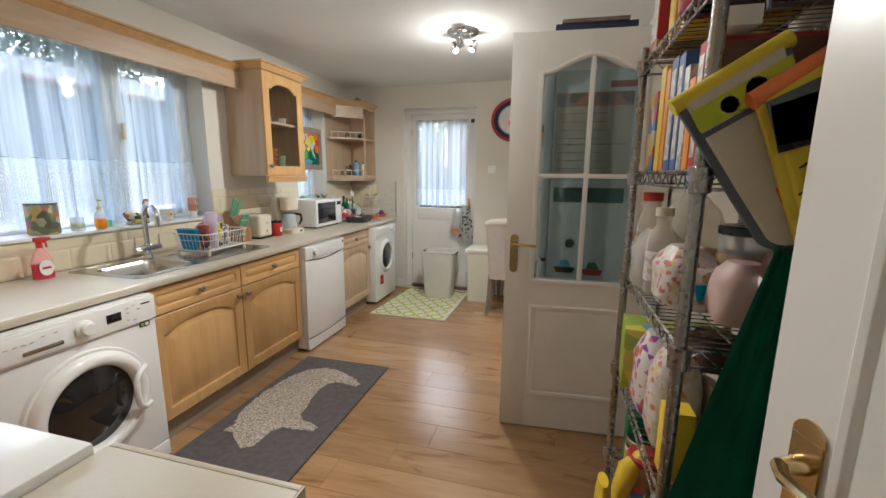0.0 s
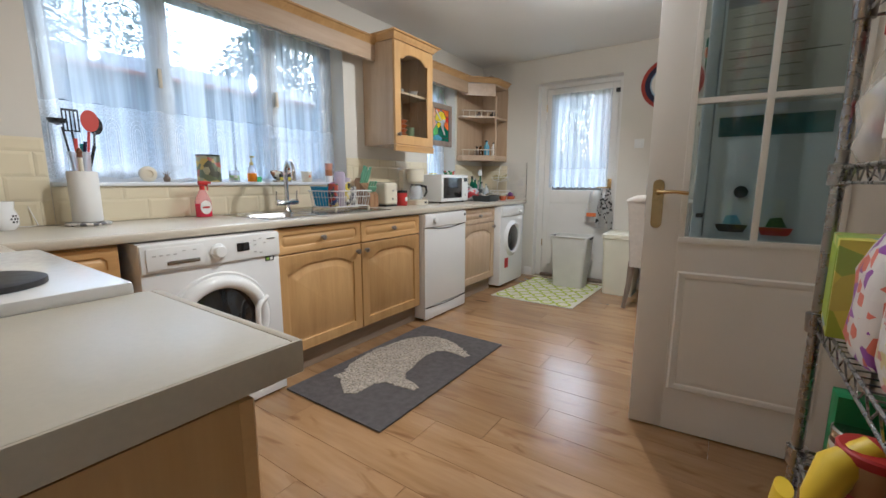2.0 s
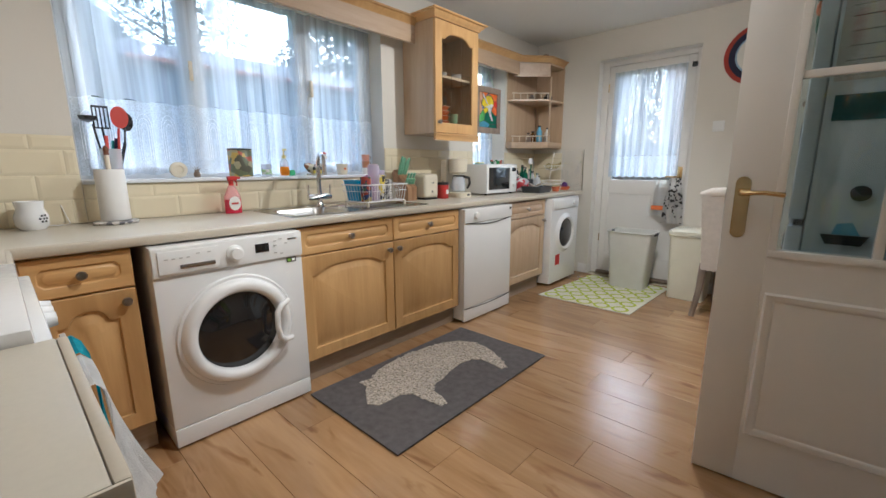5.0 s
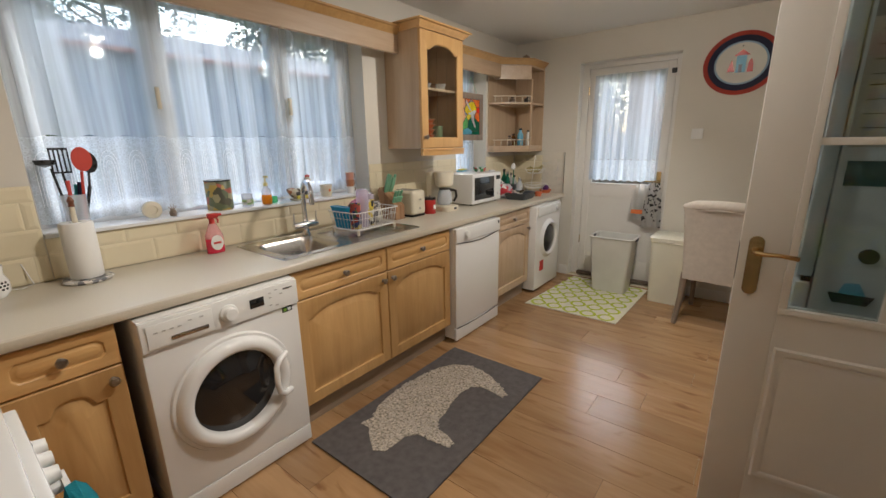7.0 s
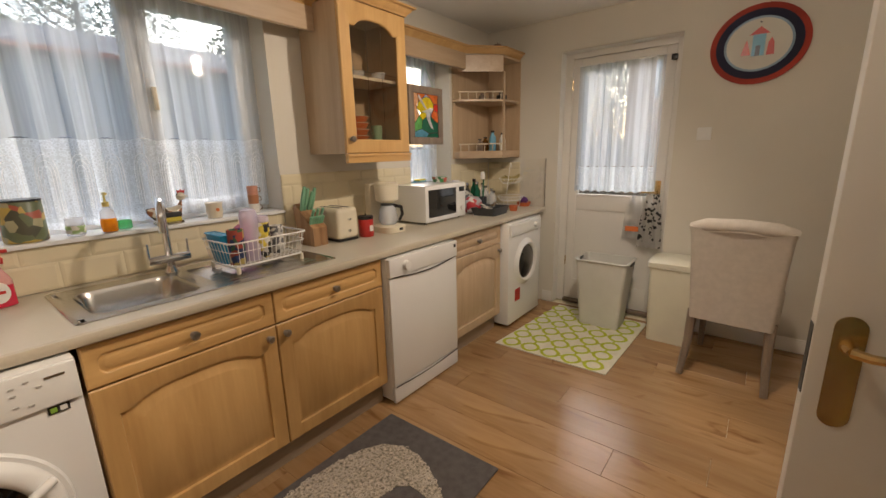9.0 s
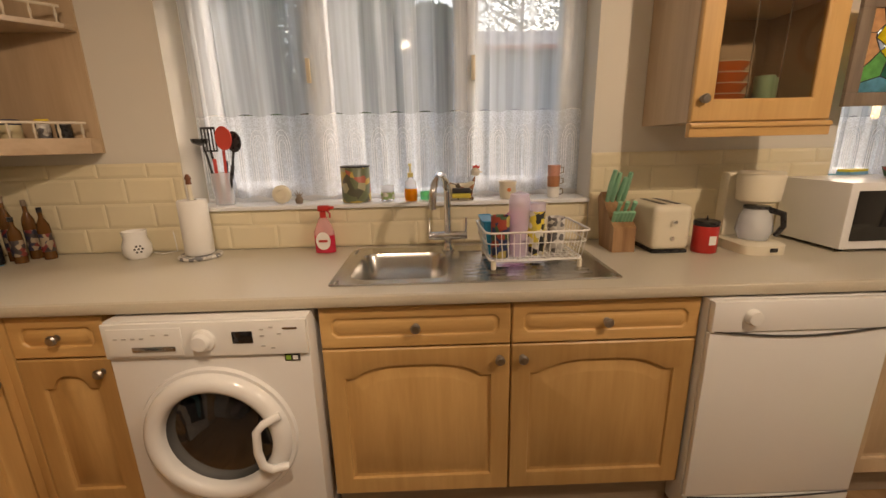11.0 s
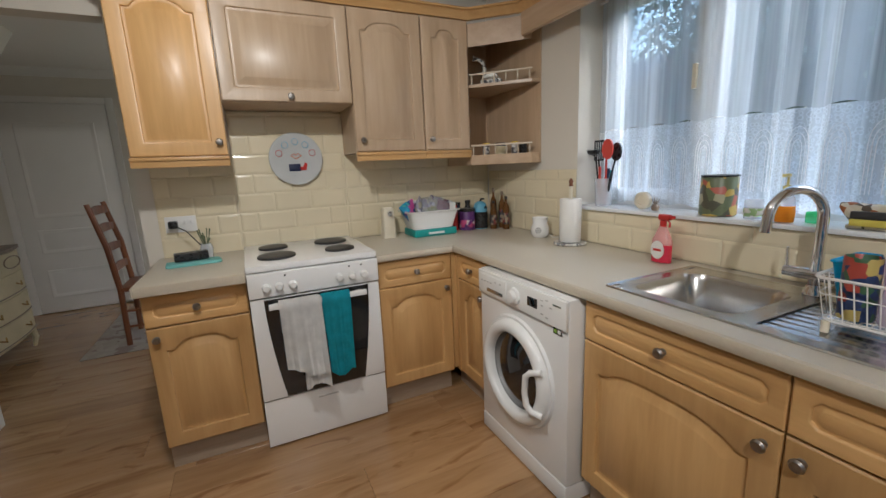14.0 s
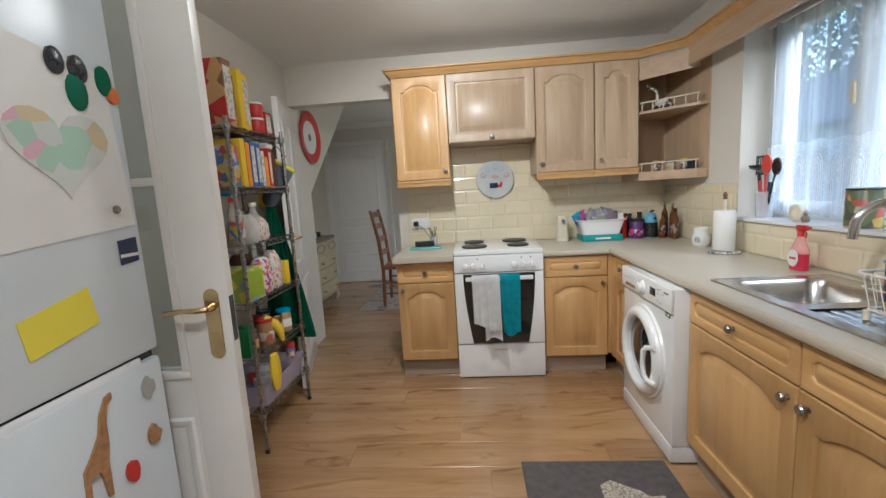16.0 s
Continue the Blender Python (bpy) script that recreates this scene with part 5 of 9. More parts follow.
for k, (a, z) in enumerate([(25, 0.045), (40, 0.045), (55, 0.045), (32, 0.033), (48, 0.033), (33, 0.057), (47, 0.057)]):
    part("hole", move(lathe([(0.0, 0.0), (0.0045, 0.0), (0.0045, 0.001), (0, 0.001)], None, 8, "x"), Matrix.Rotation(radians(a), 4, "Z") @ Matrix.Translation((0.0526, 0, z))), M_BLACK, wb)
part("lead", tube([(-0.05, 0.02, 0.01), (-0.03, 0.08, 0.005), (-0.07, 0.12, 0.006), (-0.095, 0.10, 0.09)], 0.0025, None, 6), M_WWIRE, wb)

# bottles in the corner
def bottle(name, label, place, r, h, mat, cap, group="", neck=0.35, band=None, category="bottle"):
    b_ = thing(name, label, category, place, 0, group)
    part("body", lathe([(0.0, 0), (r * 0.95, 0), (r, 0.004), (r, h * 0.6), (r * 0.9, h * 0.68), (r * neck, h * 0.8), (r * neck, h * 0.9), (0, h * 0.9)], None, 20), mat, b_)
    part("cap", lathe([(0.0, h * 0.9), (r * neck * 1.2, h * 0.9), (r * neck * 1.2, h * 0.995), (0, h)], None, 14), cap, b_)
    if band:
        part("label", lathe([(r + 0.0006, h * 0.15), (r + 0.0012, h * 0.16), (r + 0.0012, h * 0.49), (r + 0.0006, h * 0.5)], None, 20), band, b_)
    return b_


M_AMBER = clear("amber_glass", (0.22, 0.10, 0.03), 0.05, 0.6)
M_PURPLE = plain("purple_plastic", (0.10, 0.03, 0.16), 0.35, vary=0.1)
M_NAVY = plain("navy_plastic", (0.02, 0.03, 0.08), 0.3, vary=0.1)
M_SKY = plain("pale_blue_plastic", (0.16, 0.42, 0.60), 0.35, vary=0.08)
P_PURPLE = printed("purple_label", [(0.15, 0.02, 0.2), (0.5, 0.08, 0.2), (0.6, 0.5, 0.5), (0.08, 0.02, 0.12)], 40)
bottle("bottle", "slim red bottle with a black cap in the corner", (0.372, 0.145, WTOP + 0.001), 0.028, 0.19, M_RED, M_BLACK, "bottles in the corner", 0.8)
can("snack_tub", "purple tub with a printed label in the corner", (0.288, 0.175, WTOP + 0.001), 0.054, 0.125, M_PURPLE, (0.02, M_BLACK), "tub", "", (0.02, 0.07, P_PURPLE))
fk = thing("soap_machine", "rounded sky blue bottle with a dark lower front in the corner", "soap dispenser", (0.185, 0.18, WTOP + 0.001), 20)
part("body", lathe([(0.0, 0), (0.046, 0), (0.048, 0.02), (0.048, 0.135), (0.040, 0.168), (0.02, 0.184), (0, 0.186)], None, 28), M_SKY, fk)
part("lower_front", lathe([(0.0485, 0.004), (0.0505, 0.006), (0.0505, 0.112), (0.0485, 0.114)], None, 28), M_BLACK, fk, "black lower band")
part("nozzle", tube([(0, 0, 0.184), (0.0, 0.01, 0.20), (0.01, 0.04, 0.203)], 0.006, None, 8), M_IRON, fk)
part("dot", lathe([(0.0, 0.003), (0.011, 0.002), (0.012, 0.0), (0, 0)], None, 14, "y", (0.0, 0.047, 0.142)), M_BLACK, fk, "small black disc")
bottle("bottle", "dark sauce bottle with a black cap in the corner", (0.30, 0.07, WTOP + 0.001), 0.03, 0.18, M_NAVY, M_BLACK, "bottles in the corner", 0.5)
bottle("bottle", "dark bottle with a black cap in the corner", (0.225, 0.075, WTOP + 0.001), 0.032, 0.19, M_BLACK, M_BLACK, "bottles in the corner", 0.5)
P_OIL = printed("dark_bottle_label", [(0.03, 0.03, 0.06), (0.05, 0.04, 0.04), (0.35, 0.28, 0.2), (0.2, 0.03, 0.03)], 55)
for px, py, hh in ((0.09, 0.20, 0.27), (0.06, 0.26, 0.25), (0.075, 0.33, 0.22), (0.13, 0.26, 0.19)):
    bottle("bottle", "small amber oil bottle with a dark label", (px, py, WTOP + 0.001), 0.022, hh, M_AMBER, M_GREYWOOD if hh > 0.24 else M_BLACK, "oil bottles in the corner", 0.35, P_OIL)

# basket on its teal box, can opener
tb = thing("storage_box", "flat teal plastic box with a white grip, under the basket", "storage box", (0.565, 0.175, WTOP + 0.001), 0)
M_TEALP = plain("teal_plastic", (0.03, 0.30, 0.28), 0.35, vary=0.06)
part("body", box(-0.145, -0.10, 0, 0.145, 0.10, 0.045, 0.008), M_TEALP, tb)
part("grip", box(-0.055, 0.1005, 0.014, 0.055, 0.106, 0.028, 0.003), M_ENAMEL, tb)
bk = thing("storage_basket", "white plastic basket heaped with wrapped packets and bags", "storage basket", (0.57, 0.175, WTOP + 0.048), 0)
part("body", loft([rr(-0.135, -0.09, 0.135, 0.09, 0.03, 0.0, 4), rr(-0.165, -0.11, 0.165, 0.11, 0.03, 0.105, 4), rr(-0.178, -0.12, 0.178, 0.12, 0.03, 0.107, 4), rr(-0.178, -0.12, 0.178, 0.12, 0.03, 0.114, 4), rr(-0.16, -0.106, 0.16, 0.106, 0.03, 0.114, 4), rr(-0.13, -0.085, 0.13, 0.085, 0.03, 0.03, 4)]), M_ENAMEL, bk)
P_WRAP = [printed("foil_wrap", [(0.35, 0.33, 0.4), (0.6, 0.6, 0.62), (0.2, 0.18, 0.25), (0.4, 0.38, 0.3)], 30, 0.25), printed("bright_wrap", [(0.02, 0.25, 0.45), (0.5, 0.08, 0.3), (0.1, 0.4, 0.4), (0.05, 0.1, 0.3)], 35, 0.3), plain("olive_packet", (0.25, 0.27, 0.08), 0.35), plain("wine_packet", (0.18, 0.05, 0.10), 0.35)]


def packet(label, place, size, mat, tilt, seed):
    rnd = random.Random(seed)
    p = thing("snack_packet", label, "packet", place, 0, "packets in the basket")
    b = bmesh.new()
    w, d, h = size
    loops = []
    for k in range(7):
        v = k / 6
        puff = math.sin(math.pi * v) ** 0.6
        loops.append([(w * 0.5 * c * (1 - 0.06 * puff) + rnd.uniform(-0.003, 0.003), max(0.002, d * 0.5 * puff) * s + rnd.uniform(-0.002, 0.002), h * v) for c, s in [(math.copysign(abs(math.cos(t)) ** 0.6, math.cos(t)), math.copysign(abs(math.sin(t)) ** 0.6, math.sin(t))) for t in [2 * math.pi * q / 16 for q in range(16)]]])
    loft(loops, b)
    move(b, Euler([radians(a) for a in tilt]).to_matrix().to_4x4())
    part("wrapper", b, mat, p)
    return p


zb = WTOP + 0.115
for k, (dx, dy, sz, mi, tilt) in enumerate([(0.12, 0.02, (0.07, 0.04, 0.11), 1, (15, 30, 20)), (0.09, -0.03, (0.08, 0.05, 0.12), 1, (-10, 25, 0)), (0.03, 0.03, (0.12, 0.06, 0.12), 0, (20, 5, 10)), (-0.03, -0.02, (0.13, 0.06, 0.13), 0, (-10, -15, 30)), (-0.07, 0.04, (0.10, 0.05, 0.10), 3, (10, -25, 0)), (0.0, 0.06, (0.09, 0.05, 0.09), 2, (40, 0, -10)), (-0.11, -0.01, (0.08, 0.04, 0.10), 3, (0, -30, 10)), (0.06, 0.0, (0.1, 0.05, 0.13), 0, (0, 12, 60)), (-0.13, 0.03, (0.05, 0.03, 0.10), 0, (8, -20, 20))]):
    packet("shiny snack packet heaped in the basket", (0.57 + dx, 0.17 + dy, zb), sz, P_WRAP[mi], tilt, k)
tubb = thing("clear_tub", "clear greyish plastic tub heaped over the packets in the basket", "tub", (0.545, 0.165, WTOP + 0.150), 0)
M_TUB = clear("clear_grey_plastic", (0.82, 0.84, 0.90), 0.1, 0.22)
part("shell", lathe([(0.115, 0.0), (0.118, 0.02), (0.108, 0.055), (0.075, 0.083), (0.0, 0.092)], None, 26), M_TUB, tubb)
part("rim", tube([(0.117 * math.cos(t), 0.117 * math.sin(t), 0.004) for t in [2 * math.pi * q / 24 for q in range(24)]], 0.005, None, 6, True), M_TUB, tubb)
tg = thing("paper_tag", "small cream card tucked in the corner of the basket", "tag", (0.425, 0.235, WTOP + 0.155), -12)
part("card", box(-0.02, -0.0015, 0, 0.02, 0.0015, 0.045, 0.0005), M_PAPER, tg)
co_ = thing("can_opener", "cream upright electric can opener", "can opener", (0.835, 0.13, WTOP + 0.001), 0)
part("body", loft([rr(-0.045, -0.04, 0.045, 0.04, 0.015, 0, 3), rr(-0.038, -0.032, 0.038, 0.032, 0.014, 0.10, 3), rr(-0.035, -0.03, 0.035, 0.03, 0.014, 0.18, 3), rr(-0.028, -0.024, 0.028, 0.024, 0.012, 0.19, 3)]), M_CREAM, co_)
part("cutter", lathe([(0.0, 0.02), (0.013, 0.018), (0.015, 0.0), (0, 0)], None, 14, "y", (0.0, 0.052, 0.155)), M_CHROME, co_)
co_.rotation_euler = (0, 0, 0)

# end worktop: socket, charger, cloth, plant jar
so = thing("wall_socket", "white double wall socket with a black plug", "socket", (1.962, 0.012, 1.07), 180)
part("plate", box(-0.073, -0.01, -0.043, 0.073, 0.0, 0.043, 0.004), M_PLASTIC, so)
part("plug", box(-0.055, -0.05, -0.018, -0.012, -0.011, 0.022, 0.008), M_BLACK, so)
part("cable", tube([(-0.03, -0.05, 0.0), (0.03, -0.10, -0.03), (0.09, -0.09, -0.12), (0.06, -0.10, -0.165), (-0.03, -0.12, -0.168)], 0.003, None, 6), M_BLACK, so)
for k in (0.02, 0.05):
    part("switch", box(k - 0.006, -0.014, 0.0, k + 0.006, -0.0105, 0.022, 0.002), M_PLASTIC, so)
cl = thing("folded_cloth", "folded pale turquoise cloth on the end worktop", "cloth", (1.90, 0.27, 0.893), 6)
M_AQUA = plain("pale_aqua_cloth", (0.22, 0.52, 0.50), 0.9, vary=0.12, bump=0.5, fine=220)
b = loft([rr(-0.12, -0.06, 0.12, 0.06, 0.015, z, 3) if z < 0.01 else rr(-0.115, -0.055, 0.118, 0.055, 0.02, z, 3) for z in (0.0, 0.008, 0.013)])
for v in b.verts:
    v.co.z += 0.004 * noise.noise(v.co * 20) if v.co.z > 0.004 else 0
part("cloth", b, M_AQUA, cl)
ch = thing("charger", "small black charger box lying on the cloth", "charger", (1.91, 0.25, 0.9105), 8)
part("body", box(-0.075, -0.03, 0, 0.075, 0.03, 0.04, 0.008), M_BLACK, ch)
pj = thing("plant_jar", "small glass jar of dried stems on the end worktop", "jar", (1.85, 0.13, 0.893), 0)
part("glass", lathe([(0.0, 0), (0.028, 0), (0.032, 0.05), (0.024, 0.075), (0.022, 0.075), (0.029, 0.05), (0.026, 0.004), (0, 0.003)], None, 18), M_CUT, pj)
M_STEM = plain("dried_green_stem", (0.14, 0.16, 0.09), 0.9, vary=0.3)
b = bmesh.new()
rn = random.Random(4)
for k in range(16):
    a, r0 = rn.uniform(0, 6.28), rn.uniform(0.01, 0.045)
    p0 = (0, 0, 0.01)
    p1 = (r0 * math.cos(a), r0 * math.sin(a), rn.uniform(0.09, 0.16))
    tube([p0, ((p0[0] + p1[0]) / 2.5, (p0[1] + p1[1]) / 2.5, 0.07), p1], [0.0012, 0.0012, 0.004], b, 5)
part("dried_stem", b, M_STEM, pj)

wp = thing("wall_plate", "round grey-white china plate with a small coloured scene, over the cooker", "plate", (1.335, 0.016, 1.395), 180)
M_CHINA = plain("pale_grey_china", (0.52, 0.54, 0.54), 0.3, vary=0.05, coat=0.2)
part("disc", lathe([(0.0, 0.012), (0.10, 0.012), (0.135, 0.02), (0.148, 0.019), (0.15, 0.014), (0.13, 0.004), (0.0, 0.001)], None, 44, "y"), M_CHINA, wp)
part("motif", box(-0.045, -0.0155, -0.07, 0.02, -0.0128, -0.028, 0.001), M_NAVY, wp, "small dark carriage shape")
part("motif", prism([(0.015, -0.066), (0.05, -0.066), (0.06, -0.03), (0.045, -0.02), (0.035, -0.045), (0.015, -0.045)], 0.0128, 0.0155), M_RED, wp, "small red horse shape", (0, 0, 0), (90, 0, 0))
part("motif", tube([(-0.03, -0.014, 0.02), (-0.01, -0.014, 0.03), (0, -0.014, 0.02), (0.01, -0.014, 0.03), (0.03, -0.014, 0.02), (0, -0.014, 0.0)], 0.0025, None, 5, True), M_ORANGE, wp, "orange heart shape")
for a in (20, 90, 160, 55, 125):
    rr_ = 0.098
    part("motif", tube([(rr_ * math.cos(radians(a)) + 0.018 * math.cos(t), -0.015, rr_ * math.sin(radians(a)) + 0.018 * math.sin(t)) for t in [2 * math.pi * q / 12 for q in range(12)]], 0.0018, None, 4, True), M_RED if a in (20, 160) else M_SKY, wp, "small ring ornament")

# ---- right part of the worktop ----
kb = thing("knife_block", "wooden knife block with pale green handled knives", "knife block", (0.16, 2.715, WTOP + 0.001), 0)
M_ACACIA = timber("acacia_wood", (0.22, 0.11, 0.05), (0.42, 0.25, 0.13))
M_MINT = plain("mint_plastic", (0.22, 0.46, 0.30), 0.35, vary=0.06)
part("block", loft([[(x, y, z) for x, z in ((-0.055, 0), (0.075, 0), (0.075, 0.10), (0.03, 0.13), (-0.075, 0.225), (-0.10, 0.20))] for y in (-0.045, 0.045)]), M_ACACIA, kb)
for k in range(6):
    y = -0.036 + 0.0145 * k
    part("knife_handle", tube([(0.04, y, 0.115), (0.06, y, 0.16)], [0.007, 0.009], None, 8), M_MINT, kb)
    part("knife_handle", tube([(0.045, y, 0.165), (0.066, y, 0.20)], [0.007, 0.009], None, 8), M_MINT, kb) if k % 2 else None
for k, (y, L) in enumerate([(-0.03, 0.13), (-0.01, 0.12), (0.014, 0.10), (0.034, 0.12)]):
    part("knife_handle", tube([(-0.04, y, 0.19), (-0.015, y, 0.19 + L * 0.5), (0.005, y + 0.005, 0.19 + L)], [0.009, 0.012, 0.009], None, 8), M_MINT, kb)
to = thing("toaster", "cream two-slot toaster with a chrome lever", "toaster", (0.17, 2.885, WTOP + 0.001), 0)
part("body", box(-0.13, -0.075, 0.012, 0.10, 0.075, 0.19, 0.028, None, 4), M_CREAM, to)
part("base", box(-0.125, -0.07, 0.0, 0.095, 0.07, 0.0118, 0.004), M_BLACK, to)
for s in (-1, 1):
    part("slot", box(-0.10, s * 0.028 - 0.011, 0.1895, 0.07, s * 0.028 + 0.011, 0.1915, 0.001), M_BLACK, to)
part("lever", box(0.101, -0.008, 0.12, 0.118, 0.008, 0.132, 0.003), M_CHROME, to)
part("control_knob", lathe([(0.0, 0.008), (0.008, 0.007), (0.009, 0), (0, 0)], None, 12, "x", (0.101, 0, 0.06)), M_CHROME, to)
tn = can("canister", "red tin canister with a black lid and a white square label", (0.25, 3.03, WTOP + 0.001), 0.045, 0.105, M_RED, (0.02, M_BLACK), "canister")
part("label", box(0.045, -0.012, 0.035, 0.0475, 0.014, 0.07), M_PAPER, tn)
part("knob", lathe([(0.0, 0.02), (0.006, 0.0)], None, 10, "z", (0, 0, 0.126)), M_BLACK, tn)
cf = thing("coffee_maker", "cream filter coffee maker with a glass jug", "coffee maker", (0.21, 3.225, WTOP + 0.001), 0)
part("base", loft([rr(-0.10, -0.085, 0.13, 0.085, 0.05, 0, 5), rr(-0.10, -0.085, 0.13, 0.085, 0.05, 0.035, 5), rr(-0.09, -0.075, 0.12, 0.075, 0.045, 0.042, 5)]), M_CREAM, cf)
part("column", box(-0.10, -0.07, 0.04, -0.045, 0.07, 0.30, 0.012), M_CREAM, cf)
part("filter_holder", lathe([(0.0, 0.19), (0.055, 0.19), (0.072, 0.20), (0.078, 0.29), (0.074, 0.30), (0, 0.30)], None, 28, "z", (0.03, 0, 0)), M_CREAM, cf)
part("lid", lathe([(0.0, 0.309), (0.07, 0.308), (0.078, 0.3015), (0, 0.3015)], None, 28, "z", (0.03, 0, 0)), M_CREAM, cf)
jg = part("jug", lathe([(0.0, 0.045), (0.05, 0.046), (0.064, 0.08), (0.055, 0.14), (0.043, 0.165), (0.041, 0.165), (0.052, 0.14), (0.06, 0.08), (0.047, 0.05), (0, 0.049)], None, 26, "z", (0.035, 0, 0)), M_CUT, cf, "clear glass jug")
part("jug_lid", lathe([(0.0, 0.178), (0.044, 0.176), (0.046, 0.167), (0, 0.167)], None, 24, "z", (0.035, 0, 0)), M_BLACK, jg)
part("jug_handle", tube([(0.07, 0.02, 0.165), (0.115, 0.04, 0.155), (0.12, 0.043, 0.11), (0.10, 0.035, 0.07)], [0.012, 0.012, 0.010, 0.009], None, 8), M_BLACK, jg)
part("display", box(0.126, 0.0, 0.012, 0.1315, 0.03, 0.028, 0.001), M_BLACK, cf)
mw = thing("microwave", "white microwave oven with a dark glass door", "microwave", (0.33, 3.50, WTOP + 0.001), 90)
part("body", box(0, 0.0, 0.012, 0.47, 0.31, 0.265, 0.006), M_ENAMEL, mw)
part("door_glass", box(0.03, -0.0035, 0.045, 0.345, -0.0005, 0.235, 0.001), M_DARKGLASS, mw)
part("control_panel", box(0.365, -0.003, 0.02, 0.462, -0.0005, 0.255, 0.001), M_PLASTIC, mw)
part("display", box(0.38, -0.0055, 0.20, 0.448, -0.0035, 0.235, 0.001), M_DARKGLASS, mw)
part("control_knob", lathe([(0.0, 0.014), (0.017, 0.013), (0.019, 0), (0, 0)], None, 18, "y", (0.414, -0.0035, 0.075)), M_PLASTIC, mw)
for fx in (0.04, 0.43):
    part("foot", lathe([(0.0, 0), (0.012, 0), (0.012, 0.0115), (0, 0.0115)], None, 10, "z", (fx, 0.04, 0)), M_BLACK, mw)
tm = thing("salad_tub", "small white bowl with green leaves on the microwave", "bowl", (0.17, 3.86, WTOP + 0.267), 0)
part("bowl", lathe([(0.0, 0), (0.05, 0.002), (0.062, 0.04), (0.058, 0.04), (0, 0.025)], None, 20), printed("leaf_print", [(0.03, 0.15, 0.05), (0.6, 0.6, 0.55), (0.05, 0.25, 0.08), (0.5, 0.1, 0.08)], 35), tm)
bx = thing("packet_box", "small yellow and blue box on the little window sill", "box", (-0.03, 3.86, 1.081), 15)
part("carton", box(-0.025, -0.06, 0, 0.025, 0.06, 0.09, 0.002), plain("yellow_card", (0.75, 0.62, 0.04), 0.45, vary=0.05), bx)
part("label", box(-0.0255, -0.0605, 0.05, 0.0255, 0.0605, 0.08), M_SKY, bx)
can("cup", "pale blue cup on the little window sill", (-0.02, 3.77, 1.081), 0.035, 0.07, M_SKY, None)
bg = thing("bread_bag", "white and blue plastic bag beside the microwave", "bag", (0.2, 4.03, WTOP + 0.001), 0)
part("bag", loft([[(0.06 * math.cos(t) * s * (1 + 0.15 * math.sin(5 * t + z * 30)), 0.05 * math.sin(t) * s, z) for t in [2 * math.pi * q / 18 for q in range(18)]] for z, s in ((0, 0.9), (0.05, 1.1), (0.12, 1.0), (0.2, 0.8), (0.27, 0.45))]), printed("bag_print", [(0.7, 0.7, 0.72), (0.05, 0.1, 0.4), (0.6, 0.6, 0.65)], 14, 0.3), bg)
ty = thing("oven_tray", "dark grey rectangular baking tin full of odds and ends", "baking tin", (0.43, 4.17, WTOP + 0.001), 4)
M_DGREY = plain("dark_grey_tin", (0.06, 0.065, 0.07), 0.4, 0.3, vary=0.1)
part("body", loft([rr(-0.09, -0.12, 0.09, 0.12, 0.015, 0.0, 3), rr(-0.105, -0.14, 0.105, 0.14, 0.018, 0.06, 3), rr(-0.10, -0.135, 0.10, 0.135, 0.016, 0.06, 3), rr(-0.085, -0.115, 0.085, 0.115, 0.012, 0.012, 3)]), M_DGREY, ty)
rn = random.Random(9)
for k in range(7):
    c_ = thing("trinket_dish", "small pale round dish lying in the baking tin", "dish", (0.43 + rn.uniform(-0.06, 0.06), 4.17 + rn.uniform(-0.1, 0.1), WTOP + 0.05 + 0.004 * k), 0, "odds and ends in the tin")
    part("disc", move(lathe([(0.0, 0.01), (0.022, 0.009), (0.024, 0), (0, 0)], None, 12), Matrix.Rotation(rn.uniform(-0.6, 0.6), 4, "X")), M_LINEN if k % 2 else M_STEEL, c_)
mg = thing("mug", "red and white spotted mug behind the baking tin", "mug", (0.27, 4.16, WTOP + 0.001), 0)
part("body", lathe([(0.0, 0), (0.055, 0.003), (0.075, 0.06), (0.07, 0.10), (0.04, 0.13), (0, 0.135)], None, 22), printed("red_spot_print", [(0.5, 0.04, 0.05), (0.65, 0.62, 0.6), (0.4, 0.38, 0.4)], 25), mg)
mg = thing("mixing_bowl", "dark glass bowl behind the baking tin", "bowl", (0.15, 4.20, WTOP + 0.001), 0)
part("body", lathe([(0.0, 0), (0.06, 0.002), (0.09, 0.07), (0.075, 0.14), (0.03, 0.17), (0, 0.17)], None, 22), P_GREY, mg)
for k, (px, py, hh, m_) in enumerate([(0.20, 4.33, 0.24, M_GREEN), (0.14, 4.37, 0.26, M_GREEN), (0.12, 4.30, 0.23, M_BLACK), (0.23, 4.42, 0.20, M_CUT), (0.17, 4.46, 0.22, M_CUT), (0.10, 4.44, 0.25, M_AMBER), (0.30, 4.40, 0.18, M_CUT), (0.26, 4.50, 0.15, M_CUT)]):
    bottle("bottle", {M_GREEN: "dark green glass bottle near the back corner", M_BLACK: "black bottle near the back corner", M_CUT: "clear glass bottle near the back corner", M_AMBER: "amber bottle near the back corner"}[m_], (px, py, WTOP + 0.001), 0.028, hh, m_, M_BLACK if k % 2 else M_STEEL, "bottles near the back corner", 0.4)
wh = thing("washing_brush", "long-handled white brush standing in a pot", "brush", (0.29, 4.28, WTOP + 0.001), 0)
part("pot", lathe([(0.0, 0), (0.03, 0), (0.033, 0.12), (0.03, 0.12), (0, 0.02)], None, 16), M_DGREY, wh)
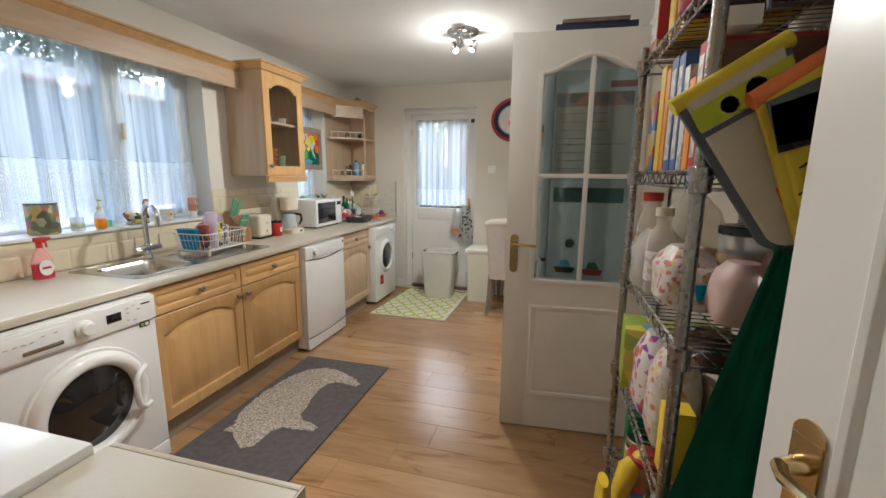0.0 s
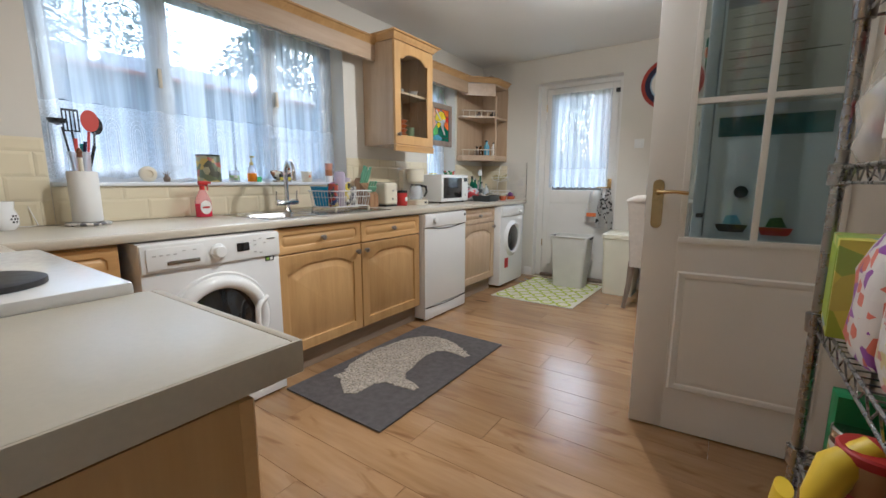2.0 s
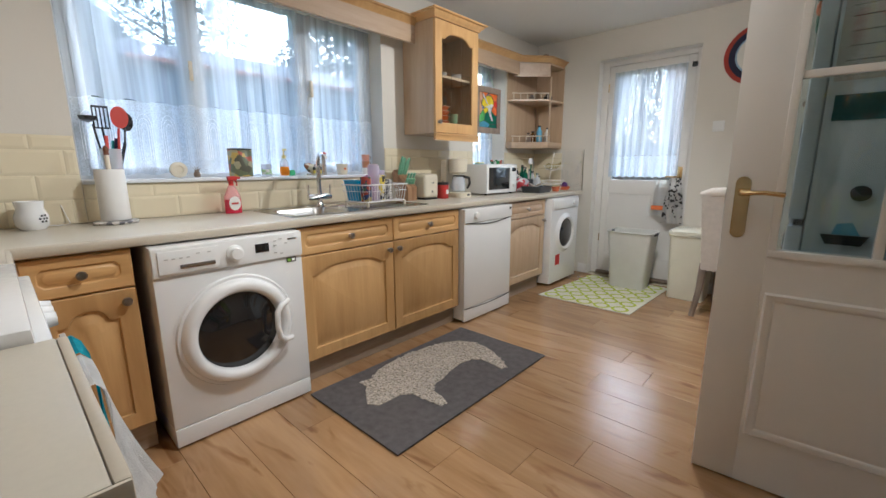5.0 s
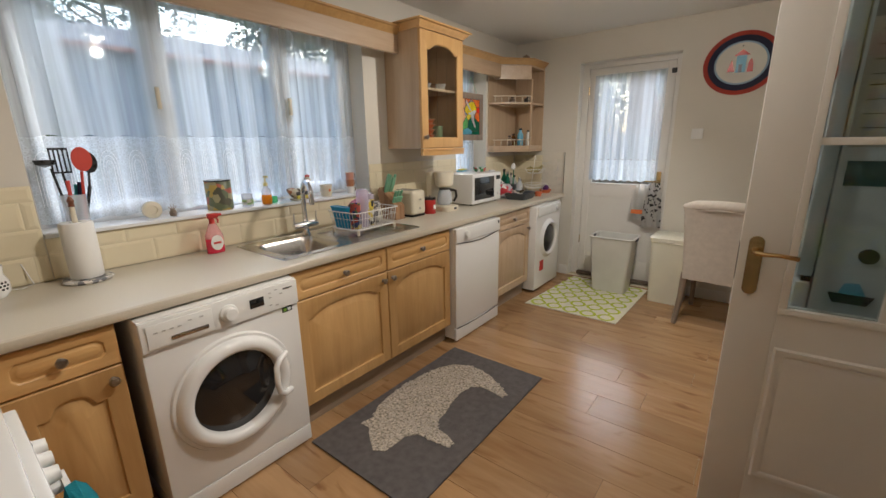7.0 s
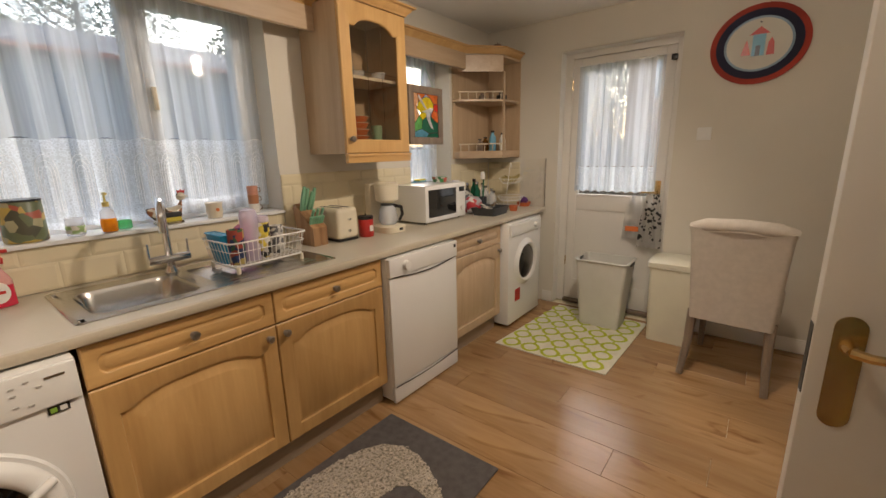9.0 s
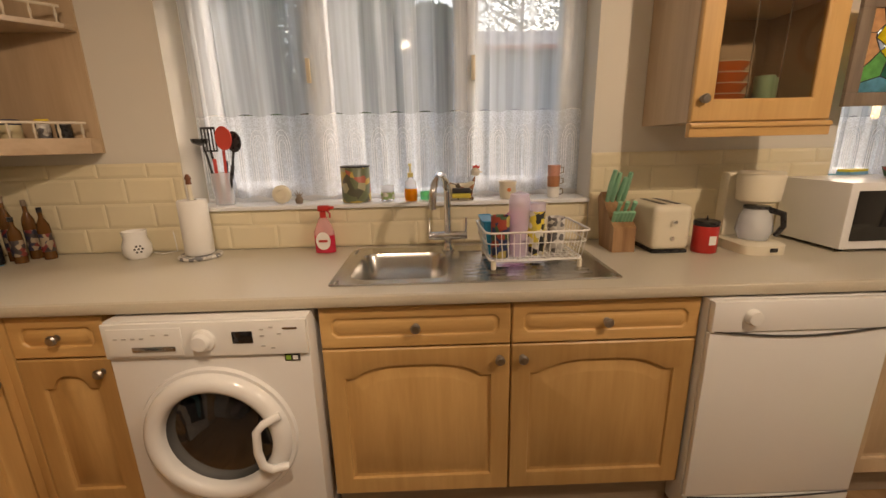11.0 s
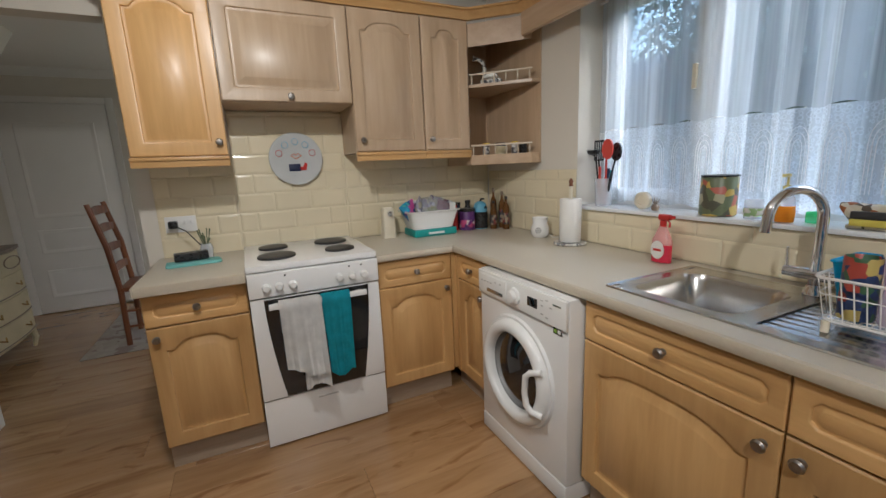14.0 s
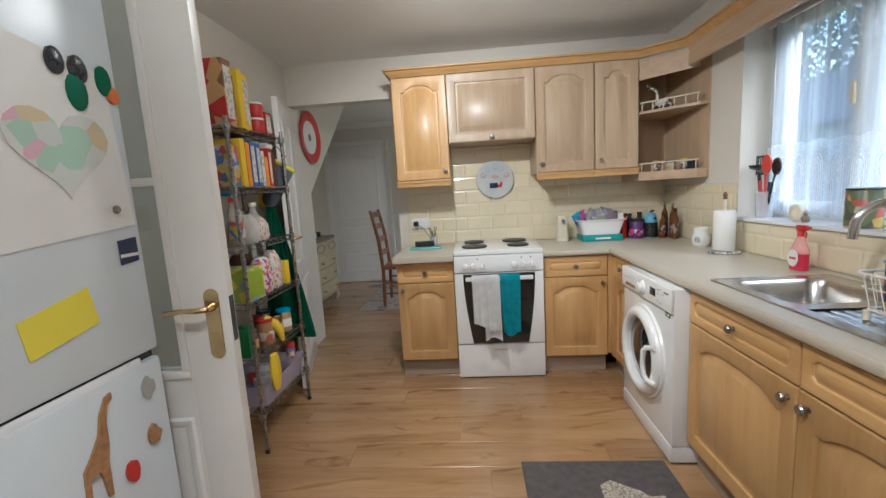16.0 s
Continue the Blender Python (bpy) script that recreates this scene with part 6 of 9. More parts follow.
part("handle", tube([(0, 0, 0.02), (0.005, 0.0, 0.27)], 0.006, None, 8), M_GREEN, wh)
part("head", lathe([(0.0, 0.26), (0.018, 0.265), (0.022, 0.29), (0.015, 0.32), (0, 0.325)], None, 12), M_PAPER, wh)
fb = thing("fruit_basket", "tiered chromed wire fruit basket with bananas", "fruit basket", (0.36, 4.62, WTOP + 0.001), 20)
b = bmesh.new()
for z, r in ((0.05, 0.12), (0.20, 0.10)):
    tube([(r * math.cos(t), r * math.sin(t), z + 0.05) for t in [2 * math.pi * q / 24 for q in range(24)]], 0.0028, b, 5, True)
    tube([(r * 0.8 * math.cos(t), r * 0.8 * math.sin(t), z + 0.02) for t in [2 * math.pi * q / 24 for q in range(24)]], 0.002, b, 5, True)
    for q in range(14):
        t = math.pi * q / 14
        tube([(r * math.cos(t), r * math.sin(t), z + 0.05), (r * 0.7 * math.cos(t), r * 0.7 * math.sin(t), z + 0.01), (0, 0, z), (-r * 0.7 * math.cos(t), -r * 0.7 * math.sin(t), z + 0.01), (-r * math.cos(t), -r * math.sin(t), z + 0.05)], 0.0014, b, 4)
tube([(0, -0.1, 0.0), (-0.02, -0.09, 0.12), (0, -0.085, 0.30), (0.0, -0.02, 0.385), (0, 0.04, 0.37), (0, 0.05, 0.34)], 0.0035, b, 6)
tube([(0.08 * math.cos(t), 0.08 * math.sin(t), 0.003) for t in [2 * math.pi * q / 20 for q in range(20)]], 0.003, b, 5, True)
for t in (0.4, 2.5, 4.6):
    tube([(0.08 * math.cos(t), 0.08 * math.sin(t), 0.003), (0.1 * math.cos(t), 0.1 * math.sin(t), 0.09)], 0.0025, b, 5)
part("wire_frame", b, M_WWIRE, fb)
M_BAN = plain("ripe_banana_skin", (0.36, 0.30, 0.12), 0.6, vary=0.35, scale=20)
for k in range(4):
    bn = thing("banana", "overripe spotted banana in the wire basket", "banana", (0.36, 4.62 + 0.018 * k - 0.03, WTOP + 0.225 + 0.008 * k), 20 + 14 * k, "bananas in the basket")
    part("fruit", tube([(-0.075, 0, 0.03), (-0.05, 0, 0.008), (0, 0, 0), (0.05, 0, 0.012), (0.08, 0, 0.04)], [0.005, 0.015, 0.018, 0.014, 0.004], None, 9), M_BAN, bn)
for k, (px, py, m_) in enumerate([(0.50, 4.42, M_TERRA), (0.43, 4.74, M_TERRA)]):
    tp_ = thing("terracotta_pot", "small orange terracotta dish" if k else "small leaning terracotta pot", "pot", (px, py, WTOP + 0.001), 0)
    part("body", lathe([(0.0, 0), (0.05, 0), (0.065, 0.035), (0.06, 0.035), (0, 0.02)] if k else [(0.0, 0), (0.03, 0), (0.038, 0.045), (0.034, 0.045), (0, 0.02)], None, 18), m_, tp_)
od = thing("onion", "dark purple onion in the terracotta dish", "onion", (0.43, 4.74, WTOP + 0.022), 0)
part("bulb", lathe([(0.0, 0), (0.03, 0.006), (0.042, 0.03), (0.03, 0.05), (0.006, 0.062), (0, 0.064)], None, 16), M_PURPLE, od)
gp = thing("glass_splashback", "clear glass panel edge against the back wall", "glass panel", (0, 0, 0), 0)
part("glass", box(0.35, YB - 0.030, WTOP + 0.001, 0.60, YB - 0.026, 1.30), M_GLASS, gp)
part("edge_trim", box(0.60, YB - 0.032, WTOP + 0.001, 0.606, YB - 0.024, 1.30, 0.001), M_STEEL, gp)

# ---- on the window sill ----
ZS = 1.080
ut = thing("utensil_jar", "clear jar holding black and red cooking utensils on the sill", "utensil jar", (-0.06, 1.03, ZS), 0)
part("jar", lathe([(0.0, 0), (0.04, 0), (0.045, 0.14), (0.042, 0.14), (0.037, 0.004), (0, 0.003)], None, 22), M_CUT, ut)
b = tube([(0.0, -0.02, 0.01), (0.01, -0.05, 0.25)], 0.005, None, 6)
lathe([(0.0, 0), (0.03, 0.012), (0.036, 0.03), (0.033, 0.03), (0, 0.008)], b, 14, "z", (0.01, -0.065, 0.255))
part("ladle", b, M_BLACK, ut)
b = tube([(0.0, 0.0, 0.01), (0.02, -0.02, 0.235)], 0.005, None, 6)
for k in range(5):
    box(0.018, -0.05 + 0.014 * k, 0.235, 0.022, -0.044 + 0.014 * k, 0.325, 0.001, b)
box(0.018, -0.05, 0.23, 0.022, 0.012, 0.237, 0.001, b)
box(0.018, -0.05, 0.323, 0.022, 0.012, 0.333, 0.001, b)
part("slotted_turner", b, M_BLACK, ut)
M_REDS = plain("red_silicone", (0.60, 0.07, 0.05), 0.4, vary=0.06)
b = tube([(0.01, 0.02, 0.01), (0.03, 0.04, 0.235)], 0.006, None, 6)
loft([[(0.032 + t, 0.048 + 0.034 * math.cos(a), 0.285 + 0.05 * math.sin(a)) for a in [2 * math.pi * q / 20 for q in range(20)]] for t in (-0.004, 0.004)], b)
part("spoon", b, M_REDS, ut, "red silicone spoon")
for k, (dx, dy, m_) in enumerate([(0.02, -0.01, M_REDS), (0.0, 0.03, M_NAVY), (-0.02, 0.02, M_TEALP), (0.01, 0.06, M_BLACK)]):
    b = tube([(dx * 0.5, dy * 0.5 - 0.01, 0.01), (dx, dy + 0.0, 0.20 - 0.01 * k)], [0.006, 0.008], None, 6)
    if k == 3:
        loft([[(0.0 + t, 0.075 + 0.03 * math.cos(a), 0.27 + 0.045 * math.sin(a)) for a in [2 * math.pi * q / 16 for q in range(16)]] for t in (-0.004, 0.004)], b)
        tube([(dx, dy, 0.17), (0.0, 0.07, 0.24)], 0.005, b, 6)
    part("utensil_handle", b, m_, ut)
sd = thing("scented_disc", "small cream round ceramic disc standing on the sill", "ornament", (-0.03, 1.295, ZS), 0)
part("disc", lathe([(0.0, 0.012), (0.018, 0.010), (0.02, 0.016), (0.032, 0.016), (0.04, 0.01), (0.04, -0.01), (0, -0.012)], None, 26, "x", (0, 0, 0.041)), M_CREAM, sd)
sn = thing("small_figurine", "tiny dark spiky ornament on the sill", "ornament", (-0.01, 1.375, ZS), 0)
b = lathe([(0.0, 0), (0.014, 0.002), (0.018, 0.018), (0.012, 0.03), (0, 0.034)], None, 12)
for a in (-40, -15, 15, 40):
    tube([(0, 0, 0.025), (0, 0.03 * math.sin(radians(a)), 0.025 + 0.035 * math.cos(radians(a)))], [0.004, 0.001], b, 5)
move(b, Matrix())
part("body", b, M_GREYWOOD, sn)
can("storage_tin", "tall round tin with a sunflower print and black rim", (-0.05, 1.62, ZS), 0.064, 0.15, P_FLOWER, (0.008, M_BLACK), "tin")
can("tea_light", "small clear glass with a pale green candle", (-0.03, 1.76, ZS), 0.03, 0.07, M_CUT, None, "candle glass", "candle glasses on the sill", (0.01, 0.04, printed("green_label", [(0.6, 0.65, 0.6), (0.3, 0.45, 0.2), (0.7, 0.7, 0.65)], 60)))
can("tea_light", "small clear green glass on the sill", (-0.06, 1.93, ZS), 0.026, 0.035, clear("green_glass", (0.4, 0.9, 0.6), 0.03, 0.3), None, "candle glass", "candle glasses on the sill")
so_ = thing("soap_dispenser", "pump bottle of orange soap on the sill", "soap dispenser", (-0.01, 1.865, ZS), 0)
M_ORLIQ = plain("orange_liquid_soap", (0.95, 0.32, 0.01), 0.12, vary=0.04)
part("liquid", lathe([(0.0, 0), (0.026, 0.002), (0.029, 0.03), (0.027, 0.055), (0, 0.056)], None, 20), M_ORLIQ, so_)
part("bottle", lathe([(0.0275, 0.0565), (0.024, 0.085), (0.013, 0.098), (0.012, 0.105), (0, 0.105)], None, 20), M_CUT, so_)
b = tube([(0, 0, 0.105), (0, 0, 0.155)], 0.004, None, 8)
lathe([(0.012, 0.104), (0.013, 0.122), (0.005, 0.125)], b, 12)
box(-0.008, -0.006, 0.152, 0.03, 0.006, 0.163, 0.003, b)
part("pump", b, plain("pale_yellow_plastic", (0.72, 0.6, 0.2), 0.35), so_)
ck_ = thing("hen_ornament", "china hen scourer holder with a black and yellow sponge", "ornament", (-0.02, 2.09, ZS), 0)
P_HEN = printed("hen_glaze", [(0.6, 0.55, 0.42), (0.3, 0.12, 0.05), (0.1, 0.08, 0.06), (0.65, 0.6, 0.5)], 45, 0.25)
b = loft([[(0.03 * s * math.cos(t), y + 0.0, z + 0.03 * s * 1.2 * math.sin(t)) for t in [2 * math.pi * q / 14 for q in range(14)]] for y, z, s in ((-0.085, 0.065, 0.3), (-0.06, 0.05, 0.8), (-0.02, 0.038, 1.0), (0.02, 0.038, 1.0), (0.045, 0.05, 0.9), (0.055, 0.08, 0.55), (0.058, 0.10, 0.5))])
lathe([(0.0, 0), (0.017, 0.006), (0.02, 0.022), (0.012, 0.036), (0, 0.04)], b, 12, "z", (0, 0.06, 0.10))
tube([(0, 0.075, 0.12), (0, 0.092, 0.117)], [0.006, 0.001], b, 6)
box(-0.028, -0.06, 0.0, 0.028, 0.05, 0.012, 0.004, b)
part("body", b, P_HEN, ck_)
part("comb", prism([(-0.014, 0), (0.014, 0), (0.018, 0.014), (0.008, 0.01), (0.002, 0.018), (-0.006, 0.011), (-0.014, 0.015)], -0.004, 0.004), M_RED, ck_, "", (0, 0.062, 0.134), (90, 0, 90))
part("sponge", box(0.031, -0.045, 0.012, 0.048, 0.035, 0.032, 0.003), plain("yellow_sponge", (0.7, 0.6, 0.1), 0.95, bump=0.8), ck_)
part("scourer", box(0.031, -0.045, 0.0325, 0.048, 0.035, 0.055, 0.003), M_IRON, ck_)
vs = thing("owl_pot", "small cream china pot with a face motif", "pot", (-0.03, 2.295, ZS), 0)
part("body", lathe([(0.0, 0), (0.032, 0), (0.038, 0.03), (0.036, 0.055), (0.041, 0.075), (0.037, 0.075), (0, 0.05)], None, 20), M_CREAM, vs)
part("motif", lathe([(0.0, 0.003), (0.008, 0.002), (0.009, 0)], None, 10, "x", (0.037, 0, 0.04)), M_ORANGE, vs)
for k in range(3):
    mgk = thing("espresso_cup", "small striped coffee cup in a stack on the sill", "cup", (-0.03, 2.50, ZS + 0.047 * k), 0, "stacked coffee cups")
    part("body", lathe([(0.0, 0), (0.026, 0), (0.028, 0.046), (0.025, 0.046), (0, 0.01)], None, 20), [M_PAPER, plain("brown_glaze", (0.45, 0.2, 0.1), 0.3), plain("rose_glaze", (0.6, 0.3, 0.22), 0.3)][k], mgk)
    part("handle", tube([(0, 0.027, 0.036), (0, 0.043, 0.034), (0, 0.043, 0.014), (0, 0.027, 0.010)], 0.003, None, 6), M_GREYWOOD, mgk)

# ---- stained glass panel at the little window ----
sg = thing("stained_glass_picture", "stained glass panel of a white bird in a grey frame", "stained glass", (0.14, 3.585, 1.43), 90)
w, h, f = 0.37, 0.40, 0.05
b = box(0, 0, 0, w, 0.018, f, 0.003)
box(0, 0, h - f, w, 0.018, h, 0.003, b)
box(0, 0, f, f, 0.018, h - f, 0.003, b)
box(w - f, 0, f, w, 0.018, h - f, 0.003, b)
part("frame", b, M_GREYWOOD, sg)
def stained(name, col):
    m = bpy.data.materials.new(name)
    m.use_nodes = True
    nt = m.node_tree
    nt.nodes.clear()
    o, mx = nt.nodes.new("ShaderNodeOutputMaterial"), nt.nodes.new("ShaderNodeMixShader")
    tl, gl = nt.nodes.new("ShaderNodeBsdfTranslucent"), nt.nodes.new("ShaderNodeBsdfPrincipled")
    co = coords_of(nt)
    n = tex(nt, "ShaderNodeTexNoise", co, 30.0, Detail=3.0)
    c = ramp(nt, n.outputs["Fac"], [(0.3, [v * 0.8 for v in col]), (0.7, [min(1, v * 1.2) for v in col])])
    nt.links.new(c, tl.inputs[0])
    nt.links.new(c, gl.inputs["Base Color"])
    gl.inputs["Roughness"].default_value = 0.1
    mx.inputs[0].default_value = 0.3
    nt.links.new(tl.outputs[0], mx.inputs[1])
    nt.links.new(gl.outputs[0], mx.inputs[2])
    nt.links.new(mx.outputs[0], o.inputs[0])
    return m


SG = {"o": stained("orange_glass", (0.95, 0.28, 0.05)), "r": stained("red_glass", (0.85, 0.08, 0.03)), "y": stained("yellow_glass", (0.95, 0.75, 0.03)), "w": stained("milk_glass", (0.9, 0.92, 0.9)),
      "g": stained("leaf_glass", (0.25, 0.62, 0.22)), "d": stained("dark_green_glass", (0.03, 0.25, 0.14)), "b": stained("blue_glass", (0.2, 0.5, 0.62)), "p": stained("peach_glass", (0.95, 0.6, 0.35))}
iw, ih = w - 2 * f, h - 2 * f
pieces = [("p", [(0, .72), (.12, .72), (.22, .82), (.15, 1), (0, 1)]), ("o", [(.15, 1), (.22, .82), (.45, .95), (.5, 1)]), ("y", [(.22, .82), (.12, .66), (.3, .56), (.5, .62), (.8, .66), (.82, .78), (.68, .92), (.5, .94)]),
          ("o", [(.5, 1), (.68, .92), (.82, .78), (1, .8), (1, 1)]), ("r", [(.82, .78), (.8, .66), (1, .6), (1, .8)]), ("o", [(1, .6), (.8, .66), (.7, .5), (.85, .4), (1, .35)]),
          ("p", [(0, .72), (.12, .72), (.12, .66), (.22, .5), (.1, .38), (0, .3)]), ("y", [(.22, .5), (.3, .56), (.5, .62), (.5, .48), (.35, .4)]), ("g", [(0, .3), (.1, .38), (.22, .5), (.35, .4), (.3, .2), (0, .12)]),
          ("d", [(.35, .4), (.5, .48), (.7, .5), (.85, .4), (1, .35), (1, .12), (.6, .1), (.3, .2)]), ("b", [(0, .12), (.3, .2), (.6, .1), (.5, 0), (0, 0)]), ("d", [(.6, .1), (1, .12), (1, 0), (.5, 0)])]
for c, pg in pieces:
    cx, cy = sum(p[0] for p in pg) / len(pg), sum(p[1] for p in pg) / len(pg)
    pts = [(f + iw * (cx + (p[0] - cx) * 0.985), f + ih * (cy + (p[1] - cy) * 0.985)) for p in pg]
    part("glass_piece", move(prism(pts, -0.012, -0.009), Matrix.Rotation(radians(90), 4, "X")), SG[c], sg)
b = bmesh.new()
for c, pg in pieces:
    tube([(f + iw * x, 0.0085, f + ih * y) for x, y in pg], 0.0022, b, 4, True)
part("leading", b, M_IRON, sg)
for pg in ([(.2, .98), (.38, .80), (.52, .66), (.42, .68), (.28, .8), (.18, .92)], [(.3, .6), (.5, .64), (.66, .7), (.8, .68), (.7, .6), (.62, .58), (.66, .4), (.78, .2), (.68, .22), (.52, .42), (.48, .56)]):
    part("bird_shape", move(prism([(f + iw * x, f + ih * y) for x, y in pg], -0.006, -0.004), Matrix.Rotation(radians(90), 4, "X")), SG["w"], sg, "white bird wing")
part("hanging_cord", tube([(w * 0.3, 0.009, h), (w * 0.5, 0.009, h + 0.13), (w * 0.75, 0.009, h)], 0.002, None, 5), M_MINT, sg)

# ---- corner shelf contents ----
P_COW = printed("cow_print", [(0.7, 0.68, 0.6), (0.7, 0.68, 0.6), (0.03, 0.03, 0.03)], 60, 0.3)
for px, py, m_ in ((0.20, 0.30, "yellow"), (0.07, 0.43, "yellow")):
    can("spice_jar", "small glass jar with a yellow lid on the corner shelf", (px, py, 1.377), 0.022, 0.055, P_GREY, (0.018, plain("yellow_lid", (0.75, 0.55, 0.03), 0.4)), "jar", "jars on the corner shelf")
can("biscuit_jar", "short jar with a dark striped lid on the corner shelf", (0.13, 0.36, 1.377), 0.033, 0.05, M_CHESTW, (0.02, M_NAVY), "jar")
can("mug", "dark mug on the corner shelf", (0.06, 0.50, 1.377), 0.025, 0.06, M_BLACK, None, "mug")
cb = thing("cow_car_ornament", "white car-shaped ornament with black cow patches on the upper corner shelf", "ornament", (0.17, 0.33, 1.791), -45)
b = loft([[(x, y, z) for x, z in ((-0.06, 0.01), (0.06, 0.01), (0.065, 0.035), (0.045, 0.045), (0.03, 0.075), (-0.03, 0.078), (-0.045, 0.045), (-0.065, 0.035))] for y in (-0.03, 0.03)])
part("body", b, P_COW, cb)
for sx in (-0.035, 0.035):
    part("wheel", lathe([(0.0, 0.066), (0.016, 0.066), (0.018, 0.0), (0, 0)], None, 14, "y", (sx, 0.033, 0.018)), M_BLACK, cb)
gf = thing("giraffe_ornament", "spotted curved-neck giraffe ornament on the upper corner shelf", "ornament", (0.22, 0.25, 1.791), -45)
b = tube([(-0.03, 0, 0.0), (-0.04, 0, 0.05), (-0.045, 0, 0.11), (-0.03, 0, 0.15), (0.0, 0, 0.172), (0.03, 0, 0.168)], [0.016, 0.014, 0.011, 0.010, 0.010, 0.007], None, 9)
tube([(0.02, 0, 0.175), (0.028, 0, 0.20)], [0.004, 0.002], b, 5)
part("body", b, P_COW, gf)
for k, (px, py, z, r, hh, m_, t_) in enumerate([(0.20, 4.58, 1.377, 0.03, 0.17, M_SKY, "clear blue spirit bottle"), (0.25, 4.66, 1.377, 0.028, 0.15, M_PAPER, "white bottle"), (0.12, 4.50, 1.377, 0.028, 0.10, M_GREYWOOD, "brown jar"), (0.10, 4.62, 1.377, 0.03, 0.12, M_AMBER, "amber bottle"), (0.24, 4.66, 1.791, 0.045, 0.07, M_IRON, "dark round pot"), (0.13, 4.52, 1.791, 0.03, 0.06, M_GREYWOOD, "brown pot")]):
    bottle("bottle", t_ + " on the corner shelf near the back door", (px, py, z), r, hh, m_, M_BLACK, "bottles on the corner shelf", 0.45)
tpt = thing("small_teapot", "small dark teapot ornament on top of the corner cornice", "ornament", (0.22, 4.62, 2.182), 0)
part("body", lathe([(0.0, 0), (0.03, 0.003), (0.045, 0.03), (0.03, 0.055), (0.008, 0.06), (0, 0.075)], None, 16), M_GREYWOOD, tpt)
tpt = thing("carved_ornament", "small carved wooden ornament on top of the glazed cabinet", "ornament", (0.20, 3.05, 2.20), 0)
part("body", loft([rr(-0.05 * s, -0.06 * s, 0.05 * s, 0.06 * s, 0.02 * s, z, 3) for z, s in ((0, 1), (0.012, 0.9), (0.02, 0.5), (0.04, 0.55), (0.055, 0.2))]), M_ACACIA, tpt)

# ---- ceiling lamps ----
M_BULB = glow("lamp_bulb", (1.0, 0.80, 0.55), 22.0)


def spot_fixture(place, turn, watts, aim, cone=130):
    c = thing("ceiling_spotlight", "round chrome ceiling light with three lit spot heads", "ceiling light", place, turn, "ceiling lights")
    part("ceiling_plate", lathe([(0.0, -0.028), (0.10, -0.024), (0.115, -0.012), (0.118, 0.0), (0, 0)], None, 36), M_CHROME, c)
    for k in range(3):
        a = radians(120 * k + 30)
        x, y = 0.07 * math.cos(a), 0.07 * math.sin(a)
        h_ = part("spot_head", move(lathe([(0.0, 0.035), (0.018, 0.033), (0.026, 0.01), (0.03, -0.04), (0.026, -0.04), (0, -0.02)], None, 18), Matrix.Translation((x * 1.2, y * 1.2, -0.085)) @ Matrix.Rotation(radians(28), 4, Vector((-math.sin(a), math.cos(a), 0)))), M_CHROME, c)
        part("arm", tube([(x * 0.8, y * 0.8, -0.022), (x * 1.05, y * 1.05, -0.06)], 0.006, None, 8), M_CHROME, c)
        part("bulb", move(lathe([(0.0, -0.046), (0.018, -0.042), (0.022, -0.03), (0, -0.022)], None, 14), Matrix.Translation((x * 1.2, y * 1.2, -0.085)) @ Matrix.Rotation(radians(28), 4, Vector((-math.sin(a), math.cos(a), 0)))), M_BULB, h_)
    li = new("light_spot", bpy.data.lights.new("light_spot", "SPOT"))
    li.data.energy, li.data.shadow_soft_size, li.data.color = watts * 1.2, 0.035, (1.0, 0.84, 0.66)
    li.data.spot_size, li.data.spot_blend = radians(cone), 0.7
    li.matrix_world = look((place[0], place[1], place[2] - 0.15), aim)
    # what the heads throw sideways and up
    spill = 0.16
    lo = new("light_bulbs", bpy.data.lights.new("light_bulbs", "POINT"))
    lo.data.energy, lo.data.shadow_soft_size, lo.data.color = watts * spill, 0.04, (1.0, 0.84, 0.66)
    lo.location = (place[0], place[1], place[2] - 0.24)
    return c


spot_fixture((1.76, 3.22, ZC - 0.001), 0, LAMP_W * 1.95, (0.6, 3.2, 0.45), 146)
spot_fixture((1.72, 1.75, ZC - 0.001), 40, LAMP_W * 1.8, (1.35, 0.1, 0.75))

# ---- mats ----
gm = thing("kitchen_mat", "grey pile mat with a pale furry pig shape, before the sink", "rug", (0, 0, 0), 0)
part("mat", box(0.69, 1.555, 0.001, 1.353, 2.735, 0.011, 0.004), M_MAT, gm)
PIG = [(.98, 1.69), (.90, 1.74), (.84, 1.79), (.785, 1.785), (.80, 1.86), (.75, 1.94), (.732, 2.06), (.732, 2.2), (.745, 2.33), (.775, 2.45), (.83, 2.54), (.92, 2.585), (1.02, 2.585), (1.12, 2.545), (1.2, 2.50), (1.265, 2.455), (1.26, 2.41),
       (1.19, 2.425), (1.11, 2.43), (1.06, 2.39), (1.045, 2.3), (1.06, 2.2), (1.085, 2.12), (1.09, 2.05), (1.13, 1.99), (1.2, 1.98), (1.26, 1.955), (1.25, 1.915), (1.17, 1.905), (1.08, 1.90), (1.035, 1.85), (1.035, 1.79), (1.03, 1.72)]
part("pig_shape", prism(PIG, 0.0105, 0.0135), M_MATPALE, gm, "pale curly-piled pig shape")
b = bmesh.new()
rn = random.Random(2)
def inside(x, y, poly):
    c = False
    for (x0, y0), (x1, y1) in zip(poly, poly[1:] + poly[:1]):
        if (y0 > y) != (y1 > y) and x < (x1 - x0) * (y - y0) / (y1 - y0) + x0:
            c = not c
    return c
n = 0
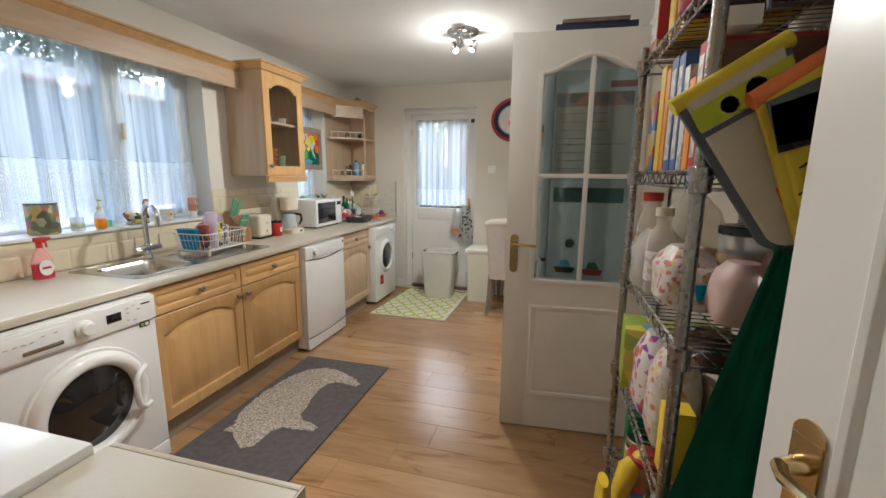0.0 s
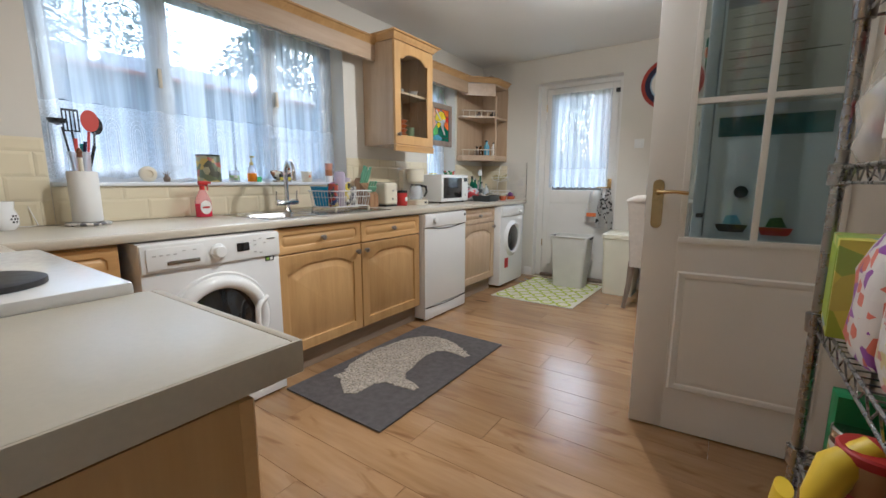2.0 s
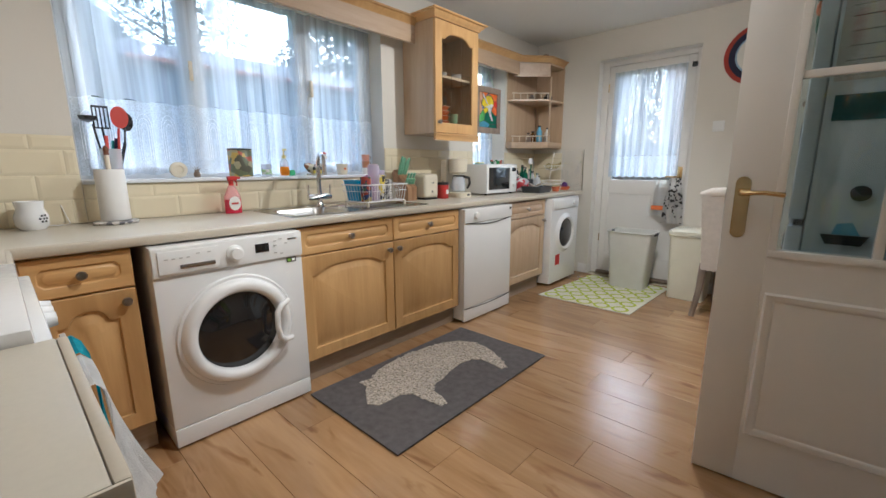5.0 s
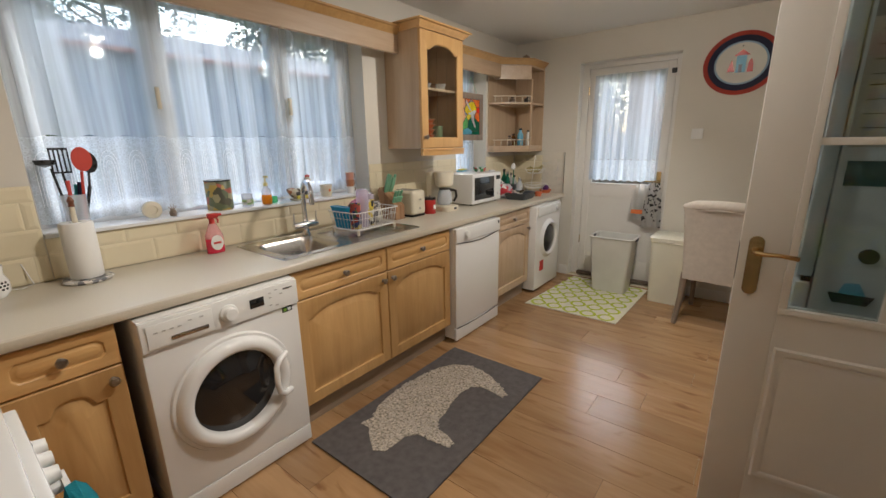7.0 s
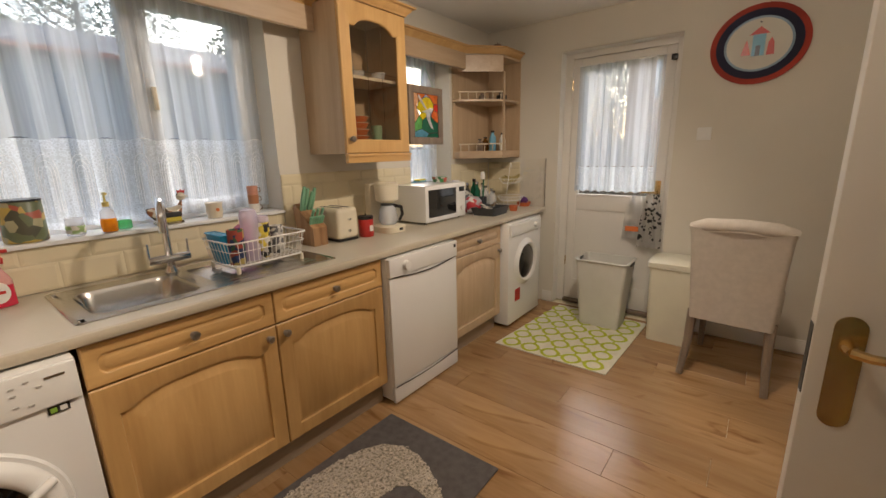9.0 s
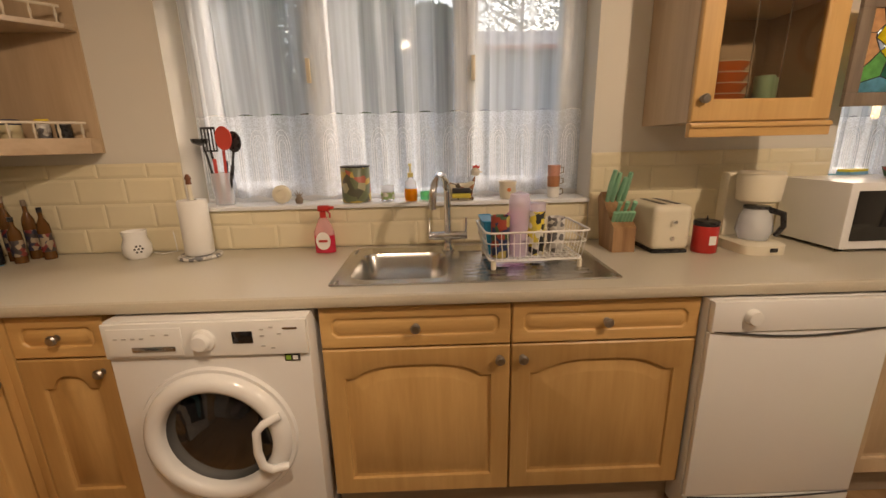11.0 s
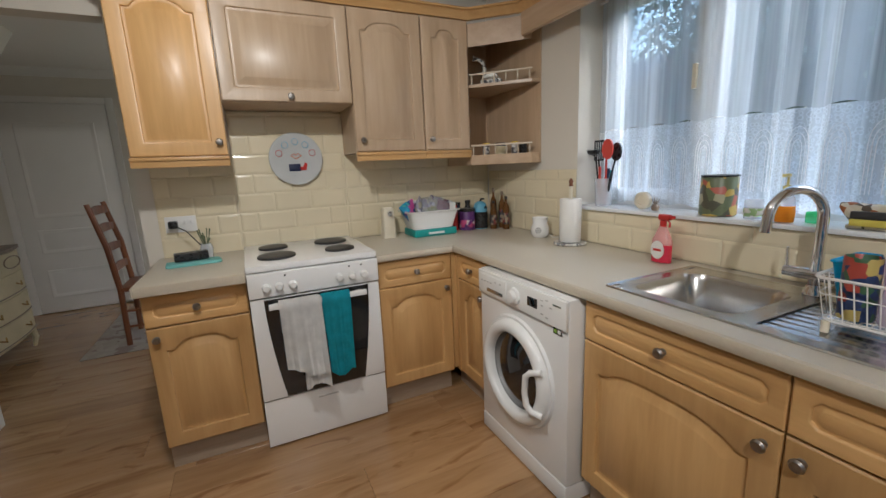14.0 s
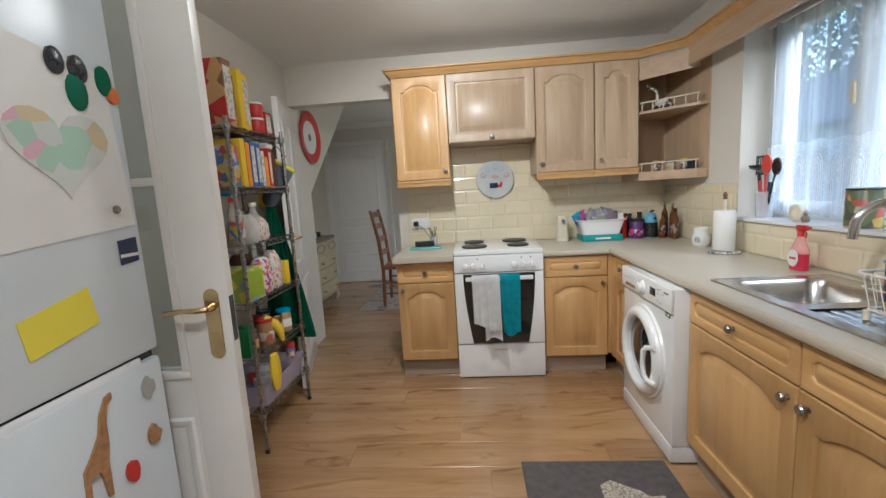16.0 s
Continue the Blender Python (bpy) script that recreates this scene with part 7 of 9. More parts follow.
while n < 420:
    x, y = rn.uniform(0.73, 1.27), rn.uniform(1.69, 2.59)
    if not inside(x, y, PIG):
        continue
    n += 1
    r, a0 = rn.uniform(0.006, 0.012), rn.uniform(0, 6.28)
    tube([(x + r * math.cos(a0 + t), y + r * math.sin(a0 + t), 0.0145) for t in (0, 0.9, 1.8, 2.7, 3.6, 4.4)], 0.0024, b, 4)
cur = part("curl", b, plain("light_curl_pile", (0.58, 0.53, 0.47), 0.95, vary=0.15, bump=0.5), gm)
tagged(cur, kind="stuff")

lm = thing("door_mat", "cream mat with a lime green looping lattice, before the back door", "rug", (0, 0, 0), 0)
M_MATC = plain("cream_mat", (0.70, 0.68, 0.56), 0.9, vary=0.06, scale=20, bump=0.5, fine=260)
M_LIME = plain("lime_print", (0.44, 0.50, 0.03), 0.9, vary=0.1, scale=20, bump=0.4, fine=260)
part("mat", loft([[(0.71, 3.79, z), (1.49, 3.80, z), (1.52, 4.76, z), (0.79, 4.78, z)] for z in (0.001, 0.007)]), M_MATC, lm)
b = bmesh.new()
for i in range(5):
    for j in range(6):
        cx = 0.80 + i * 0.148 + 0.012 * j * 0.5
        cy = 3.87 + j * 0.163
        for s, (rx, ry) in ((1, (0.062, 0.07)),):
            pts0 = [(cx + rx * math.cos(t) * (1 + 0.12 * math.cos(2 * t)), cy + ry * math.sin(t), 0) for t in [2 * math.pi * q / 16 for q in range(16)]]
            for k in range(16):
                (xa, ya, _), (xb, yb, _) = pts0[k], pts0[(k + 1) % 16]
                f = 0.66
                q4 = [(xa, ya), (xb, yb), (cx + (xb - cx) * f, cy + (yb - cy) * f), (cx + (xa - cx) * f, cy + (ya - cy) * f)]
                b.faces.new([b.verts.new((x, y, 0.0085)) for x, y in q4])
        if i < 4:
            b.faces.new([b.verts.new(p) for p in ((cx + 0.055, cy - 0.008, 0.0085), (cx + 0.095, cy - 0.008, 0.0085), (cx + 0.095, cy + 0.008, 0.0085), (cx + 0.055, cy + 0.008, 0.0085))])
        if j < 5:
            b.faces.new([b.verts.new(p) for p in ((cx - 0.008, cy + 0.062, 0.0085), (cx + 0.008, cy + 0.062, 0.0085), (cx + 0.012, cy + 0.103, 0.0085), (cx - 0.004, cy + 0.103, 0.0085))])
tagged(part("printed_pattern", b, M_LIME, lm, "lime green printed loops"), kind="stuff")

# ---- bins, bag, chair, plaque, switch ----
def taper_bin(name, label, place, w0, d0, w1, d1, h, mat, turn=0, lid=None):
    t = thing(name, label, "bin", place, turn)
    L = [rr(-w0 / 2, -d0 / 2, w0 / 2, d0 / 2, 0.03, 0, 4), rr(-w1 / 2, -d1 / 2, w1 / 2, d1 / 2, 0.03, h, 4)]
    if lid is None:
        L += [rr(-w1 / 2 + 0.006, -d1 / 2 + 0.006, w1 / 2 - 0.006, d1 / 2 - 0.006, 0.026, h, 4), rr(-w0 / 2 + 0.008, -d0 / 2 + 0.008, w0 / 2 - 0.008, d0 / 2 - 0.008, 0.026, 0.01, 4)]
    part("body", loft(L), mat, t)
    part("rim", tube(rr(-w1 / 2 - 0.003, -d1 / 2 - 0.003, w1 / 2 + 0.003, d1 / 2 + 0.003, 0.033, h - 0.006, 4), 0.008, None, 6, True), mat, t)
    if lid:
        part("lid", loft([rr(-w1 / 2 - 0.012, -d1 / 2 - 0.012, w1 / 2 + 0.012, d1 / 2 + 0.012, 0.035, h + 0.003, 4), rr(-w1 / 2 - 0.012, -d1 / 2 - 0.012, w1 / 2 + 0.012, d1 / 2 + 0.012, 0.035, h + 0.03, 4), rr(-w1 / 2 + 0.02, -d1 / 2 + 0.02, w1 / 2 - 0.02, d1 / 2 - 0.02, 0.03, h + 0.045, 4)]), lid, t)
    return t


M_BINW = plain("greyish_white_plastic", (0.62, 0.62, 0.58), 0.4, vary=0.05)
M_BINC = plain("cream_white_plastic", (0.70, 0.68, 0.56), 0.4, vary=0.04)
taper_bin("waste_bin", "open white plastic waste bin on the patterned mat", (1.215, 4.60, 0.009), 0.30, 0.22, 0.385, 0.27, 0.53, M_BINW)
wb = bpy.data.objects["waste_bin"]
for sx in (-1, 1):
    part("grip", box(sx * 0.195 - 0.012, -0.04, 0.50, sx * 0.195 + 0.012, 0.04, 0.525, 0.004), M_DGREY, wb, "dark hand grip")
taper_bin("lidded_bin", "cream plastic kitchen bin with a closed lid", (1.70, 4.63, 0.001), 0.27, 0.28, 0.30, 0.31, 0.555, M_BINC, 0, M_BINC)
bgx = thing("hanging_cloth", "white tea towel printed with dark birds hung on the door handle", "tea towel", (1.455, YB + 0.04, 0.60), 0)
P_BIRD = printed("bird_print", [(0.66, 0.65, 0.62), (0.68, 0.66, 0.63), (0.66, 0.65, 0.62), (0.68, 0.66, 0.63), (0.05, 0.05, 0.05)], 50, 0.85)
def drape(w, h, folds, amp):
    b, rows = bmesh.new(), []
    for j in range(13):
        z = h * j / 12
        s = 1 - 0.45 * (j / 12) ** 2
        rows.append([b.verts.new(((i / 16 - 0.5) * w * s, amp * math.sin(i / 16 * folds * 6.28 + j * 0.1), z)) for i in range(17)])
    for r0, r1 in zip(rows, rows[1:]):
        for i in range(16):
            b.faces.new((r0[i], r0[i + 1], r1[i + 1], r1[i]))
    bmesh.ops.solidify(b, geom=list(b.faces), thickness=0.003)
    return b
part("cloth", drape(0.17, 0.42, 2.2, 0.014), P_BIRD, bgx)
bgx = thing("carrier_bag", "white plastic carrier bag hung on the back door handle", "bag", (1.345, YB + 0.06, 0.66), 0)
part("bag", drape(0.20, 0.34, 1.5, 0.018), M_PAPER, bgx)
part("print", box(-0.07, -0.028, 0.06, 0.03, -0.024, 0.10), M_ORANGE, bgx, "orange printed patch")

M_RUST = plain("rust_red_braid", (0.34, 0.045, 0.03), 0.85, vary=0.2, bump=0.6, fine=120)
pq = thing("wall_plaque", "oval braided plaque in red, navy and white, with a house", "wall plaque", (1.985, YB - 0.001, 1.985), 0)
def oval(rx, ry, y0, y1, n=40):
    return loft([[(rx * math.cos(t), y0, ry * math.sin(t)) for t in [2 * math.pi * q / n for q in range(n)]], [(rx * math.cos(t), y1, ry * math.sin(t)) for t in [2 * math.pi * q / n for q in range(n)]]])
part("backing", oval(0.255, 0.235, -0.014, -0.001), M_RUST, pq, "red braided rim")
M_BRAID = [plain("red_braid", (0.36, 0.035, 0.025), 0.85, vary=0.15, bump=0.6, fine=120), plain("navy_braid", (0.02, 0.022, 0.05), 0.85, vary=0.15, bump=0.6, fine=120), plain("blue_braid", (0.30, 0.42, 0.55), 0.85, vary=0.15, bump=0.6, fine=120), plain("cream_cloth", (0.68, 0.66, 0.60), 0.9, vary=0.05)]
part("braid", oval(0.222, 0.203, -0.017, -0.0145), M_BRAID[1], pq, "navy braid")
part("braid", oval(0.178, 0.160, -0.020, -0.0175), M_BRAID[2], pq, "pale blue braid")
part("centre", oval(0.165, 0.148, -0.023, -0.0205), M_BRAID[3], pq, "cream centre")
def flat(name, pts, mat, par, y0, label=""):
    return part(name, loft([[(x, y0, z) for x, z in pts], [(x, y0 - 0.002, z) for x, z in pts]]), mat, par, label)
flat("house_shape", [(-0.03, -0.07), (0.035, -0.07), (0.035, 0.055), (-0.03, 0.055)], M_SKY, pq, -0.0235, "small blue house shape")
flat("door_shape", [(-0.012, -0.069), (0.012, -0.069), (0.012, -0.01), (-0.012, -0.01)], M_NAVY, pq, -0.0257)
flat("dot_shape", [(0.006 * math.cos(q), 0.125 + 0.005 * math.sin(q)) for q in (0, 1.05, 2.1, 3.14, 4.2, 5.2)], M_NAVY, pq, -0.0235)
flat("roof_shape", [(-0.05, 0.055), (0.055, 0.055), (0.003, 0.10)], M_RED, pq, -0.0235, "small red roof shape")
flat("figure_shape", [(-0.085, -0.06), (-0.035, -0.06), (-0.05, 0.0), (-0.06, 0.03), (-0.07, 0.0)], M_RED, pq, -0.0235, "small red skirt shape")
flat("figure_shape", [(0.045, -0.07), (0.085, -0.07), (0.08, 0.0), (0.065, 0.03), (0.05, 0.0)], M_RED, pq, -0.0235, "small red figure shape")
sw = thing("light_switch", "white square light switch on the wall beside the back door", "switch", (1.75, YB - 0.001, 1.455), 0)
part("plate", box(-0.043, -0.010, -0.043, 0.043, 0.0, 0.043, 0.004), M_PLASTIC, sw)
part("rocker", box(-0.012, -0.014, -0.02, 0.012, -0.0105, 0.02, 0.003), M_PLASTIC, sw)

chr_ = thing("dining_chair", "cream fabric dining chair with splayed wooden legs, seen from behind", "chair", (2.06, 4.16, 0.001), -4)
def cushion(x0, x1, z0, z1, y0, y1, lean, flare=0.0):
    L = []
    for k in range(9):
        v = k / 8
        z = z0 + (z1 - z0) * v
        yy = lean * v * v
        fx = flare * v
        curve = 0.02 * math.sin(v * 3)
        L.append([(x, y + yy - curve * 0.3, z) for x, y in [(p[0], p[1]) for p in rr(x0 - fx, y0, x1 + fx, y1, 0.025, 0, 4)]])
    return loft(L)
part("backrest", cushion(-0.205, 0.205, 0.36, 0.925, -0.03, 0.045, -0.075, 0.03), M_LINEN, chr_)
part("top_roll", tube([(-0.232, -0.052, 0.915), (-0.16, -0.078, 0.938), (0.0, -0.086, 0.945), (0.16, -0.078, 0.938), (0.232, -0.052, 0.915)], [0.030, 0.038, 0.040, 0.038, 0.030], None, 12), M_LINEN, chr_, "soft rolled top edge")
part("piping", tube([(-0.236, -0.086, 0.895), (0.0, -0.118, 0.918), (0.236, -0.086, 0.895)], 0.004, None, 6), M_LINEN, chr_)
part("seat", box(-0.22, 0.05, 0.37, 0.22, 0.48, 0.49, 0.03, None, 3), M_LINEN, chr_)
for sx in (-1, 1):
    part("leg", tube([(sx * 0.19, 0.01, 0.40), (sx * 0.195, -0.02, 0.2), (sx * 0.21, -0.085, 0.0)], [0.028, 0.023, 0.018], None, 8), M_GREYWOOD, chr_)
    part("leg", tube([(sx * 0.19, 0.43, 0.38), (sx * 0.19, 0.44, 0.0)], [0.024, 0.017], None, 8), M_GREYWOOD, chr_)

# ---- fridge freezer ----
FX, FY = 2.385, 2.39
fr = thing("fridge_freezer", "tall white fridge freezer with magnets and papers on it", "fridge", (FX, FY, 0))
M_FRIDGE = plain("white_fridge_enamel", (0.68, 0.73, 0.77), 0.3, vary=0.02, bump=0.04, fine=220)
part("body", box(0.045, 0.0, 0.02, 0.60, 0.56, 2.09, 0.008), M_FRIDGE, fr)
part("fridge_door", box(0.0, 0.0, 0.955, 0.043, 0.56, 2.09, 0.012), M_FRIDGE, fr)
part("freezer_door", box(0.0, 0.0, 0.05, 0.043, 0.56, 0.935, 0.012), M_FRIDGE, fr)
part("grip_recess", box(0.003, 0.06, 0.915, 0.012, 0.54, 0.95, 0.003), M_UPVC, fr, "moulded grip along the door's edge")
part("gap_seal", box(0.015, 0.01, 0.936, 0.04, 0.55, 0.954), M_BLACK, fr)
def on_front(name, label, pts, z_off, mat, cat, group=""):
    """A flat thing on the fridge's front: points are (y, z)."""
    t = thing(name, label, cat, (FX - 0.001 - z_off, 0, 0), 0, group)
    part("sheet", loft([[(0, y, z) for y, z in pts], [(-0.0015, y, z) for y, z in pts]]), mat, t)
    return t
hp = on_front("childs_drawing", "white paper with a faint coloured heart drawing on the fridge", [(2.405, 1.285), (2.71, 1.255), (2.70, 1.68), (2.43, 1.64)], 0, M_PAPER, "drawing")
P_HEART = printed("faint_crayon", [(0.66, 0.66, 0.64), (0.62, 0.66, 0.62), (0.70, 0.45, 0.55), (0.45, 0.62, 0.5), (0.68, 0.68, 0.66), (0.65, 0.55, 0.35)], 26, 0.8)
hs = [(2.56 + 0.010 * 16 * math.sin(t) ** 3 * 0.7, 1.46 + 0.0085 * (13 * math.cos(t) - 5 * math.cos(2 * t) - 2 * math.cos(3 * t) - math.cos(4 * t)) * 0.75) for t in [2 * math.pi * q / 28 for q in range(28)]]
part("heart_shape", loft([[(-0.002, y, z) for y, z in hs], [(-0.0045, y, z) for y, z in hs]]), P_HEART, hp, "pale crayon-coloured heart")
def blob(name, label, y, z, parts_, group="fridge magnets"):
    t = thing(name, label, "magnet", (FX - 0.001, y, z), 0, group)
    for nm, dy, dz, ry_, rz_, m_, lab in parts_:
        part(nm, loft([[(-xx, dy + ry_ * s * math.cos(q), dz + rz_ * s * math.sin(q)) for q in [2 * math.pi * i / 14 for i in range(14)]] for xx, s in ((0.0, 1), (0.006, 1), (0.010, 0.7))]), m_, t, lab)
    return t
blob("fridge_magnet", "magnet of a dark round-eared head with a green body", 2.515, 1.60, [("ear", 0.03, 0.04, 0.02, 0.028, M_BLACK, ""), ("ear", -0.02, 0.035, 0.022, 0.03, M_BLACK, ""), ("body", -0.01, -0.015, 0.024, 0.04, M_GREEN, "green")])
blob("fridge_magnet", "dark green and orange oval magnet", 2.425, 1.615, [("body", 0.008, 0.01, 0.02, 0.034, M_GREEN, ""), ("tip", -0.012, -0.018, 0.018, 0.02, M_ORANGE, "orange")])
blob("fridge_magnet", "small round grey magnet", 2.455, 1.325, [("body", 0, 0, 0.009, 0.010, M_GREYWOOD, "")])
on_front("business_card", "small dark blue card with a white band on the fridge", [(2.41, 1.195), (2.465, 1.19), (2.465, 1.25), (2.41, 1.255)], 0, M_NAVY, "card")
part("white_band", box(-0.003, 2.412, 1.208, -0.0016, 2.463, 1.216), M_PAPER, bpy.data.objects["business_card"])
on_front("sticky_note", "plain bright yellow paper note on the fridge", [(2.545, 1.075), (2.70, 1.045), (2.71, 1.125), (2.56, 1.16)], 0, plain("yellow_paper", (0.80, 0.68, 0.05), 0.7, vary=0.03), "note")
on_front("sticky_note", "yellow and white paper high on the fridge door", [(2.45, 1.80), (2.60, 1.83), (2.60, 1.90), (2.45, 1.86)], 0, bpy.data.materials["yellow_paper"], "note")
M_TAN = plain("tan_enamel", (0.36, 0.19, 0.08), 0.4, vary=0.25, scale=60)
gi = thing("fridge_magnet", "tan giraffe-shaped magnet low on the fridge", "magnet", (FX - 0.001, 2.60, 0.80), 0, "fridge magnets")
gpts = [(-0.045, 0.11), (-0.03, 0.105), (-0.01, 0.07), (0.0, 0.03), (0.02, 0.0), (0.045, -0.03), (0.05, -0.12), (0.04, -0.12), (0.035, -0.05), (0.01, -0.05), (0.0, -0.12), (-0.01, -0.12), (-0.012, -0.04), (-0.02, 0.0), (-0.022, 0.05), (-0.03, 0.085), (-0.045, 0.095)]
part("body", loft([[(0, y, z) for y, z in gpts], [(-0.006, y, z) for y, z in gpts]]), M_TAN, gi)
for (y, z, m_, lab) in ((2.45, 0.868, M_STEEL, "small grey squirrel-shaped magnet"), (2.455, 0.742, M_TAN, "small brown and yellow bird-shaped magnet"), (2.53, 0.69, M_RED, "small red and black vehicle-shaped magnet")):
    t = thing("fridge_magnet", lab, "magnet", (FX - 0.001, y, z), 0, "fridge magnets")
    rn = random.Random(int(y * 1000))
    bp = [((0.018 + rn.uniform(-0.005, 0.007)) * math.cos(a), (0.028 + rn.uniform(-0.008, 0.006)) * math.sin(a)) for a in [2 * math.pi * q / 12 for q in range(12)]]
    part("body", loft([[(0, p, q) for p, q in bp], [(-0.006, p, q) for p, q in bp]]), m_, t)
# the fridge's side, behind the glazed door
def on_side(name, label, pts, off, mat, cat, group=""):
    t = thing(name, label, cat, (0, FY - 0.001 - off, 0), 0, group)
    part("sheet", loft([[(x, 0, z) for x, z in pts], [(x, -0.0015, z) for x, z in pts]]), mat, t)
    return t
cal = on_side("wall_calendar", "paper calendar with a faded picture strip on the fridge side", [(2.44, 1.375), (2.80, 1.375), (2.80, 1.80), (2.44, 1.78)], 0, plain("aged_paper", (0.55, 0.52, 0.45), 0.8, vary=0.04), "calendar")
part("picture_strip", box(2.44, -0.0035, 1.735, 2.80, -0.0018, 1.80), printed("landscape_print", [(0.35, 0.25, 0.2), (0.5, 0.25, 0.2), (0.3, 0.3, 0.3), (0.2, 0.2, 0.18)], 18), cal)
part("ruled_line", box(2.46, -0.003, 1.55, 2.78, -0.0018, 1.553), M_STEEL, cal)
for z in (1.70, 1.66, 1.62, 1.58, 1.51, 1.47, 1.43):
    part("ruled_line", box(2.46, -0.003, z, 2.68, -0.0018, z + 0.002), M_STEEL, cal)
on_side("paper_tag", "small red paper tag on the fridge side", [(2.69, 1.82), (2.81, 1.82), (2.81, 1.85), (2.69, 1.85)], 0, plain("dull_red_paper", (0.35, 0.1, 0.08), 0.8), "tag")
on_side("teal_strip", "dark teal card strip on the fridge side", [(2.45, 1.26), (2.79, 1.26), (2.79, 1.335), (2.45, 1.335)], 0, plain("teal_card", (0.02, 0.13, 0.14), 0.7), "card")
def side_blob(label, x, z, parts_):
    t = thing("fridge_magnet", label, "magnet", (x, FY - 0.001, z), 0, "fridge magnets")
    for nm, pts, m_ in parts_:
        part(nm, loft([[(px, 0, pz) for px, pz in pts], [(px, -0.008, pz) for px, pz in pts]]), m_, t)
circ = lambda cx, cz, r, n=12: [(cx + r * math.cos(2 * math.pi * q / n), cz + r * math.sin(2 * math.pi * q / n)) for q in range(n)]
side_blob("round dark grey magnet on the fridge side", 2.545, 1.045, [("body", circ(0, 0, 0.024), M_DGREY)])
boat = lambda s: [("hull", [(-0.055, 0.0), (-0.04, -0.03), (0.04, -0.03), (0.055, 0.0)], M_IRON if s else M_RED), ("sail", [(-0.03, 0.002), (0.035, 0.002), (0.015, 0.04), (-0.02, 0.035)], M_SKY if s else M_GREEN)]
side_blob("blue boat-shaped magnet with a dark hull", 2.525, 0.915, boat(1))
side_blob("green and red boat-shaped magnet", 2.665, 0.91, boat(0))
side_blob("small dark leaf-shaped magnet", 2.83, 1.43, [("body", [(-0.012, -0.03), (0.012, -0.03), (0.006, 0.02), (-0.01, 0.03)], M_BLACK)])
bx = thing("box_file", "dark blue and brown box file lying on top of the fridge", "box file", (2.60, 2.53, 2.092), 3)
part("box", box(-0.19, -0.12, 0, 0.19, 0.12, 0.035, 0.003), M_NAVY, bx)
part("cover", box(-0.16, -0.125, 0.036, 0.15, 0.10, 0.055, 0.003), M_GREYWOOD, bx)

# ---- wire rack ----
RX0, RX1, RY0, RY1 = 2.675, 2.96, 0.885, 1.455
SH = [1.70, 1.405, 1.11, 0.815, 0.52, 0.225]
rack = thing("wire_shelf_rack", "tall grey chromed wire shelf rack standing against the wall", "shelf rack")
for px in (RX0, RX1):
    for py in (RY0, RY1):
        p = part("post", tube([(px, py, 0.02), (px, py, 1.74)], 0.011, None, 12), M_WIRE, rack)
        part("foot", lathe([(0.0, 0), (0.012, 0.001), (0.013, 0.02), (0, 0.02)], None, 10, "z", (px, py, 0.001)), M_BLACK, p)
        for z in SH:
            part("collar", lathe([(0.0115, -0.035), (0.017, -0.033), (0.019, 0.006), (0.0115, 0.008)], None, 12, "z", (px, py, z)), M_WIRE, p)
WIRE = []
for z in SH:
    b = bmesh.new()
    for zz, r in ((z, 0.0035), (z - 0.028, 0.003)):
        tube([(RX0, RY0, zz), (RX1, RY0, zz), (RX1, RY1, zz), (RX0, RY1, zz)], r, b, 5, True)
    for (xa, ya, xb, yb) in ((RX0, RY0, RX0, RY1), (RX1, RY0, RX1, RY1), (RX0, RY0, RX1, RY0), (RX0, RY1, RX1, RY1)):
        L = math.hypot(xb - xa, yb - ya)
        n = int(L / 0.03)
        pts = [(xa + (xb - xa) * k / n, ya + (yb - ya) * k / n, z if k % 2 else z - 0.028) for k in range(n + 1)]
        tube(pts, 0.0018, b, 4)
    for x in (RX0 + 0.1, RX0 + 0.2):
        tube([(x, RY0, z - 0.005), (x, RY1, z - 0.005)], 0.002, b, 4)
    sf = part("shelf_frame", b, M_WIRE, rack)
    for k in range(1, 22):
        y = RY0 + (RY1 - RY0) * k / 22
        if WIRE:
            o = new("wire", WIRE[0].data)
            o.parent, o.location = sf, (RX0, y, z - 0.001)
        else:
            WIRE.append(part("wire", tube([(0, 0, 0), (RX1 - RX0, 0, 0)], 0.0015, None, 4), M_WIRE, sf, "", (RX0, y, z - 0.001)))


def carton(label, place, size, mat, turn=0, side=None, name="food_box", lean=0):
    t = thing(name, label, "box", place, turn, "boxes on the wire rack")
    w, d, h = size
    part("carton", box(-w / 2, -d / 2, 0, w / 2, d / 2, h, 0.002), mat, t)
    if side:
        part("label", box(-w / 2 - 0.001, -d / 2 + 0.008, h * 0.1, -w / 2 - 0.0002, d / 2 - 0.008, h * 0.9), side, t, "printed side")
    return t


def col(name, c, r=0.45):
    return plain(name, c, r, vary=0.08)


K_RED, K_YEL, K_ORA, K_BLU, K_LIM, K_BRN = col("red_card", (0.42, 0.025, 0.02)), col("bright_yellow_card", (0.78, 0.55, 0.02)), col("orange_card", (0.75, 0.28, 0.02)), col("blue_card", (0.06, 0.13, 0.35)), col("lime_card", (0.33, 0.45, 0.03)), col("brown_card", (0.09, 0.035, 0.02))
P_RED = printed("red_box_print", [(0.42, 0.02, 0.02), (0.42, 0.02, 0.02), (0.5, 0.3, 0.12), (0.2, 0.1, 0.05)], 12)
P_NUT = printed("nutrition_print", [(0.62, 0.6, 0.56), (0.66, 0.64, 0.6), (0.4, 0.38, 0.36)], 70)
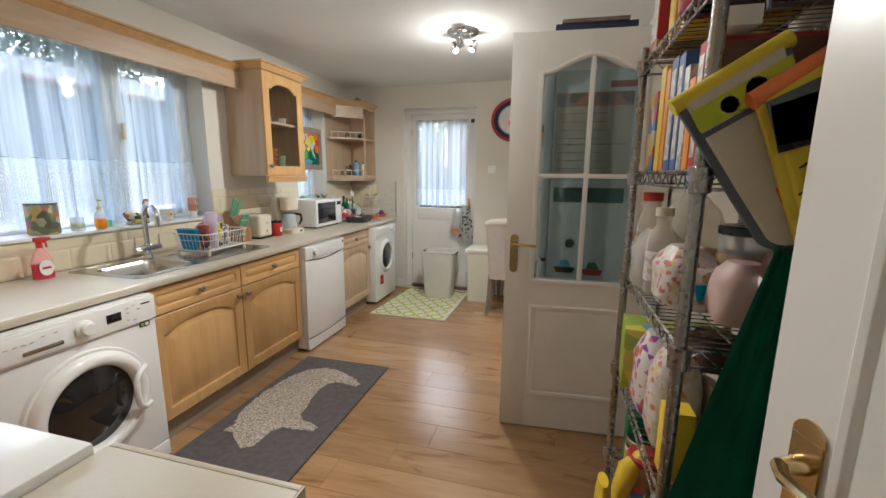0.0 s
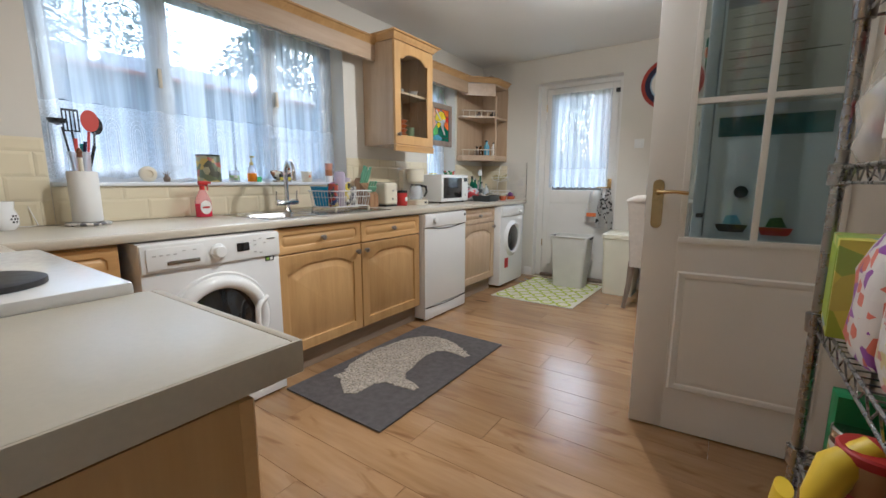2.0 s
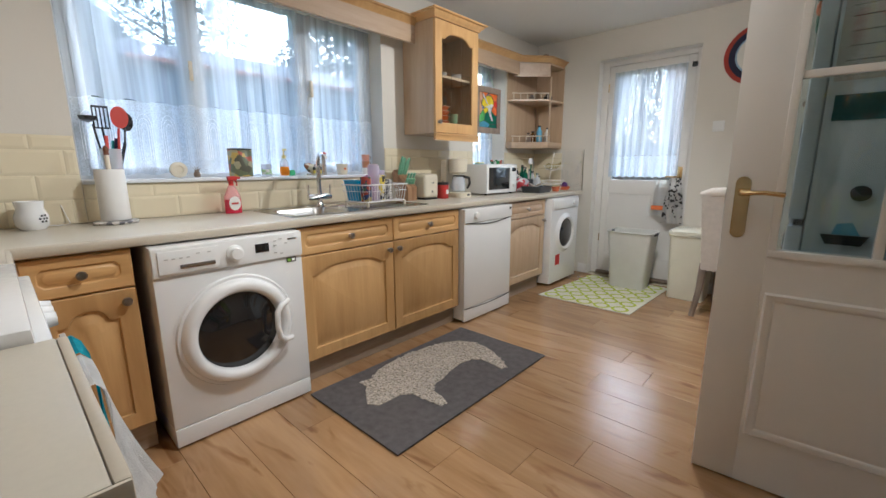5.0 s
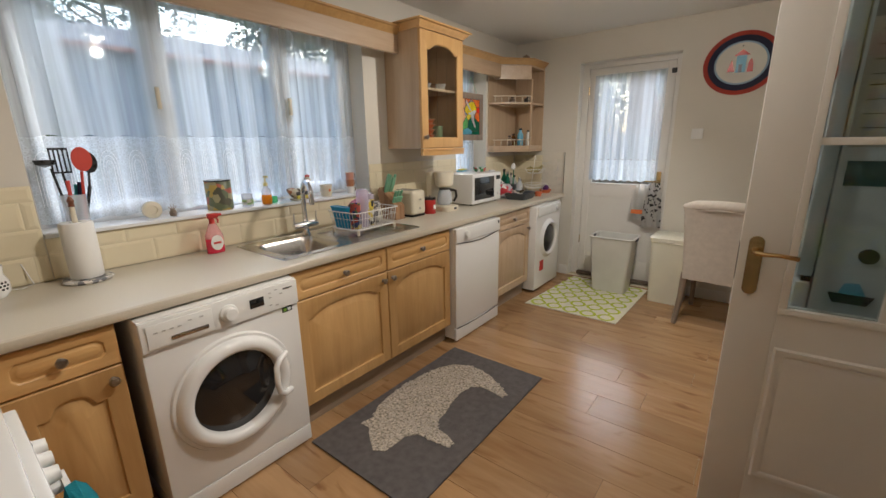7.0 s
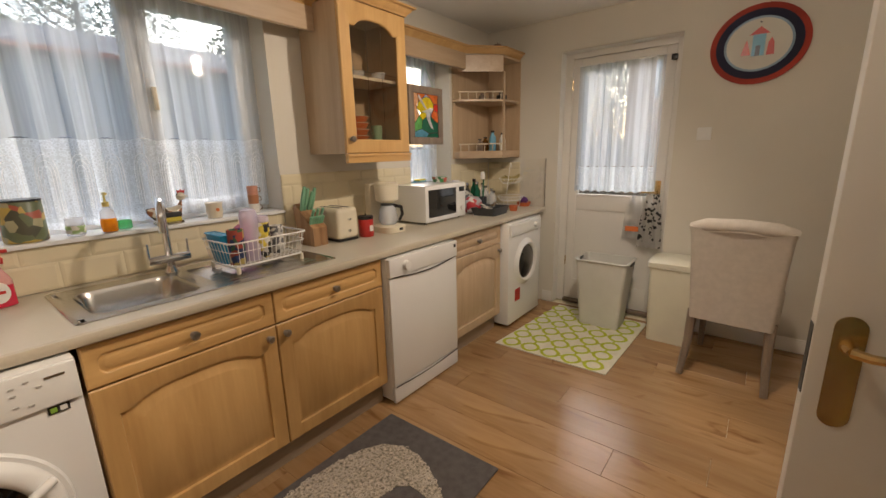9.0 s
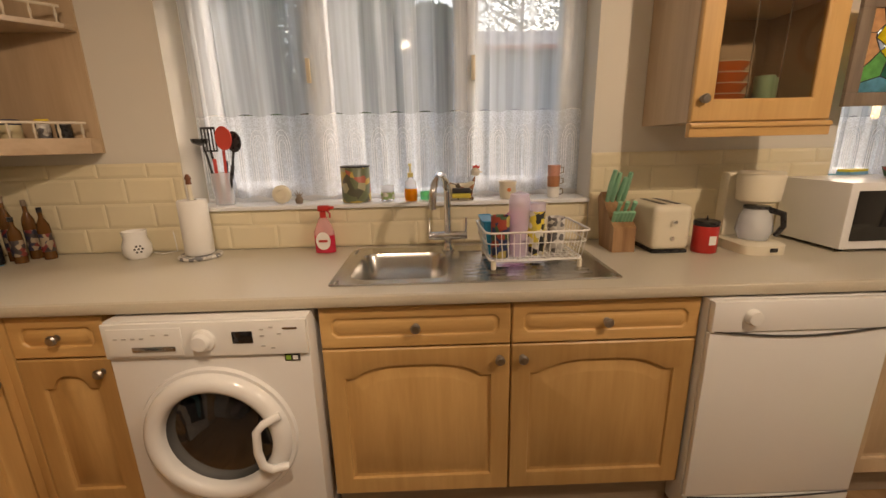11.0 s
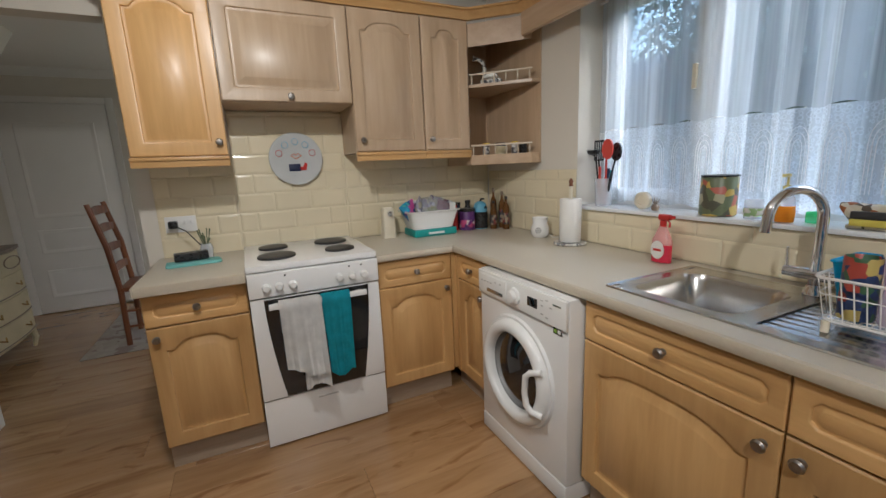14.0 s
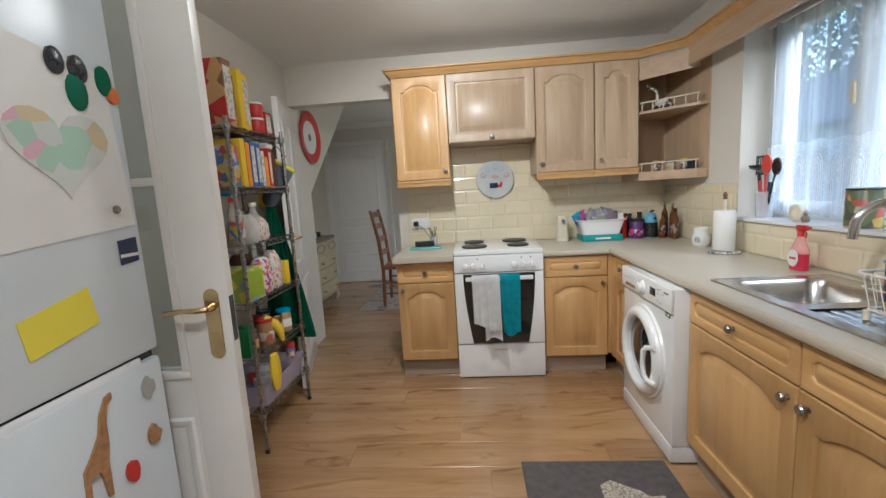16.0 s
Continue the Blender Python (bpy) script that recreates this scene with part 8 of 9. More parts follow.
P_MIX = printed("mixed_print", [(0.6, 0.55, 0.5), (0.5, 0.1, 0.1), (0.1, 0.2, 0.5), (0.6, 0.45, 0.1)], 28)
P_LIME = printed("lime_print_box", [(0.4, 0.5, 0.05), (0.35, 0.5, 0.08), (0.25, 0.4, 0.55), (0.6, 0.55, 0.1), (0.7, 0.65, 0.1)], 20)
z = SH[0] + 0.004
carton("big red cereal box on the top shelf of the wire rack", (2.80, 1.385, z), (0.24, 0.075, 0.31), P_RED, 0, P_NUT)
carton("dark brown flat box on the top shelf of the wire rack", (2.82, 1.31, z), (0.22, 0.05, 0.26), K_BRN, 0, P_NUT)
carton("tall yellow box on the top shelf of the wire rack", (2.79, 1.255, z), (0.2, 0.05, 0.30), K_YEL, 0, K_YEL)
carton("yellow cereal box with a printed side, on the top shelf", (2.80, 1.195, z), (0.2, 0.06, 0.29), K_YEL, 0, P_NUT)
carton("brown biscuit box lying on the top shelf of the wire rack", (2.81, 1.06, z), (0.24, 0.12, 0.09), K_BRN, 0)
for k in range(2):
    can("food_tub", "red tub with a white lid, stacked on the top shelf", (2.71, 1.10 - 0.004 * k, z + 0.085 * k), 0.042, 0.07, K_RED, (0.012, M_PAPER), "tub", "tubs on the wire rack")
carton("small red and cream box on the rack's top shelf", (2.72, 1.00, z), (0.07, 0.07, 0.13), K_RED, 0, P_NUT)
z = SH[1] + 0.004
for k, (yy, w, h, m_, lab) in enumerate([(1.39, 0.09, 0.20, P_MIX, "crumpled yellow snack multipack"), (1.30, 0.045, 0.245, K_YEL, "tall yellow box"), (1.25, 0.035, 0.23, K_ORA, "narrow orange box"), (1.20, 0.05, 0.24, K_BLU, "blue box"), (1.145, 0.045, 0.235, K_BLU, "blue box"), (1.10, 0.035, 0.20, P_NUT, "pale printed box"), (1.06, 0.035, 0.17, K_ORA, "small orange box"), (1.015, 0.04, 0.22, K_RED, "red box"), (0.965, 0.04, 0.20, K_BRN, "dark brown box")]):
    carton(lab + " standing on the second shelf", (2.78, yy, z), (0.17, w, h), m_, 0, P_NUT if k in (3, 4, 7) else None)
carton("small white printed packet on top of the boxes on the rack", (2.73, 0.985, z + 0.223), (0.05, 0.07, 0.03), M_PAPER)
z = SH[2] + 0.004
PET = clear("clear_plastic_bottle", (0.95, 0.93, 0.88), 0.08, 0.28)
P_BREAD = plain("brown_flour_bag", (0.42, 0.28, 0.16), 0.7, vary=0.25)
big = thing("water_bottle", "large clear plastic bottle with a blue cap, on the wire rack", "bottle", (2.80, 1.33, z), 0, "bottles on the wire rack")
part("body", lathe([(0.0, 0), (0.07, 0.002), (0.078, 0.03), (0.072, 0.08), (0.078, 0.11), (0.075, 0.16), (0.06, 0.20), (0.028, 0.235), (0.024, 0.25)], None, 28), PET, big)
part("cap", lathe([(0.0, 0.276), (0.026, 0.274), (0.028, 0.25), (0, 0.25)], None, 18), M_BLUEP, big)
part("contents", lathe([(0.0, 0.004), (0.064, 0.005), (0.07, 0.03), (0.066, 0.08), (0.07, 0.10), (0, 0.10)], None, 24), P_BREAD, big)
bottle("bottle", "clear bottle with a red cap on the wire rack", (2.72, 1.40, z), 0.036, 0.24, PET, K_RED, "bottles on the wire rack", 0.6, P_MIX)
bottle("bottle", "clear bottle with a pale yellow cap on the wire rack", (2.715, 1.24, z), 0.034, 0.21, PET, M_CREAM, "bottles on the wire rack", 0.5, P_NUT)
bottle("bottle", "dark brown bottle with a white paper label on the wire rack", (2.86, 1.0, z), 0.034, 0.21, K_BRN, M_BLACK, "bottles on the wire rack", 0.45, M_PAPER)
can("food_tub", "white and blue tub with a blue band on the wire rack", (2.76, 1.13, z), 0.035, 0.08, M_PAPER, (0.015, M_PAPER), "tub", "tubs on the wire rack", (0.02, 0.06, M_BLUEP))
can("food_jar", "clear jar with a dark lid behind the bottles on the rack", (2.86, 1.17, z), 0.05, 0.16, M_CUT, (0.02, M_BLACK), "jar", "jars on the wire rack", (0.02, 0.12, P_BREAD))
def bag(label, place, size, mat, seed, turn=0):
    rnd = random.Random(seed)
    t = thing("food_bag", label, "bag", place, turn, "bags on the wire rack")
    w, d, h = size
    ph = rnd.uniform(0, 6)
    part("bag", loft([[(w / 2 * s * math.copysign(abs(math.cos(a)) ** 0.7, math.cos(a)) * (1 + 0.06 * math.sin(4 * a + zz * 40 + ph)), d / 2 * s * math.copysign(abs(math.sin(a)) ** 0.7, math.sin(a)), zz * h) for a in [2 * math.pi * q / 20 for q in range(20)]] for zz, s in ((0, 0.85), (0.15, 1.03), (0.4, 1.0), (0.65, 1.02), (0.85, 0.8), (1.0, 0.5))]), mat, t)
    return t
CLEARBAG = clear("crinkled_clear_bag", (0.93, 0.92, 0.9), 0.25, 0.35)
M_ROSE = plain("pale_pink_packet", (0.62, 0.45, 0.42), 0.5, vary=0.12)
P_PINKW = printed("pink_white_print", [(0.62, 0.58, 0.54), (0.66, 0.62, 0.6), (0.60, 0.56, 0.53), (0.64, 0.60, 0.57), (0.50, 0.16, 0.14), (0.60, 0.50, 0.25), (0.58, 0.52, 0.52)], 95)
bag("crinkled clear bag of pale food on the wire rack", (2.75, 1.17, z), (0.12, 0.15, 0.13), P_PINKW, 1)
bag("pale pink packet leaning at the end of the rack shelf", (2.82, 1.06, z), (0.10, 0.11, 0.12), M_ROSE, 2)
bag("crinkled clear bag on the wire rack", (2.73, 1.31, z), (0.13, 0.15, 0.15), CLEARBAG, 3)
z = SH[3] + 0.004
carton("lime green box with a blue picture on the wire rack", (2.79, 1.36, z), (0.24, 0.14, 0.17), P_LIME, -6, K_LIM)
bag("brown paper food bag on the wire rack", (2.84, 1.20, z), (0.14, 0.15, 0.22), K_BRN, 4)
bag("white and purple printed food bag on the wire rack", (2.725, 1.21, z), (0.10, 0.14, 0.20), printed("purple_white_print", [(0.68, 0.65, 0.62), (0.66, 0.62, 0.6), (0.25, 0.06, 0.35), (0.6, 0.15, 0.1)], 55), 5)
bag("white printed food bag on the wire rack", (2.73, 1.08, z), (0.10, 0.11, 0.22), P_PINKW, 6)
carton("clear plastic tub with a white lid on the wire rack", (2.85, 1.03, z), (0.13, 0.14, 0.16), M_LINEN)
carton("small yellow packet on the wire rack", (2.71, 0.97, z), (0.05, 0.05, 0.14), K_YEL)
z = SH[4] + 0.004
for k, (px, py, r, h, m_, ld, lab) in enumerate([(2.73, 1.23, 0.045, 0.13, plain("peanut_spread", (0.36, 0.20, 0.08), 0.4), K_RED, "brown spread jar with a red lid"), (2.73, 1.00, 0.042, 0.12, plain("pale_spread", (0.42, 0.28, 0.14), 0.4), M_BLUEP, "brown spread jar with a blue lid"), (2.74, 1.09, 0.04, 0.11, plain("dark_preserve", (0.16, 0.05, 0.02), 0.3), M_BRASS, "dark preserve jar with a gold lid"), (2.83, 1.14, 0.04, 0.12, plain("dark_jam", (0.12, 0.03, 0.03), 0.3), K_RED, "dark jam jar with a red lid"), (2.84, 1.30, 0.045, 0.10, K_RED, M_STEEL, "red food tin"), (2.75, 1.37, 0.045, 0.09, K_BRN, M_STEEL, "dark food tin"), (2.85, 1.02, 0.04, 0.12, M_CUT, M_BLACK, "clear jar with a black lid")]):
    can("food_jar", lab + " on the wire rack", (px, py, z), r, h, m_, (0.018, ld), "jar", "jars on the wire rack", (0.03, 0.08, M_PAPER if k == 1 else P_MIX))
yb = thing("sauce_bottle", "bright yellow squeezy bottle leaning forward on the rack", "bottle", (2.69, 1.20, z + 0.01), 0, "bottles on the wire rack")
part("body", tube([(0.04, 0.03, 0.14), (-0.005, 0.01, 0.10), (-0.025, -0.01, 0.05), (-0.03, -0.02, -0.01)], [0.02, 0.028, 0.022, 0.012], None, 12), K_YEL, yb)
carton("green packet on the wire rack", (2.78, 1.41, z - 0.0), (0.14, 0.05, 0.16), col("green_card", (0.02, 0.22, 0.07)))
z = SH[5] + 0.004
bx = thing("plastic_crate", "clear lilac plastic tray full of packets on the lowest shelf", "crate", (2.81, 1.17, z), 0)
part("body", loft([rr(-0.13, -0.22, 0.13, 0.22, 0.02, 0.0, 3), rr(-0.155, -0.25, 0.155, 0.25, 0.025, 0.12, 3), rr(-0.15, -0.245, 0.15, 0.245, 0.022, 0.12, 3), rr(-0.125, -0.215, 0.125, 0.215, 0.018, 0.006, 3)]), clear("lilac_clear_plastic", (0.82, 0.78, 0.88), 0.15, 0.4), bx)
for k, (dx, dy, m_, lab) in enumerate([(0.0, 0.13, K_BLU, "blue packet"), (-0.05, -0.02, P_MIX, "printed packet"), (0.04, -0.13, P_PINKW, "white printed packet"), (0.03, 0.02, K_RED, "red packet"), (-0.06, 0.10, M_PAPER, "white packet")]):
    carton(lab + " in the plastic tray on the rack", (2.81 + dx, 1.17 + dy, z + 0.01), (0.08, 0.09, 0.05 + 0.012 * k), m_, 15 * k)
can("spice_jar", "small jar with a red lid above the tray", (2.70, 1.02, z + 0.128), 0.026, 0.06, P_MIX, (0.03, K_RED), "jar", "jars on the wire rack")
can("glass_bowl", "shallow clear glass dish on the tray", (2.74, 1.23, z + 0.128), 0.07, 0.03, M_CUT, None, "dish")
rg = thing("rubber_gloves", "pair of yellow rubber gloves hung over the low shelf", "gloves", (2.665, 1.33, 0.30), 0)
part("glove", loft([[(-0.022 * math.cos(a) * s - 0.02, 0.05 * s * math.sin(a), zz) for a in [2 * math.pi * q / 14 for q in range(14)]] for zz, s in ((0.0, 0.5), (0.04, 0.8), (0.10, 1.0), (0.16, 0.9), (0.2, 0.7))]), K_YEL, rg)

# ---- open door leaf, gloves and apron ----
od_ = thing("panelled_door", "white moulded panel door standing open beside the rack", "door", (2.975, 0.015, 0.006), 106.5)
w, h, t = 0.762, 1.98, 0.018
part("leaf", box(0, -t, 0, w, t, h, 0.002), M_WHITE, od_)
for s in (-1, 1):
    for (xa, xb) in ((0.09, 0.345), (0.417, 0.672)):
        for (za, zb) in ((0.14, 0.72), (0.86, 1.85)):
            part("moulded_panel", loft([[(xa + d, s * (t + y), za + d), (xb - d, s * (t + y), za + d), (xb - d, s * (t + y), zb - d), (xa + d, s * (t + y), zb - d)] for d, y in ((0, 0.0002), (0.006, 0.006), (0.016, 0.006), (0.024, 0.001), (0.04, 0.004), (0.05, 0.004))]), M_WHITE, od_)
    b = prism([(0.0, 0.0), (0.042, 0.0), (0.042, 0.16), (0.0, 0.16)], 0, 0.004, bevel=0.0015)
    for zz in (0.0, 0.16):
        lathe([(0.0, 0.0), (0.021, 0.0), (0.021, 0.003), (0.0, 0.004)], b, 16, at=(0.021, zz, 0))
    move(b, Matrix(((1, 0, 0, w - 0.085), (0, 0, s, s * (t + 0.0005)), (0, 1, 0, 0.935), (0, 0, 0, 1))))
    part("handle_plate", b, M_BRASS, od_, "long worn brass backplate")
    b = lathe([(0.013, 0), (0.011, 0.012), (0.008, 0.03), (0.0, 0.03)], None, 14, "y")
    tube([(0, -0.028, 0), (-0.02, -0.04, 0.0), (-0.06, -0.043, 0.002), (-0.108, -0.04, -0.004)], [0.009, 0.008, 0.007, 0.008], b)
    if s > 0:
        move(b, Matrix.Diagonal((1, -1, 1, 1)))
    part("door_handle", b, M_BRASS, od_, "brass lever", (w - 0.064, s * (t + 0.004), 1.06))
for zz in (0.2, 1.0, 1.75):
    part("hinge", tube([(-0.004, -0.02, zz), (-0.004, -0.02, zz + 0.09)], 0.006), M_BRASS, od_)

ap = thing("apron", "dark green cloth apron hanging at the end of the rack", "apron", (2.765, 0.855, 0.42), 6)
b, rows = bmesh.new(), []
for j in range(19):
    v = j / 18
    z = 0.87 * v
    half = 0.155 - 0.125 * v ** 1.3
    cx = -0.01 + 0.05 * v
    rows.append([b.verts.new((cx + half * (2 * i / 20 - 1), 0.012 * math.sin(i / 20 * 11 + 0.6) * (1.1 - v) + 0.004 * math.sin(i * 1.7 + j * 0.2), z)) for i in range(21)])
for r0, r1 in zip(rows, rows[1:]):
    for i in range(20):
        b.faces.new((r0[i], r0[i + 1], r1[i + 1], r1[i]))
bmesh.ops.solidify(b, geom=list(b.faces), thickness=0.003)
part("cloth", b, M_GREEN, ap)
part("neck_loop", tube([(0.015, 0.006, 0.865), (0.022, 0.004, 0.91), (0.045, 0.004, 0.935), (0.062, 0.005, 0.90), (0.065, 0.006, 0.865)], 0.004, None, 6), M_GREEN, ap)

M_MITTC = plain("cream_quilted_cotton", (0.52, 0.47, 0.36), 0.9, vary=0.1, bump=0.5, fine=180)
M_MITTG = plain("grey_trim", (0.10, 0.12, 0.14), 0.9, vary=0.1, bump=0.4, fine=200)
M_MITTY = plain("yellow_cotton", (0.66, 0.52, 0.03), 0.9, vary=0.08, bump=0.4, fine=200)


def glove(label, place, tilt, mats, patches, skew):
    """An oven glove: wide cuff at the top, narrowing to the finger end; x across, z up."""
    g = thing("oven_glove", label, "oven glove", place, 0, "oven gloves at the end of the rack")
    g.rotation_euler = (0, radians(tilt), 0)
    def outline(grow):
        pts = []
        for k in range(17):
            a = math.pi * k / 16
            pts.append(((0.052 + grow) * math.cos(a), -0.105 - (0.04 + grow) * math.sin(a)))
        pts += [(-0.060 - grow, -0.04), (-0.070 - grow, 0.05), (-0.078 - grow, 0.13 - skew), (0.078 + grow, 0.13 + skew), (0.070 + grow, 0.05), (0.060 + grow, -0.04)]
        return pts
    o1, o0 = outline(0.0), outline(-0.010)
    part("trim", loft([[(x, 0.007 * s, z) for x, z in o] for o, s in ((o0, -1.3), (o1, -0.7), (o1, 0.7), (o0, 1.3))]), mats[1], g, "bound edge")
    part("palm", loft([[(x * f, y, -0.01 + (z + 0.01) * f) for x, z in o0] for f, y in ((1.0, -0.0096), (0.93, -0.0145), (0.6, -0.0165))]), mats[0], g)
    part("cuff_band", tube([(-0.082, 0, 0.131 - skew), (0.082, 0, 0.131 + skew)], 0.013, None, 10), mats[2], g, "bright cuff band")
    for nm, pts, m_ in patches:
        part(nm, loft([[(x, -0.0168, z) for x, z in pts], [(x, -0.0185, z) for x, z in pts]]), m_, g)
    return g


def stroke(pts, r=0.0028):
    """A thin printed line, as a narrow outline."""
    return [(x, z + r) for x, z in pts] + [(x, z - r) for x, z in reversed(pts)]


glove("cream oven glove with grey trim and a yellow cuff", (2.75, 0.868, 1.425), -27, (M_MITTC, M_MITTG, M_MITTY),
      [("green_band", [(-0.066, 0.072), (0.066, 0.085), (0.068, 0.118), (-0.068, 0.105)], M_LIME), ("printed_patch", [(-0.01, -0.045), (0.03, -0.03), (0.045, -0.055), (0.02, -0.085), (-0.01, -0.07)], M_ORANGE), ("blue_patch", [(0.028, -0.045), (0.048, -0.06), (0.045, -0.095), (0.03, -0.08)], M_NAVY),
       ("printed_ring", circ(-0.02, 0.092, 0.012), M_DGREY), ("printed_ring", circ(0.018, 0.098, 0.014), M_DGREY), ("trim_line", [(-0.068, 0.062), (0.067, 0.074), (0.067, 0.082), (-0.068, 0.070)], M_MITTG)], 0.008)
glove("yellow oven glove with dark printed patches and an orange cuff", (2.815, 0.836, 1.42), -14, (M_MITTY, M_MITTY, M_ORANGE),
      [("grey_patch", [(-0.066, 0.035), (0.066, 0.035), (0.07, 0.130), (-0.072, 0.095)], M_MITTG), ("dark_patch", [(-0.066, 0.025), (-0.005, 0.03), (-0.002, 0.095), (-0.068, 0.088)], M_BLACK), ("yellow_patch", [(0.012, 0.05), (0.062, 0.055), (0.066, 0.10), (0.02, 0.105), (0.006, 0.075)], M_MITTY)], 0.030)
for pts in ([(0.014, 0.062), (0.035, 0.056), (0.062, 0.072)], [(-0.045, 0.0), (-0.03, 0.008), (-0.012, 0.006)], [(-0.05, -0.035), (-0.01, -0.018), (0.05, -0.012)], [(-0.03, -0.06), (0.0, -0.052)], [(-0.02, -0.10), (0.01, -0.085), (0.03, -0.09)]):
    q = [(x, -0.0187, z) for x, z in pts]
    part("printed_line", tube(q, 0.0016, None, 5), M_BLACK, bpy.data.objects["oven_glove.001"])
part("hanging_loop", tube([(2.70, 0.79, 1.60), (2.72, 0.85, 1.655), (2.73, 0.899, 1.66)], 0.003, None, 6), M_MITTG, rack)

# ---- hall and dining room ----
hd = thing("door_2", "white panelled hall door, shut", "door", (2.79, -2.80, 0), 180, kind="structure")
hd.location.x = 3.66
part("door_frame", box(-0.065, -0.03, 0, 0.0, 0.0, 2.14, 0.004), M_WHITE, hd)
part("door_frame", box(0.86, -0.03, 0, 0.925, 0.0, 2.14, 0.004), M_WHITE, hd)
part("door_frame", box(0.0, -0.03, 2.08, 0.86, 0.0, 2.14, 0.004), M_WHITE, hd)
lf = part("leaf", box(0.003, -0.024, 0.01, 0.857, 0.0, 2.077, 0.002), M_WHITE, hd)
for (za, zb) in ((0.16, 0.45), (0.62, 0.86), (0.98, 1.9)):
    part("moulded_panel", loft([[(xa, -0.024 - y, z0_) for xa, z0_ in ((0.12 + d, za + d), (0.74 - d, za + d), (0.74 - d, zb - d), (0.12 + d, zb - d))] for d, y in ((0, 0.0003), (0.006, 0.006), (0.016, 0.006), (0.03, 0.001), (0.045, 0.003))]), M_WHITE, lf)
wpl = thing("red_wall_plate", "round wall plate with a wide red rim, on the stair wall", "plate", (XR, -0.40, 1.885), 0)
part("rim", lathe([(0.15, 0.010), (0.17, 0.02), (0.225, 0.028), (0.235, 0.022), (0.19, 0.0), (0.15, 0.002)], None, 44, "x"), M_RED, wpl, "wide red rim")
part("centre", lathe([(0.0, 0.010), (0.10, 0.010), (0.1495, 0.012), (0.1495, 0.002), (0, 0.002)], None, 44, "x"), M_PAPER, wpl)
part("motif", lathe([(0.0, 0.016), (0.025, 0.014), (0.035, 0.0105), (0, 0.0105)], None, 16, "x"), M_GREYWOOD, wpl)
for ob in [wpl]:
    ob.matrix_world = pose(XR, -0.40, 1.885, 0, 0, 180)

cd = thing("chest_of_drawers", "cream painted chest of drawers with dark lines and a curved skirt", "chest of drawers", (3.34, -1.0, 0.001), -90)
W, D, H = 0.78, 0.42, 0.86
L = []
for z_, bow in ((0.14, 0.0), (0.45, 0.02), (0.82, 0.0)):
    L.append([(-0.0, 0.0, z_), (W * 0.25, -0.02 - bow, z_), (W * 0.5, -0.03 - bow, z_), (W * 0.75, -0.02 - bow, z_), (W, 0, z_), (W, D, z_), (0, D, z_)])
part("body", loft(L), M_CHESTW, cd)
part("top", loft([[(-0.02, -0.01, z_), (W * 0.25, -0.055, z_), (W * 0.5, -0.065, z_), (W * 0.75, -0.055, z_), (W + 0.02, -0.01, z_), (W + 0.02, D, z_), (-0.02, D, z_)] for z_ in (0.825, 0.85)]), M_GREYWOOD, cd)
for k, (za, zb) in enumerate(((0.17, 0.32), (0.335, 0.49), (0.505, 0.655))):
    bow = 0.02 * (1 - abs((za + zb) / 2 - 0.45) / 0.37)
    pr = lambda x: -(0.0 + (0.03 + bow) * math.sin(math.pi * min(1, max(0, x / W))) ** 0.7) - 0.006
    xs = [0.03 + (W - 0.06) * q / 8 for q in range(9)]
    b = loft([[(x, pr(x), za), (x, pr(x), zb), (x, pr(x) + 0.015, zb), (x, pr(x) + 0.015, za)] for x in xs])
    dd_ = part("drawer", b, M_CHESTW, cd)
    part("line_moulding", tube([(x, pr(x) - 0.002, za + 0.004) for x in xs], 0.004, None, 5), M_GREYWOOD, dd_)
    for x in (0.2, 0.58):
        part("handle", tube([(x - 0.04, pr(x) - 0.004, (za + zb) / 2), (x, pr(x) - 0.022, (za + zb) / 2 - 0.02), (x + 0.04, pr(x) - 0.004, (za + zb) / 2)], 0.006, None, 6), M_BRASS, dd_)
for xa, xb in ((0.03, 0.38), (0.40, 0.75)):
    xs = [xa + (xb - xa) * q / 5 for q in range(6)]
    pr = lambda x: -(0.032 * math.sin(math.pi * x / W) ** 0.7) - 0.006
    dd_ = part("drawer", loft([[(x, pr(x), 0.67), (x, pr(x), 0.81), (x, pr(x) + 0.015, 0.81), (x, pr(x) + 0.015, 0.67)] for x in xs]), M_CHESTW, cd)
    part("line_moulding", tube([((xa + xb) / 2 + 0.12 * math.cos(q), pr((xa + xb) / 2) - 0.008, 0.74 + 0.045 * math.sin(q)) for q in [2 * math.pi * i / 16 for i in range(16)]], 0.004, None, 5, True), M_GREYWOOD, dd_)
for px in (0.03, W - 0.03):
    for py in (0.02, D - 0.03):
        part("leg", tube([(px, py, 0.16), (px, py - 0.02, 0.08), (px, py, 0.0)], [0.03, 0.022, 0.014], None, 8), M_CHESTW, cd)
rn = random.Random(5)
for k, (dy, lab, m_) in enumerate([(-1.15, "small dark ornament", M_GREYWOOD), (-1.3, "pale china dish", M_CHINA), (-1.45, "small cream pot", M_CREAM), (-1.58, "small dark jar", M_IRON)]):
    can("ornament", lab + " on the chest of drawers", (3.47, dy, 0.852), 0.035 + 0.01 * (k == 1), 0.06 + 0.05 * (k == 0), m_, None, "ornament", "ornaments on the chest")

